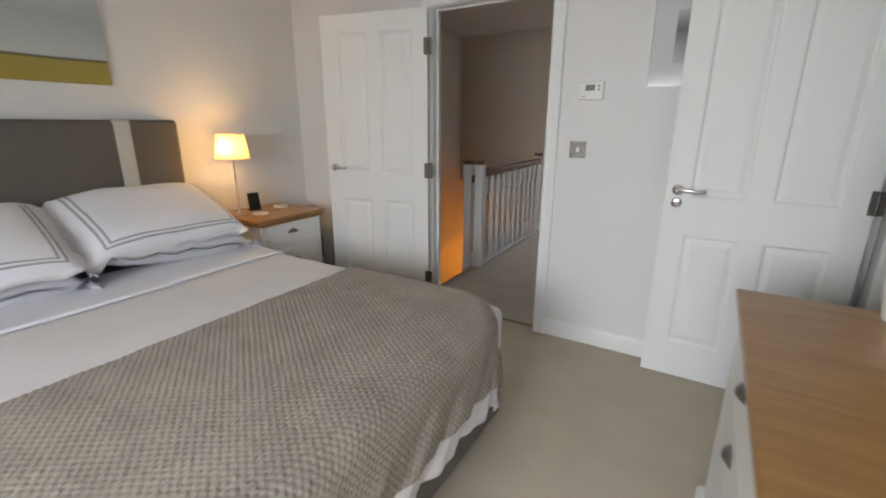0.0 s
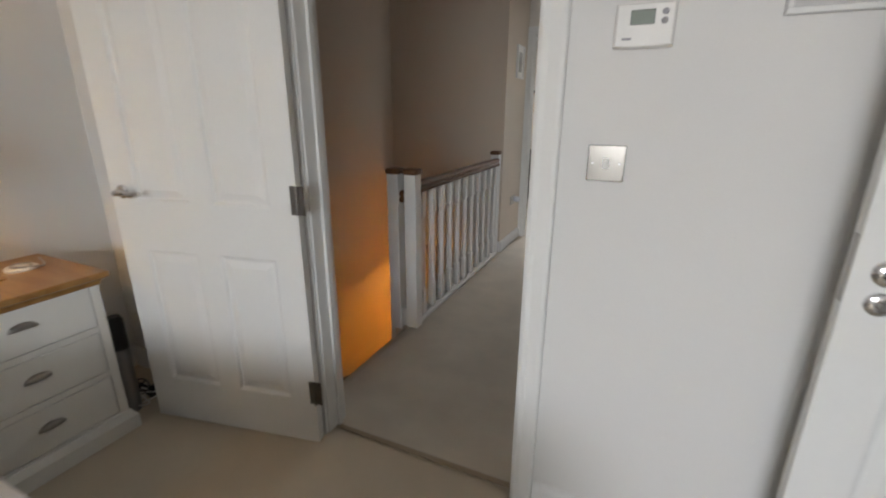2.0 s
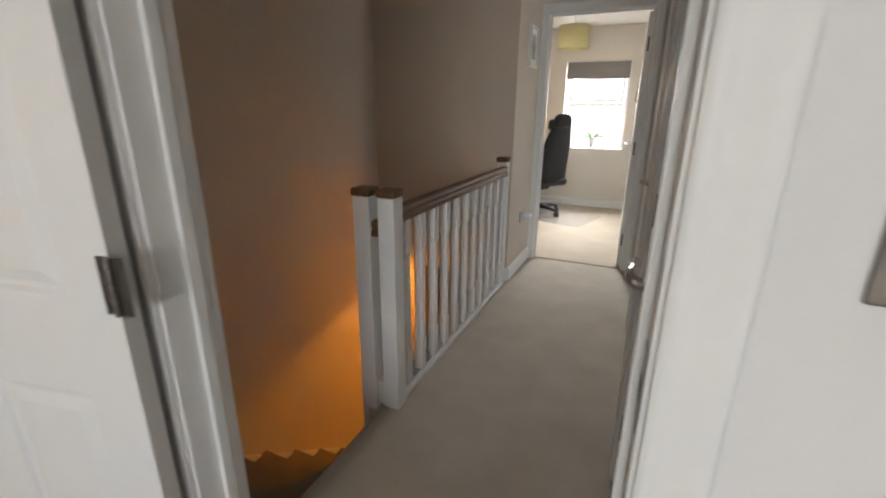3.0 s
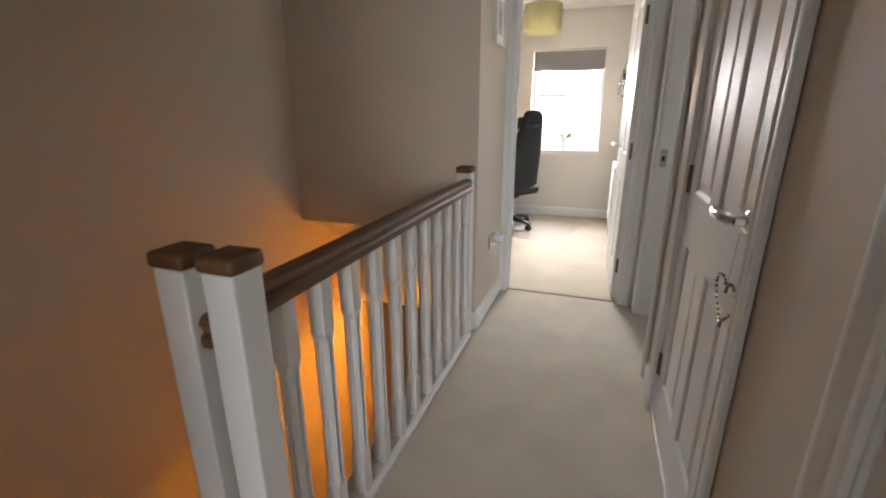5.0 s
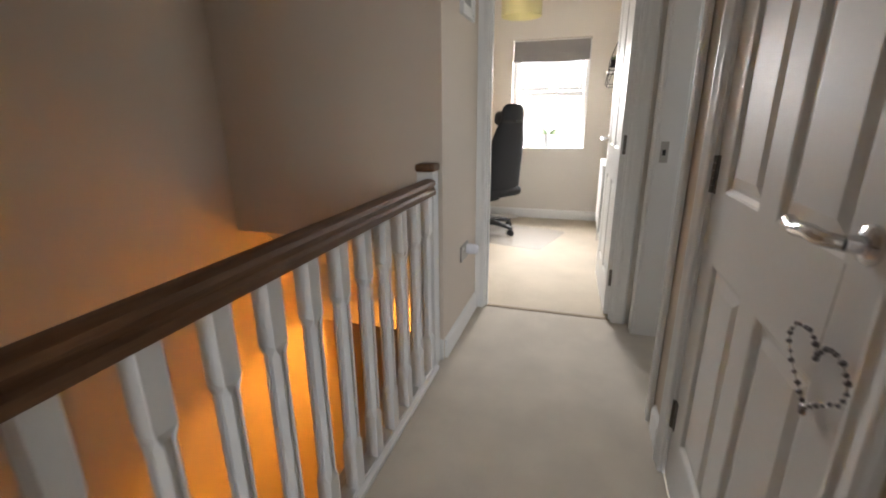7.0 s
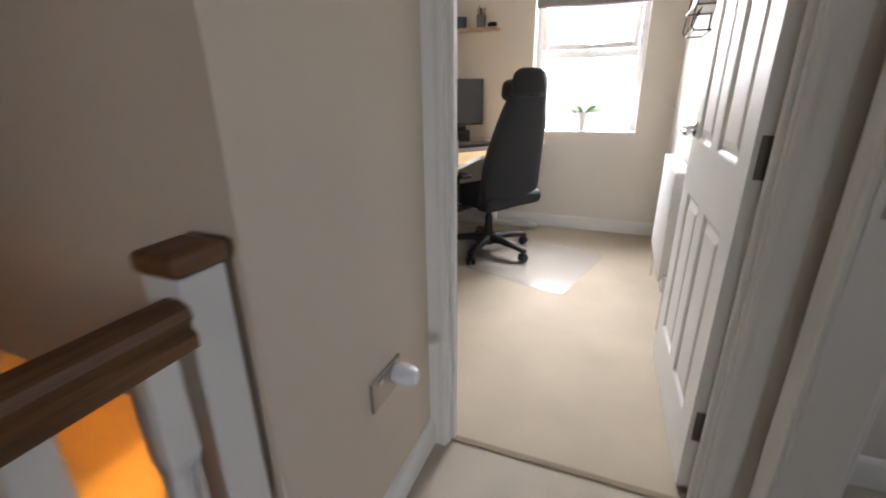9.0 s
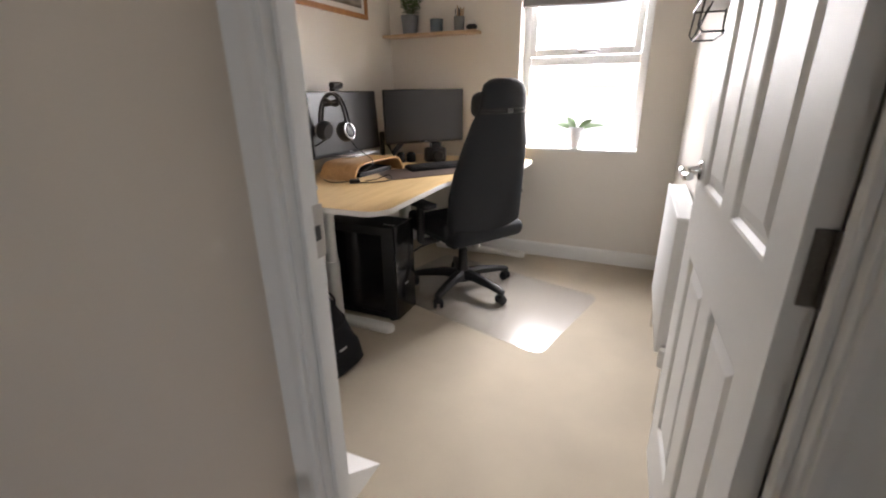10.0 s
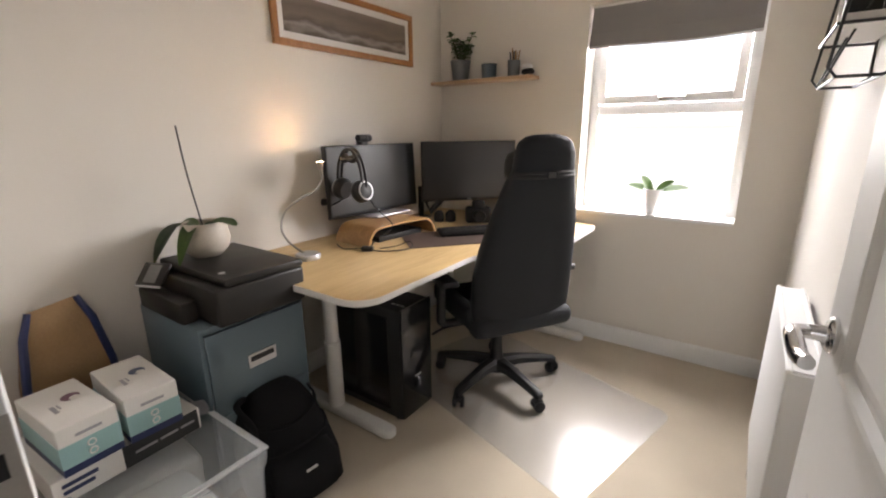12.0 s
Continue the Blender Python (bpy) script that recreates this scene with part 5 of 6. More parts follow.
hp = thing("headset", pose(-2.215, 8.935, 1.1, 0, 0, -10) @ Matrix.Scale(1.22, 4), "black over-ear headset with microphone hung on the monitor", "headset")
bm = bmesh.new()
for off in (0.0, 0.018):
    tube(bm, [(0.085 * math.sin(a), -0.035 - off, -0.05 + 0.13 * math.cos(a)) for a in [radians(-105 + 210 * k / 20) for k in range(21)]], 0.006, 8)
part("headband", bm, BLACK_PLASTIC, hp, "twin wire headband", 50)
for sx in (-1, 1):
    bm = bmesh.new()
    mt = pose(sx * 0.072, -0.045, -0.08, 0, sx * 78, 10)
    lathe(bm, [(0, -0.028), (0.034, -0.028), (0.044, -0.014), (0.044, 0.004), (0.04, 0.014), (0.03, 0.02), (0, 0.021)], 22, (0, 0, 0), None)
    bmesh.ops.transform(bm, matrix=mt, verts=bm.verts[:])
    cup = part("ear_cup", bm, BLACK_PLASTIC, hp, "", 40)
    bm = bmesh.new()
    tube(bm, [mt @ Vector((0.034 * math.cos(a), 0.034 * math.sin(a), 0.02)) for a in [2 * math.pi * k / 24 for k in range(25)]], 0.003, 6)
    part("ring", bm, SILVER, cup, "silver ring")
bm = bmesh.new()
for off in (-0.03, 0.03):
    tube(bm, smooth_path([(-0.05, -0.04, 0.055), (off, -0.055, 0.035), (0.05, -0.04, 0.055)]), 0.011, 8)
part("head_pad", bm, BLACK_PLASTIC, hp, "", 50)
bm = bmesh.new()
tube(bm, smooth_path([(-0.06, -0.05, -0.12), (-0.11, -0.07, -0.15), (-0.15, -0.08, -0.145)]), 0.004, 6)
lathe(bm, [(0, 0), (0.012, 0.002), (0.014, 0.015), (0.01, 0.028), (0, 0.03)], 12, (-0.165, -0.08, -0.158))
part("microphone", bm, BLACK_PLASTIC, hp, "", 50)
hc = thing("headset_cable", pose(0.030, 0, 0), "thin black headset cable looping over the riser onto the desk", "cable")
bm = bmesh.new()
tube(bm, smooth_path([(-2.24, 8.95, 1.0), (-2.18, 8.96, 0.91), (-2.07, 8.96, 0.83), (-2.09, 8.86, 0.78), (-2.08, 8.82, DZ + 0.006), (-1.98, 8.86, DZ + 0.006), (-1.95, 8.95, DZ + 0.006), (-2.0, 9.0, DZ + 0.02), (-2.03, 8.93, DZ + 0.006), (-2.06, 8.85, DZ + 0.008)]), 0.0028, 6)
tube(bm, smooth_path([(-2.1, 8.83, DZ + 0.01), (-2.2, 8.76, DZ + 0.006), (-2.3, 8.8, DZ + 0.006)]), 0.0028, 6)
part("lead", bm, BLACK_PLASTIC, hc)
bm = bmesh.new()
box(bm, -0.028, -0.018, 0, 0.028, 0.018, 0.022, 0.006, 2, pose(-2.10, 8.81, DZ, 0, 0, 30))
part("inline_control", bm, BLACK_PLASTIC, hc, "", 40)

gl = thing("gooseneck_lamp", pose(0, 0, 0), "slim gooseneck desk lamp with a lit head", "lamp")
bm = bmesh.new()
lathe(bm, [(0, 0), (0.052, 0), (0.055, 0.004), (0.055, 0.018), (0.05, 0.024), (0, 0.024)], 28, (-2.2, 8.57, DZ))
part("base", bm, SILVER, gl, "round brushed base", 40)
bm = bmesh.new()
tube(bm, smooth_path([(-2.23, 8.57, DZ + 0.02), (-2.30, 8.55, 0.80), (-2.33, 8.54, 0.86), (-2.34, 8.575, 0.93), (-2.34, 8.66, 0.975), (-2.34, 8.75, 1.005), (-2.335, 8.79, 1.05), (-2.335, 8.79, 1.1)]), 0.0048, 8)
part("neck", bm, NICKEL, gl, "flexible silver neck", 60)
bm = bmesh.new()
lathe(bm, [(0.006, -0.03), (0.009, -0.02), (0.013, 0.005), (0.019, 0.02), (0.017, 0.02), (0.01, 0.005), (0, 0.004)], 16, (-2.335, 8.79, 1.12))
part("head", bm, SILVER, gl, "", 40)
bm = bmesh.new()
lathe(bm, [(0, 0.006), (0.012, 0.008), (0.016, 0.016), (0.012, 0.02), (0, 0.021)], 14, (-2.335, 8.79, 1.12))
gb = part("bulb", bm, glow_material("small_warm_bulb", (1.0, 0.72, 0.42), 25.0), gl, "lit warm bulb", 60)
gb.visible_shadow = False

DM = material("brown_leather_mat", (0.075, 0.05, 0.04), 0.5, vary=0.15, scale=15, fine=200, bump=0.2)
dm = thing("desk_mat", pose(-1.830, 9.3, DZ, 0, 0, 50), "dark brown leather desk mat", "desk mat")
bm = bmesh.new()
box(bm, -0.33, -0.16, 0, 0.36, 0.16, 0.004, 0.0015)
part("sheet", bm, DM, dm)
kb = thing("keyboard", pose(-1.840, 9.40, DZ + 0.004, 0, 0, 50), "black keyboard on the desk mat", "keyboard")
bm = bmesh.new()
box(bm, -0.2, -0.065, 0.002, 0.22, 0.065, 0.02, 0.004, 2, pose(0, 0, 0, 4, 0, 0))
part("case", bm, BLACK_PLASTIC, kb, "", 40)
kbm = bpy.data.meshes.new("key")
bmk = bmesh.new()
box(bmk, -0.0085, -0.0085, 0, 0.0085, 0.0085, 0.007, 0.0015)
bmk.to_mesh(kbm), bmk.free()
kbm.materials.append(BLACK_PLASTIC)
for r in range(5):
    for c in range(20):
        k = new("key", kbm)
        k.parent, k.matrix_local = kb, pose(0, 0, 0, 4, 0, 0) @ pose(-0.183 + c * 0.0203, -0.046 + r * 0.0215, 0.02)
for px, py, s, nm, lab in ((-2.19, 9.56, 0.032, "earbuds_case", "pair of small dark round objects on the desk"), (-2.13, 9.6, 0.034, "earbuds_case", "pair of small dark round objects on the desk")):
    e = thing(nm, pose(px, py, DZ), lab, "gadget")
    bm = bmesh.new()
    lathe(bm, [(0, 0), (s * 0.9, 0), (s, 0.01), (s * 0.95, 0.05), (s * 0.5, 0.068), (0, 0.07)], 16)
    part("body", bm, BLACK_PLASTIC, e, "", 50)
pc2 = thing("black_camera", pose(-1.970, 9.66, DZ, 0, 0, 40), "chunky black camera standing on the desk", "camera")
bm = bmesh.new()
box(bm, -0.075, -0.035, 0, 0.075, 0.04, 0.1, 0.018, 3)
box(bm, -0.035, -0.03, 0.09, 0.04, 0.03, 0.135, 0.012, 2)
part("body", bm, BLACK_PLASTIC, pc2, "", 40)
bm = bmesh.new()
lathe(bm, [(0, 0), (0.036, 0), (0.036, 0.05), (0.032, 0.056), (0, 0.05)], 20, (0.0, -0.034, 0.05), pose(0, 0, 0, 90, 0, 0))
part("lens", bm, BLACK_PLASTIC, pc2, "", 40)

# ---- under and beside the desk ----
tw = thing("computer_tower", pose(-1.988, 8.775, 0), "glossy black computer tower on the carpet", "computer")
GLOSSY_BLACK = material("glossy_black", (0.01, 0.01, 0.011), 0.16, vary=0.1, bump=0.02)
bm = bmesh.new()
box(bm, -0.225, -0.105, 0.015, 0.22, 0.105, 0.545, 0.006, 2)
part("case", bm, BLACK_PLASTIC, tw, "", 40)
bm = bmesh.new()
box(bm, 0.2202, -0.103, 0.02, 0.232, 0.103, 0.55, 0.004, 2)
part("front_door", bm, GLOSSY_BLACK, tw, "glossy front door", 40)
bm = bmesh.new()
box(bm, -0.2, -0.1085, 0.05, 0.15, -0.1055, 0.5, 0.001)
part("side_window", bm, GLOSSY_BLACK, tw, "dark glass side")
bm = bmesh.new()
box(bm, 0.2325, -0.02, 0.2, 0.2335, 0.02, 0.206)
part("maker_mark", bm, SILVER, tw)
bm = bmesh.new()
for k in range(3):
    box(bm, 0.14 + 0.025 * k, -0.06, 0.5455, 0.155 + 0.025 * k, -0.05, 0.5485)
part("port", bm, SILVER, tw)
for x in (-0.18, 0.18):
    for y in (-0.08, 0.08):
        bm = bmesh.new()
        lathe(bm, [(0, 0), (0.014, 0), (0.016, 0.015), (0, 0.0152)], 10, (x, y, 0))
        part("foot", bm, BLACK_PLASTIC, tw)

CABM = material("blue_grey_steel", (0.105, 0.15, 0.175), 0.4, 0.15, vary=0.06, fine=250, bump=0.1)
cb = thing("filing_cabinet", pose(-2.225, 8.187, 0), "blue-grey steel filing cabinet of two drawers", "filing cabinet")
bm = bmesh.new()
box(bm, -0.225, -0.203, 0, 0.2, 0.203, 0.66, 0.006, 2)
part("body", bm, CABM, cb, "", 40)
for za, zb in ((0.03, 0.325), (0.335, 0.635)):
    bm = bmesh.new()
    box(bm, 0.2003, -0.19, za, 0.214, 0.19, zb, 0.004, 2)
    d = part("drawer", bm, CABM, cb, "", 40)
    bm = bmesh.new()
    z = za + 0.15
    box(bm, 0.2143, -0.055, z - 0.026, 0.218, 0.055, z - 0.004, 0.0015)
    box(bm, 0.2143, -0.055, z + 0.018, 0.221, 0.055, z + 0.026, 0.0015)
    box(bm, 0.2143, -0.055, z - 0.004, 0.218, -0.047, z + 0.018)
    box(bm, 0.2143, 0.047, z - 0.004, 0.218, 0.055, z + 0.018)
    handle = part("label_handle", bm, SILVER, d, "silver recessed handle")
    # black sheet inside the handle gives the recess its shade
    bm = bmesh.new()
    box(bm, 0.2142, -0.047, z - 0.004, 0.2152, 0.047, z + 0.018)
    part("slot", bm, BLACK_PLASTIC, handle, "black sheet for the shade in the slot")

PRT = material("black_printer_plastic", (0.016, 0.0145, 0.0135), 0.42, vary=0.12, scale=10, fine=220, bump=0.15, shine=0.3)
pr = thing("printer", pose(-2.19, 8.208, 0.66, 0, 0, 0), "black all-in-one printer on the filing cabinet", "printer")
bm = bmesh.new()
box(bm, -0.228, -0.18, 0.004, 0.228, 0.158, 0.134, 0.012, 3)
part("body", bm, PRT, pr, "", 40)
bm = bmesh.new()
box(bm, -0.228, -0.145, 0.1348, 0.228, 0.156, 0.163, 0.008, 2)
lid = part("scanner_lid", bm, PRT, pr, "flat scanner lid", 40)
bm = bmesh.new()
lathe(bm, [(0, 0), (0.012, 0), (0.011, 0.0012), (0, 0.0014)], 18, (0.15, -0.11, 0.1632))
part("maker_mark", bm, SILVER, lid)
bm = bmesh.new()
box(bm, -0.215, -0.235, 0.004, 0.1, -0.1805, 0.08, 0.008, 2)
part("paper_tray", bm, PRT, pr, "", 40)
bm = bmesh.new()
box(bm, -0.055, -0.045, -0.006, 0.055, 0.045, 0.006, 0.005, 2, pose(-0.135, -0.205, 0.132, 48, 0, 22))
pn = part("control_panel", bm, PRT, pr, "tilted control panel", 40)
bm = bmesh.new()
box(bm, -0.026, -0.033, 0.0062, 0.026, 0.036, 0.0068, 0.0, 1, pose(-0.135, -0.205, 0.132, 48, 0, 22))
part("touch_screen", bm, material("grey_touch_screen", (0.16, 0.16, 0.155), 0.2, vary=0.05, bump=0), pn, "grey screen")
bm = bmesh.new()
pm = pose(-0.135, -0.205, 0.132, 48, 0, 22)
tube(bm, [pm @ Vector((0.054 * sx, -0.046, 0.002)) for sx in (-1, 1)], 0.004, 6)
part("panel_rim", bm, SILVER, pn)

# orchid in a pale pot on the printer
oc = thing("orchid_pot", pose(-2.315, 8.195, 0.8235) @ Matrix.Scale(1.03, 4), "leafy orchid in a speckled cream pot with a support stick", "plant")
POT = material("cream_stoneware", (0.56, 0.5, 0.42), 0.55, vary=0.12, scale=14, fine=160, bump=0.3)
bm = bmesh.new()
lathe(bm, [(0, 0), (0.05, 0), (0.075, 0.025), (0.086, 0.06), (0.08, 0.1), (0.068, 0.125), (0.062, 0.122), (0.07, 0.09), (0, 0.085)], 30)
part("pot", bm, POT, oc, "speckled cream pot", 50)
for d, ln, w, dr in (((0.9, 0.2, 0.42), 0.16, 0.075, 0.35), ((-0.8, -0.6, 0.5), 0.2, 0.125, 1.15), ((0.35, -0.75, 0.55), 0.15, 0.06, 1.3), ((0.4, 0.9, 0.6), 0.12, 0.055, 0.6)):
    bm = bmesh.new()
    leaf(bm, (0.02 * d[0], 0.02 * d[1], 0.11), d, (0, 0, 1), ln, w, dr, 10)
    bmesh.ops.solidify(bm, geom=bm.faces[:], thickness=0.002)
    part("leaf", bm, LEAF, oc, "thick green leaf", 60)
bm = bmesh.new()
tube(bm, smooth_path([(0.0, 0.0, 0.09), (-0.02, -0.02, 0.3), (-0.022, -0.032, 0.465)]), 0.0032, 6)
part("support_stick", bm, material("dark_stick", (0.03, 0.025, 0.02), 0.6), oc, "thin dark stick")

# gaming chair
CH = material("charcoal_chair_fabric", (0.017, 0.0185, 0.022), 0.7, vary=0.15, scale=8, fine=350, bump=0.4, dist=0.001, shine=0.25)
CHB = material("black_chair_nylon", (0.016, 0.016, 0.017), 0.5, vary=0.1, fine=250, bump=0.15, shine=0.3)
cx, cy, face = -1.597, 9.235, 148.0
gc = thing("office_chair", pose(cx, cy, 0, 0, 0, face), "tall charcoal gaming chair turned to the desk", "chair")
# local +x is the way the chair faces
bm = bmesh.new()
rings = []
for f, wd, tk in ((0.0, 0.225, 0.05), (0.03, 0.245, 0.075), (0.12, 0.255, 0.09), (0.3, 0.252, 0.095), (0.45, 0.236, 0.09), (0.62, 0.205, 0.085), (0.75, 0.168, 0.08), (0.84, 0.14, 0.08), (0.92, 0.135, 0.078), (0.965, 0.12, 0.07), (0.99, 0.09, 0.05), (1.0, 0.05, 0.03)):
    z = 0.41 + 0.85 * f
    x = -0.235 - 0.105 * f + 0.02 * math.sin(f * 6)
    ring = []
    for k in range(28):
        a = 2 * math.pi * k / 28
        c, s = math.cos(a), math.sin(a)
        ex = 0.55
        px = math.copysign(abs(c) ** ex, c) * tk / 2
        py = math.copysign(abs(s) ** ex, s) * wd
        px += 0.03 * (abs(py) / max(wd, 0.01)) ** 2 * (1 if f < 0.8 else 0.4)
        ring.append((x + px, py, z))
    rings.append(ring)
ring_sweep(bm, rings)
back = part("backrest", bm, CH, gc, "tall charcoal backrest", 60)
bm = bmesh.new()
box(bm, -0.06, -0.115, -0.065, 0.06, 0.115, 0.065, 0.045, 4, pose(-0.245, 0, 1.13, 0, -8, 0))
part("head_pillow", bm, CHB, back, "black head pillow", 60)
bm = bmesh.new()
for z, q in ((1.1, 0.148), (1.115, 0.146)):
    tube(bm, [(-0.325 + 0.055 * math.cos(a) * -1 - 0.004, q * math.sin(a), z) for a in [radians(-88 + 176 * k / 16) for k in range(17)]], 0.006, 6)
part("pillow_strap", bm, CHB, back, "black strap", 60)
bm = bmesh.new()
box(bm, -0.39, -0.02, 1.095, -0.378, 0.02, 1.12, 0.002)
part("buckle", bm, GLOSSY_BLACK, back)
bm = bmesh.new()
box(bm, -0.28, -0.255, 0.385, 0.25, 0.255, 0.485, 0.045, 4)
for sy in (-1, 1):
    box(bm, -0.2, sy * 0.235 - 0.035, 0.42, 0.22, sy * 0.235 + 0.035, 0.52, 0.03, 3)
part("seat", bm, CH, gc, "charcoal bucket seat", 60)
for sy in (-1, 1):
    bm = bmesh.new()
    tube(bm, smooth_path([(-0.02, sy * 0.2, 0.38), (-0.02, sy * 0.31, 0.39), (-0.03, sy * 0.325, 0.45), (-0.03, sy * 0.32, 0.6)]), 0.022, 8)
    arm = part("arm_post", bm, CHB, gc, "", 50)
    bm = bmesh.new()
    box(bm, -0.14, sy * 0.32 - 0.045, 0.6, 0.13, sy * 0.32 + 0.045, 0.63, 0.014, 3)
    part("arm_pad", bm, CHB, arm, "", 50)
    bm = bmesh.new()
    box(bm, -0.24, sy * 0.215 - 0.02, 0.38, -0.15, sy * 0.215 + 0.03, 0.5, 0.015, 2)
    part("recline_bracket", bm, CHB, gc, "", 40)
bm = bmesh.new()
tube(bm, [(0.05, 0.1, 0.35), (0.02, 0.3, 0.34), (0.0, 0.36, 0.33)], 0.006, 6)
part("lever", bm, CHB, gc)
bm = bmesh.new()
box(bm, -0.12, -0.09, 0.33, 0.12, 0.09, 0.386, 0.01, 2)
part("mechanism", bm, CHB, gc)
bm = bmesh.new()
lathe(bm, [(0.045, 0.06), (0.045, 0.12), (0.033, 0.15), (0.028, 0.2), (0.028, 0.27), (0.02, 0.272), (0.02, 0.335), (0, 0.335)], 18)
part("gas_lift", bm, CHB, gc, "", 40)
for k in range(5):
    a = radians(-96 + 72 * k - face)
    ca, sa = math.cos(a), math.sin(a)
    mt = pose(0, 0, 0, 0, 0, math.degrees(a))
    bm = bmesh.new()
    rings = []
    for r, zc, w, h in ((0.03, 0.105, 0.038, 0.06), (0.12, 0.108, 0.03, 0.05), (0.24, 0.095, 0.025, 0.04), (0.325, 0.08, 0.022, 0.03), (0.335, 0.078, 0.015, 0.02)):
        rings.append([mt @ Vector((r, sx * w, zc + sz * h / 2)) for sx, sz in ((-1, -0.7), (-0.6, -1), (0.6, -1), (1, -0.7), (1, 0.5), (0.5, 1), (-0.5, 1), (-1, 0.5))])
    ring_sweep(bm, rings)
    leg = part("base_leg", bm, CHB, gc, "", 30)
    bm = bmesh.new()
    sp = pose(0, 0, 0, 90, 0, math.degrees(a) + 35 + 40 * k)
    for off in (-0.019, 0.019):
        rows_c = [(0.0, -0.01), (0.022, -0.01), (0.0275, -0.006), (0.0275, 0.006), (0.022, 0.01), (0.0, 0.01)]
        lathe(bm, rows_c, 18, Vector((0.318 * ca, 0.318 * sa, 0.0285)) + (sp.to_3x3() @ Vector((0, 0, off))), sp)
    part("castor_wheel", bm, CHB, leg, "", 40)
    bm = bmesh.new()
    tube(bm, [(0.318 * ca, 0.318 * sa, 0.03), (0.318 * ca, 0.318 * sa, 0.075)], 0.009, 8)
    box(bm, 0.318 * ca - 0.022, 0.318 * sa - 0.022, 0.032, 0.318 * ca + 0.022, 0.318 * sa + 0.022, 0.062, 0.012, 2)
    part("castor_fork", bm, CHB, leg, "", 40)

# clear chair mat
MATM = bpy.data.materials.new("clear_mat_plastic")
MATM.use_nodes = True
mb = MATM.node_tree.nodes["Principled BSDF"]
mb.inputs["Base Color"].default_value, mb.inputs["Roughness"].default_value, mb.inputs["IOR"].default_value = (0.8, 0.8, 0.82, 1), 0.09, 1.5
mbt, mbm = MATM.node_tree.nodes.new("ShaderNodeBsdfTransparent"), MATM.node_tree.nodes.new("ShaderNodeMixShader")
mbt.inputs[0].default_value, mbm.inputs[0].default_value = (0.985, 0.985, 0.985, 1), 0.13
mbg, mba = MATM.node_tree.nodes.new("ShaderNodeBsdfGlossy"), MATM.node_tree.nodes.new("ShaderNodeMixShader")
mbg.inputs["Roughness"].default_value = 0.2
mba.inputs[0].default_value = 0.10
MATM.node_tree.links.new(mbt.outputs[0], mbm.inputs[1]), MATM.node_tree.links.new(mb.outputs[0], mbm.inputs[2])
MATM.node_tree.links.new(mbm.outputs[0], mba.inputs[1]), MATM.node_tree.links.new(mbg.outputs[0], mba.inputs[2])
MATM.node_tree.links.new(mba.outputs[0], MATM.node_tree.nodes["Material Output"].inputs[0])
cm = thing("chair_mat", pose(0, 0, 0), "clear glossy plastic chair mat on the carpet", "chair mat")
bm = bmesh.new()
def rounded_quad(pts, r, n=6):
    out = []
    for i, p in enumerate(pts):
        a, b, c = Vector(pts[i - 1]), Vector(p), Vector(pts[(i + 1) % len(pts)])
        u, v = (a - b).normalized(), (c - b).normalized()
        for k in range(n + 1):
            t = k / n
            q0, q1 = b + u * r, b + v * r
            out.append(((1 - t) ** 2 * q0 + 2 * t * (1 - t) * b + t * t * q1).to_tuple())
    return out
quad = rounded_quad([(-0.98, 8.65), (-0.775, 9.412), (-1.925, 9.77), (-2.13, 9.01)], 0.07)
ring_sweep(bm, [[(x, y, z) for x, y in quad] for z in (0.001, 0.0035)])
part("sheet", bm, MATM, cm)

# storage tub with parcels, rucksack and paper bag
TUB = glass_material("frosted_clear_plastic", (0.94, 0.965, 0.98), 0.22, 0.2)
LID = glass_material("clear_lid_plastic", (0.95, 0.97, 0.98), 0.14, 0.1)
LATCH = material("grey_latch", (0.2, 0.2, 0.2), 0.4)
tb = thing("storage_tub", pose(-2.020, 7.783, 0), "lidded clear plastic storage tub filled with white bags", "storage box")
bm = bmesh.new()
def rr(hx, hy, r, z, n=4):
    return [(p[0], p[1], z) for q in (arc(hx - r, hy - r, r, 0, 90, n), arc(-hx + r, hy - r, r, 90, 180, n), arc(-hx + r, -hy + r, r, 180, 270, n), arc(hx - r, -hy + r, r, 270, 360, n)) for p in q]
ring_sweep(bm, [rr(0.283, 0.19, 0.02, 0.002), rr(0.297, 0.205, 0.022, 0.3), rr(0.305, 0.212, 0.024, 0.302), rr(0.307, 0.214, 0.024, 0.335), rr(0.3, 0.207, 0.022, 0.337), rr(0.296, 0.203, 0.022, 0.33), rr(0.293, 0.2, 0.02, 0.29), rr(0.279, 0.186, 0.018, 0.006)])
part("tub", bm, TUB, tb, "", 30)
for sx in (-1, 1):
    bm = bmesh.new()
    box(bm, sx * 0.318 - 0.012, -0.05, 0.25, sx * 0.318 + 0.012, 0.05, 0.3, 0.006, 2)
    part("clip_handle", bm, LATCH if sx > 0 else TUB, tb, "grey lid latch", 40)
bm = bmesh.new()
ring_sweep(bm, [rr(0.305, 0.212, 0.024, 0.3385), rr(0.309, 0.216, 0.026, 0.341), rr(0.306, 0.213, 0.026, 0.354), rr(0.288, 0.195, 0.02, 0.354), rr(0.284, 0.191, 0.018, 0.3445), rr(0.264, 0.171, 0.016, 0.3445)])
part("lid", bm, LID, tb, "clear raised lid", 30)
bm = bmesh.new()
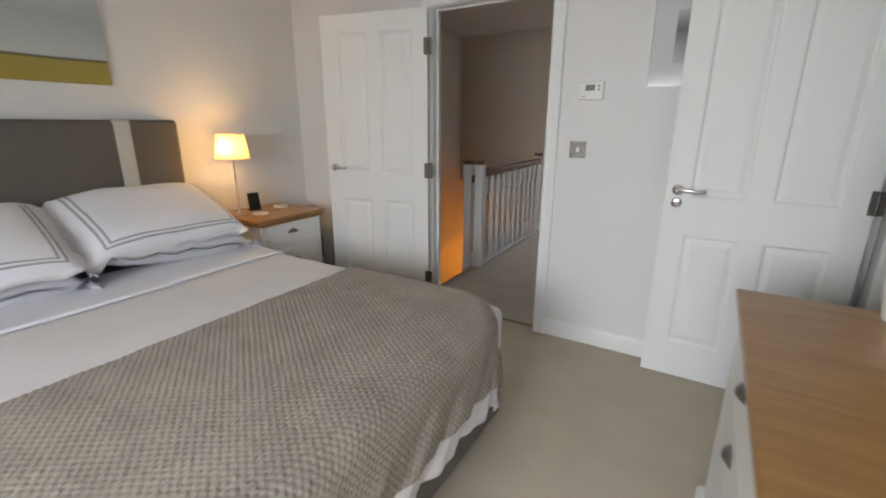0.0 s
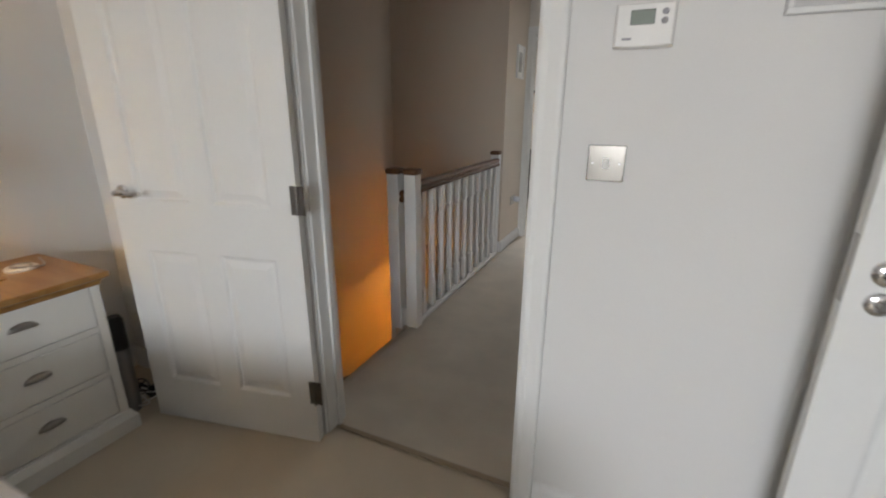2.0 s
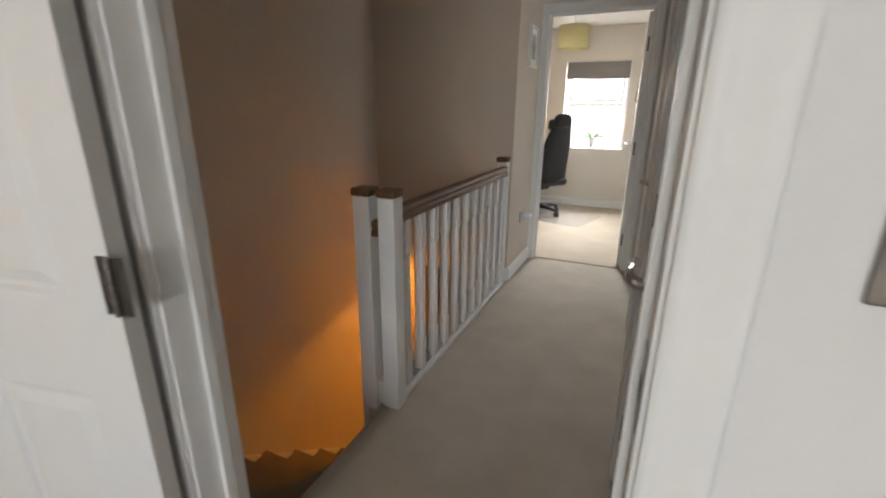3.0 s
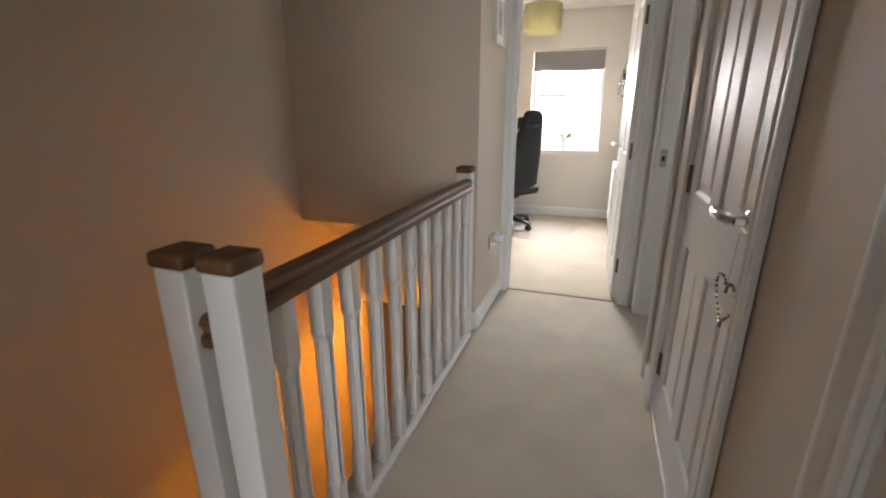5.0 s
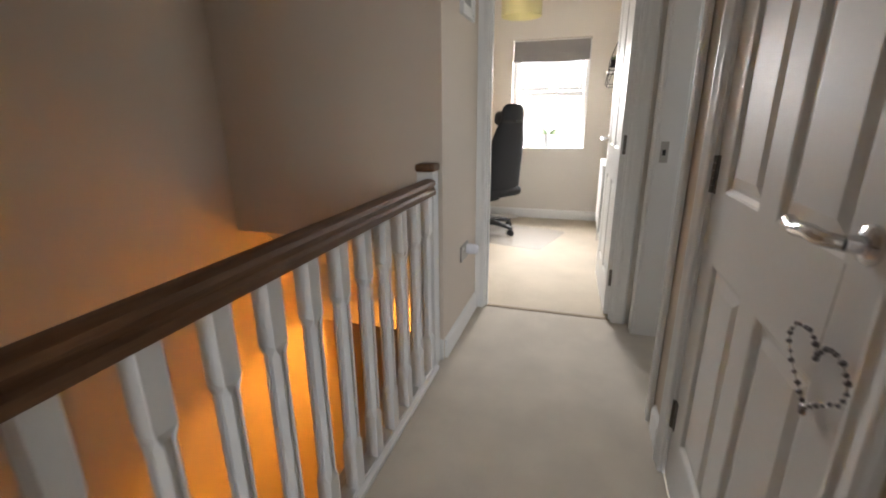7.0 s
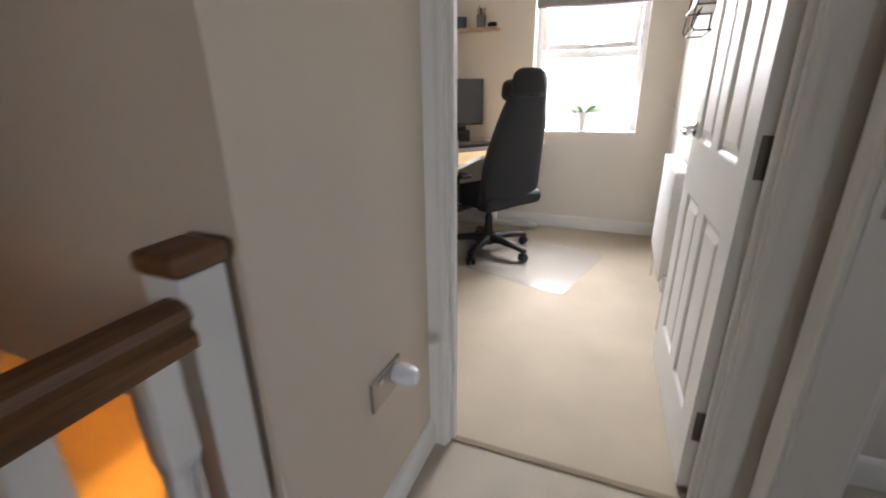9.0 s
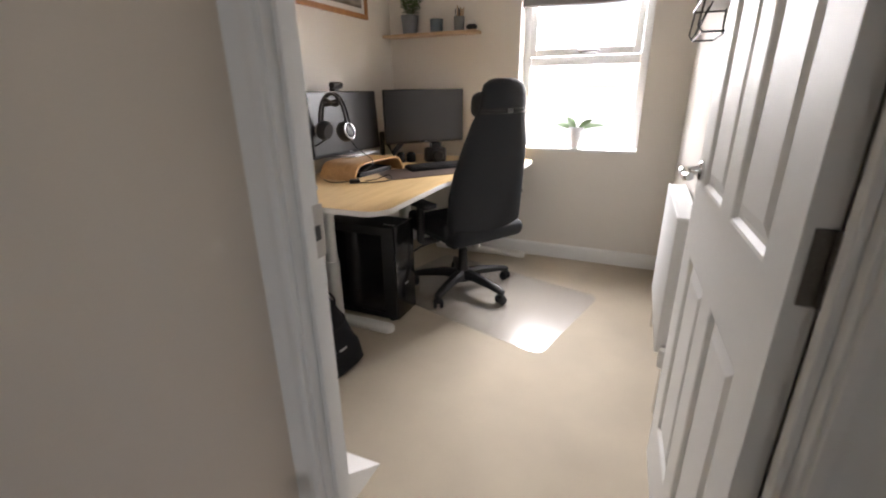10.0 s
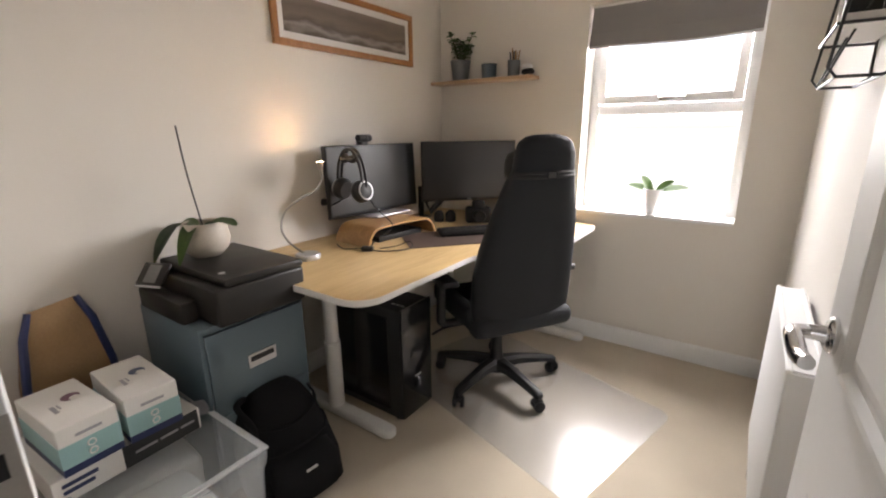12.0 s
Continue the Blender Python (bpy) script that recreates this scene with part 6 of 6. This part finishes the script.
for x0, y0, x1, y1 in ((-0.306, -0.214, 0.306, -0.194), (-0.306, 0.194, 0.306, 0.214), (-0.306, -0.194, -0.286, 0.194), (0.286, -0.194, 0.306, 0.194)):
    box(bm, x0, y0, 0.3545, x1, y1, 0.362, 0.003, 2)
part("lid_rim", bm, glass_material("milky_rim_plastic", (0.93, 0.95, 0.96), 0.25, 0.4), tb, "milky raised rim of the lid", 40)
WRAP = material("white_wrapping", (0.72, 0.71, 0.70), 0.45, vary=0.06, scale=10, fine=60, bump=0.5, dist=0.004)
PINK = material("pale_pink_card", (0.62, 0.47, 0.55), 0.5, vary=0.08)
for nm, x, y, z, sx, sy, sz, mt, lab in (("white_parcel", -1.86, 7.74, 0.008, 0.22, 0.24, 0.27, WRAP, "white wrapped parcel inside the tub"), ("white_parcel", -2.14, 7.79, 0.008, 0.26, 0.3, 0.24, WRAP, "white wrapped parcel inside the tub"), ("pink_carton", -1.765, 7.9, 0.008, 0.05, 0.08, 0.08, PINK, "pale pink carton inside the tub")):
    e = thing(nm, pose(x, y, z, 0, 0, random.uniform(-8, 8)), lab, "parcel")
    bm = bmesh.new()
    box(bm, -sx / 2, -sy / 2, 0, sx / 2, sy / 2, sz, 0.03 if "white" in nm else 0.003, 3)
    if "white" in nm:
        bmesh.ops.subdivide_edges(bm, edges=bm.edges[:], cuts=2, use_grid_fill=True)
        for v in bm.verts:
            v.co += Vector((noise.noise(v.co * 18), noise.noise(v.co * 18 + Vector((5, 0, 0))), noise.noise(v.co * 18 + Vector((0, 5, 0))) if v.co.z > 0.03 else 0)) * 0.012
    part("wrap", bm, mt, e, "", 60)

CARD_WHITE = material("white_card", (0.72, 0.70, 0.67), 0.5, vary=0.03, fine=150, bump=0.05)
CARD_TEAL = material("pale_teal_card", (0.3, 0.5, 0.5), 0.45, vary=0.04, fine=150, bump=0.05)
CARD_NAVY = material("navy_card", (0.02, 0.03, 0.1), 0.45, vary=0.06)
CARD_BLACK = material("black_card", (0.02, 0.02, 0.022), 0.45, vary=0.06)
fb = thing("flat_carton", pose(-2.120, 7.74, 0.3452, 0, 0, 3), "flat white and black carton lying across the tub", "carton")
bm = bmesh.new()
box(bm, -0.17, -0.19, 0, 0.135, 0.19, 0.075, 0.002)
part("box", bm, CARD_WHITE, fb)
bm = bmesh.new()
box(bm, 0.1352, -0.03, 0.003, 0.1365, 0.183, 0.073)
part("black_label", bm, CARD_BLACK, fb, "black printed side")
for k, (y0, y1) in enumerate(((-0.0, 0.06), (0.068, 0.12), (0.128, 0.17))):
    bm = bmesh.new()
    box(bm, 0.1367, y0, 0.035, 0.1372, y1, 0.043)
    part("print_bar", bm, STRIPE, fb)
for k, (y0, y1, z) in enumerate(((-0.17, -0.09, 0.045), (-0.17, -0.1, 0.025))):
    bm = bmesh.new()
    box(bm, 0.1353, y0, z, 0.1358, y1, z + 0.012)
    part("print_bar", bm, CARD_NAVY, fb)


def product_box(m, label, badge):
    b = thing("product_box", m, label, "carton", "parcels on the tub")
    w, d, h = 0.265, 0.138, 0.138
    bm = bmesh.new()
    box(bm, -w / 2, -d / 2, 0.0, w / 2, d / 2, h, 0.002)
    part("box", bm, CARD_WHITE, b)
    bm = bmesh.new()
    box(bm, -w / 2 - 0.0008, -d / 2 - 0.0008, 0.022, w / 2 + 0.0008, d / 2 + 0.0008, 0.085)
    part("teal_band", bm, CARD_TEAL, b, "pale teal printed band")
    bm = bmesh.new()
    box(bm, -w / 2 - 0.0009, -d / 2 - 0.0009, 0.0, w / 2 + 0.0009, d / 2 + 0.0009, 0.0215)
    part("navy_band", bm, CARD_NAVY, b, "navy base band")
    bm = bmesh.new()
    lathe(bm, [(0, 0), (0.022, 0), (0.022, 0.0008), (0, 0.0009)], 20, (-0.02, 0.02, h))
    part("badge", bm, badge, b, "round printed badge")
    bm = bmesh.new()
    lathe(bm, [(0, 0), (0.012, 0), (0.012, 0.0008), (0, 0.0009)], 16, (-0.005, 0.025, h + 0.001))
    part("badge", bm, CARD_WHITE, b)
    bm = bmesh.new()
    for bar in ((0.0, -0.035, h, 0.045, -0.025, h + 0.0008), (0.0, -0.02, h, 0.03, -0.016, h + 0.0008), (w / 2 + 0.0001, -0.03, 0.1, w / 2 + 0.0012, 0.03, 0.108)):
        bm = bmesh.new()
        box(bm, *bar)
        part("print_bar", bm, STRIPE, b)
    bm = bmesh.new()
    for z in (0.04, 0.065):
        bm = bmesh.new()
        tube(bm, [(w / 2 + 0.0015, 0.009 * math.cos(2 * math.pi * k / 14), z + 0.009 * math.sin(2 * math.pi * k / 14)) for k in range(15)], 0.002, 5)
        part("print_ring", bm, CARD_WHITE, b)
    return b


product_box(pose(-2.108, 7.648, 0.4205, 0, 0, 4), "white and teal product carton on the flat box", material("plum_print", (0.13, 0.05, 0.09), 0.5))
product_box(pose(-2.108, 7.813, 0.4205, 0, 0, -1), "white and teal product carton beside its twin", material("slate_print", (0.1, 0.13, 0.22), 0.5))

pb = thing("paper_bag", pose(-2.455, 7.735, 0.0, 0, 0, 0), "brown paper sack with navy edges against the wall", "paper bag")
KRAFT = material("kraft_paper", (0.32, 0.2, 0.1), 0.8, vary=0.12, scale=9, fine=140, bump=0.3)
bm = bmesh.new()
rings = []
for z, dx, hy in ((0.0, 0.06, 0.13), (0.2, 0.07, 0.135), (0.5, 0.05, 0.12), (0.66, 0.03, 0.095), (0.74, 0.015, 0.065)):
    rings.append([(0.02 - dx + 0.03, -hy, z), (0.02 + dx, -hy * 0.93, z), (0.025 + dx + 0.008, 0.01, z - 0.01), (0.02 + dx, hy * 0.93, z + 0.02), (0.02 - dx + 0.03, hy, z + 0.02)])
ring_sweep(bm, rings)
part("sack", bm, KRAFT, pb, "", 40)
bm = bmesh.new()
for sy in (-1, 1):
    tube(bm, [(0.025 + dx, sy * hy * 0.96, z + (0.02 if sy > 0 else 0)) for z, dx, hy in ((0.0, 0.062, 0.13), (0.2, 0.072, 0.135), (0.5, 0.052, 0.12), (0.66, 0.032, 0.095), (0.74, 0.018, 0.065))], [0.012, 0.012, 0.013, 0.013, 0.01], 6)
part("navy_edge", bm, CARD_NAVY, pb, "navy gusset edge", 60)

BAG = material("black_nylon", (0.006, 0.006, 0.007), 0.75, vary=0.2, scale=14, fine=300, bump=0.4, dist=0.0015, shine=0.15)
rb = thing("rucksack", pose(-1.895, 8.18, 0, 0, 0, -6), "black rucksack leaning on the filing cabinet", "rucksack")
LEAN = Matrix(((1, 0, -0.12, 0.0), (0, 0.95, 0, 0), (0, 0, 0.86, 0), (0, 0, 0, 1)))


def lean(bm):
    bmesh.ops.transform(bm, matrix=LEAN, verts=bm.verts[:])
    return bm


bm = bmesh.new()
rings = []
for z, x, hx, hy in ((0.0, 0.02, 0.10, 0.15), (0.03, 0.02, 0.125, 0.17), (0.12, 0.005, 0.13, 0.175), (0.22, -0.02, 0.115, 0.168), (0.32, -0.045, 0.095, 0.15), (0.39, -0.065, 0.07, 0.12), (0.425, -0.075, 0.04, 0.08), (0.435, -0.078, 0.01, 0.03)):
    rings.append([(x + math.copysign(abs(math.cos(a)) ** 0.5, math.cos(a)) * hx + 0.006 * noise.noise(Vector((z * 12, a, 1))), math.copysign(abs(math.sin(a)) ** 0.5, math.sin(a)) * hy, z) for a in [2 * math.pi * k / 28 for k in range(28)]])
ring_sweep(bm, rings)
bag = part("main_body", lean(bm), BAG, rb, "", 60)
bm = bmesh.new()
rings = []
for z, x, hx, hy in ((0.02, 0.12, 0.03, 0.12), (0.05, 0.13, 0.04, 0.135), (0.15, 0.115, 0.045, 0.135), (0.2, 0.085, 0.035, 0.12), (0.215, 0.07, 0.01, 0.09)):
    rings.append([(x + math.copysign(abs(math.cos(a)) ** 0.5, math.cos(a)) * hx, math.copysign(abs(math.sin(a)) ** 0.5, math.sin(a)) * hy, z) for a in [2 * math.pi * k / 20 for k in range(20)]])
ring_sweep(bm, rings)
part("front_pocket", lean(bm), BAG, rb, "", 60)
bm = bmesh.new()
tube(bm, smooth_path([(-0.09, -0.04, 0.42), (-0.09, -0.02, 0.47), (-0.09, 0.02, 0.47), (-0.09, 0.04, 0.42)]), 0.008, 8)
tube(bm, smooth_path([(-0.02, -0.14, 0.38), (0.05, -0.12, 0.34), (0.09, 0.0, 0.32), (0.05, 0.12, 0.34), (-0.02, 0.14, 0.38)]), 0.006, 6)
tube(bm, smooth_path([(0.02, -0.16, 0.26), (0.08, -0.13, 0.24), (0.115, 0.0, 0.235), (0.08, 0.13, 0.24), (0.02, 0.16, 0.26)]), 0.005, 6)
tube(bm, smooth_path([(-0.06, -0.1, 0.41), (0.02, -0.16, 0.44), (0.08, -0.14, 0.36), (0.09, -0.17, 0.2)]), 0.012, 6)
part("strap", lean(bm), BAG, rb, "", 60)
bm = bmesh.new()
box(bm, 0.158, -0.02, 0.155, 0.163, 0.025, 0.162)
part("maker_mark", lean(bm), SILVER, rb)
cy2 = thing("cardboard_tube", pose(-2.070, 7.965, 0.3705, 0, 90, 60), "end of a grey rolled tube behind the parcels", "tube")
bm = bmesh.new()
lathe(bm, [(0.0, -0.1), (0.025, -0.1), (0.025, 0.06), (0.02, 0.06), (0.02, 0.04), (0, 0.04)], 18)
part("roll", bm, material("grey_roll", (0.25, 0.25, 0.26), 0.6, vary=0.1), cy2, "", 40)

# picture and shelf
FRAME_OAK = wood_material("orange_oak_frame", (0.42, 0.19, 0.06), (0.3, 0.12, 0.035), 0.4, (30, 30, 4))
HILLS = art_material("misty_hills_print", [(0, (0.1, 0.075, 0.055)), (0.2, (0.3, 0.27, 0.24)), (0.34, (0.12, 0.09, 0.07)), (0.5, (0.2, 0.155, 0.12)), (0.75, (0.16, 0.125, 0.1)), (1, (0.22, 0.175, 0.14))], 9, (0.6, 1, 1.6), 0.35, 7, lift=0.75)
framed_picture("panorama_picture", pose(OL, 9.187, 1.803, 0, 0, 90), 0.985, 0.285, 0.03, 0.022, FRAME_OAK, CARD_WHITE, HILLS, "wide oak-framed print of misty hills", 0.032)
SHELFM = wood_material("pale_pine", (0.55, 0.38, 0.24), (0.44, 0.28, 0.16), 0.45, (3, 30, 30))
fs = thing("floating_shelf", pose(0, 0, 0), "pale wooden floating shelf in the corner", "shelf")
bm = bmesh.new()
box(bm, -2.4795, WY - 0.125, 1.568, -1.76, WY - 0.0005, 1.588, 0.002)
part("board", bm, SHELFM, fs)
SLATE_POT = material("slate_pot", (0.13, 0.14, 0.15), 0.6, vary=0.15, scale=20, bump=0.2)
p1 = thing("jade_plant", pose(-2.28, WY - 0.065, 1.588) @ Matrix.Scale(1.2, 4), "small jade plant in a slate grey pot on the shelf", "plant")
bm = bmesh.new()
lathe(bm, [(0, 0), (0.042, 0), (0.052, 0.09), (0.054, 0.1), (0.047, 0.1), (0.044, 0.085), (0, 0.08)], 24)
part("pot", bm, SLATE_POT, p1, "slate grey pot", 40)
bs = bmesh.new()
lv = bmesh.new()
for k in range(9):
    rnd = random.Random(40 + k)
    a = k * 2.4
    tip = Vector((0.085 * math.cos(a) * rnd.uniform(0.5, 1.1), 0.055 * math.sin(a) * rnd.uniform(0.4, 1), rnd.uniform(0.16, 0.25)))
    path = smooth_path([(0.008 * math.cos(a), 0.008 * math.sin(a), 0.08), tuple(tip * 0.5 + Vector((0, 0, 0.04))), tuple(tip)], 4)
    tube(bs, path, [0.0035 - 0.002 * i / len(path) for i in range(len(path))], 5)
    for i, q in enumerate(path[3:]):
        for s in range(3):
            b = rnd.uniform(0, 6.28)
            leaf(lv, q, (math.cos(b), math.sin(b), rnd.uniform(0.1, 0.9)), (0, 0, 1), rnd.uniform(0.026, 0.04), 0.023, 0.3, 4)
part("stems", bs, material("brown_stem", (0.1, 0.07, 0.04), 0.7), p1, "thin brown stems", 60)
part("foliage", lv, LEAF, p1, "small fleshy leaves")
for nm, x, r, h, mt, lab in (("shelf_pot", -2.07, 0.048, 0.085, material("blue_grey_glass", (0.09, 0.12, 0.14), 0.15, vary=0.2, bump=0.1), "short dark blue-grey glass pot on the shelf"), ("pen_pot", -1.9, 0.038, 0.09, material("smoked_glass", (0.2, 0.21, 0.21), 0.12, vary=0.2, bump=0.1), "glass pot of pens on the shelf")):
    e = thing(nm, pose(x, WY - 0.065, 1.588), lab, "pot")
    bm = bmesh.new()
    lathe(bm, [(0, 0), (r * 0.92, 0), (r, h), (r * 0.93, h), (r * 0.86, 0.006), (0, 0.006)], 24)
    part("pot", bm, mt, e, "", 40)
    if nm == "pen_pot":
        for k in range(7):
            rnd = random.Random(k + 70)
            bm = bmesh.new()
            a = rnd.uniform(0, 6.28)
            tube(bm, [(0.012 * math.cos(a), 0.012 * math.sin(a), 0.008), (0.034 * math.cos(a), 0.03 * math.sin(a), rnd.uniform(0.12, 0.165))], 0.004, 6)
            part("pen", bm, BLACK_PLASTIC if k % 2 else OAK_TOP, e)
    else:
        bm = bmesh.new()
        lathe(bm, [(0, 0.03), (0.035, 0.03), (0.036, 0.06), (0.02, 0.07), (0, 0.07)], 14)
        part("filling", bm, BLACK_PLASTIC, e)
mo = thing("computer_mouse", pose(-1.81, WY - 0.06, 1.588), "black and white mouse-shaped ornament on the shelf", "ornament")
bm = bmesh.new()
bmesh.ops.create_uvsphere(bm, u_segments=16, v_segments=10, radius=0.034, matrix=Matrix.Translation((0, 0, 0.022)) @ Matrix.Diagonal((1.2, 0.9, 0.65, 1)))
part("dark_shell", bm, BLACK_PLASTIC, mo, "", 60)
bm = bmesh.new()
bmesh.ops.create_uvsphere(bm, u_segments=16, v_segments=10, radius=0.03, matrix=Matrix.Translation((-0.005, 0, 0.05)) @ Matrix.Diagonal((1.1, 0.9, 0.6, 1)))
part("pale_shell", bm, WHITE_PLASTIC, mo, "pale top", 60)

# pendant
pd = thing("pendant_light", pose(-1.25, 8.9, H), "yellow drum pendant shade hanging from the ceiling", "pendant")
PEND = material("yellow_drum_fabric", (0.74, 0.68, 0.42), 0.8, vary=0.05, fine=300, bump=0.2)
bm = bmesh.new()
rings = [[(0.165 * math.cos(2 * math.pi * k / 40), 0.165 * math.sin(2 * math.pi * k / 40), z) for k in range(40)] for z in (-0.4, -0.17)]
ring_sweep(bm, rings, caps=False)
bmesh.ops.solidify(bm, geom=bm.faces[:], thickness=0.002)
part("shade", bm, PEND, pd, "pale yellow drum shade", 30)
bm = bmesh.new()
tube(bm, [(0, 0, 0), (0, 0, -0.25)], 0.004, 6)
lathe(bm, [(0, 0), (0.045, 0), (0.04, -0.02), (0.008, -0.03), (0, -0.03)], 16)
for a in (0, 2.09, 4.19):
    tube(bm, [(0, 0, -0.2), (0.164 * math.cos(a), 0.164 * math.sin(a), -0.18)], 0.002, 5)
part("flex", bm, WHITE_PLASTIC, pd, "white flex and rose")

# orchid on the sill
so = thing("sill_orchid", pose(-1.075, WY + 0.06, WZ0 + 0.0115) @ Matrix.Scale(1.08, 4), "small orchid in a tapered white pot on the sill", "plant")
bm = bmesh.new()
lathe(bm, [(0, 0), (0.026, 0), (0.03, 0.01), (0.048, 0.125), (0.05, 0.13), (0.044, 0.13), (0.04, 0.11), (0, 0.105)], 24)
part("pot", bm, material("white_ceramic", (0.75, 0.75, 0.76), 0.2, vary=0.02, bump=0), so, "white ceramic pot", 40)
for d, ln, dr in (((1, -0.1, 0.42), 0.17, 0.55), ((-1, 0.0, 0.5), 0.14, 0.6), ((0.7, -0.3, 0.7), 0.13, 0.5), ((-0.6, 0.3, 0.9), 0.12, 0.4)):
    bm = bmesh.new()
    leaf(bm, (0.012 * d[0], 0.012 * d[1], 0.115), d, (0, -0.7, 0.7), ln, 0.045, dr * 0.6, 9)
    bmesh.ops.solidify(bm, geom=bm.faces[:], thickness=0.002)
    part("leaf", bm, LEAF, so, "strap-like green leaf", 60)
bm = bmesh.new()
tube(bm, smooth_path([(0, 0, 0.1), (0.005, 0, 0.18), (0.02, -0.01, 0.24)]), 0.002, 5)
part("stem", bm, LEAF, so)

# ---- outside the window ----
# pale colour puts the outdoor glare into the ground, so it burns out white
PALE_GROUND = material("whitened_ground", (0.6, 0.58, 0.54), 0.9, vary=0.35, scale=0.6, fine=30, bump=0.5, dist=0.02)
bm = bmesh.new()
box(bm, -3000, -3000, -2.95, 3000, 3000, -2.8)
structure("ground", bm, PALE_GROUND, "ground outside the house, whitened to wash out in the glare", "ground")
FENCE = material("weathered_fence", (0.45, 0.4, 0.33), 0.85, vary=0.15, scale=3, fine=60, bump=0.4)
fc = thing("garden_fence", pose(0, 19.5, -2.8), "pale timber garden fence beyond the window", "fence")
for k in range(60):
    bm = bmesh.new()
    box(bm, -9 + k * 0.3, 0, 0, -8.72 + k * 0.3, 0.03, 1.75 + 0.02 * math.sin(k * 3.3), 0.004)
    part("board", bm, FENCE, fc)
sr = thing("garden_shrub", pose(-1.9, 15.5, -2.8), "leafy green shrub in the garden", "shrub")
bm = bmesh.new()
for k in range(7):
    a = k * 0.9
    tube(bm, [(0, 0, 0), (0.25 * math.cos(a), 0.25 * math.sin(a), 1.0), (0.7 * math.cos(a), 0.7 * math.sin(a), 2.1)], [0.05, 0.03, 0.01], 6)
part("limbs", bm, material("bark", (0.09, 0.065, 0.045), 0.9), sr)
bm = bmesh.new()
rnd = random.Random(9)
for k in range(1600):
    a, b = rnd.uniform(0, 6.28), rnd.uniform(0, 1)
    r = 0.95 * (0.55 + 0.45 * rnd.random()) * (0.75 + 0.3 * math.sin(3 * a + 5 * b))
    c = Vector((r * math.cos(a) * math.sin(math.pi * b), r * math.sin(a) * math.sin(math.pi * b), 1.7 + 1.05 * math.cos(math.pi * b)))
    q = rnd.uniform(0, 6.28)
    leaf(bm, c, (math.cos(q), math.sin(q), rnd.uniform(-0.6, 0.6)), (0, 0, 1), rnd.uniform(0.07, 0.13), 0.05, 0.3, 2)
part("crown", bm, LEAF, sr)
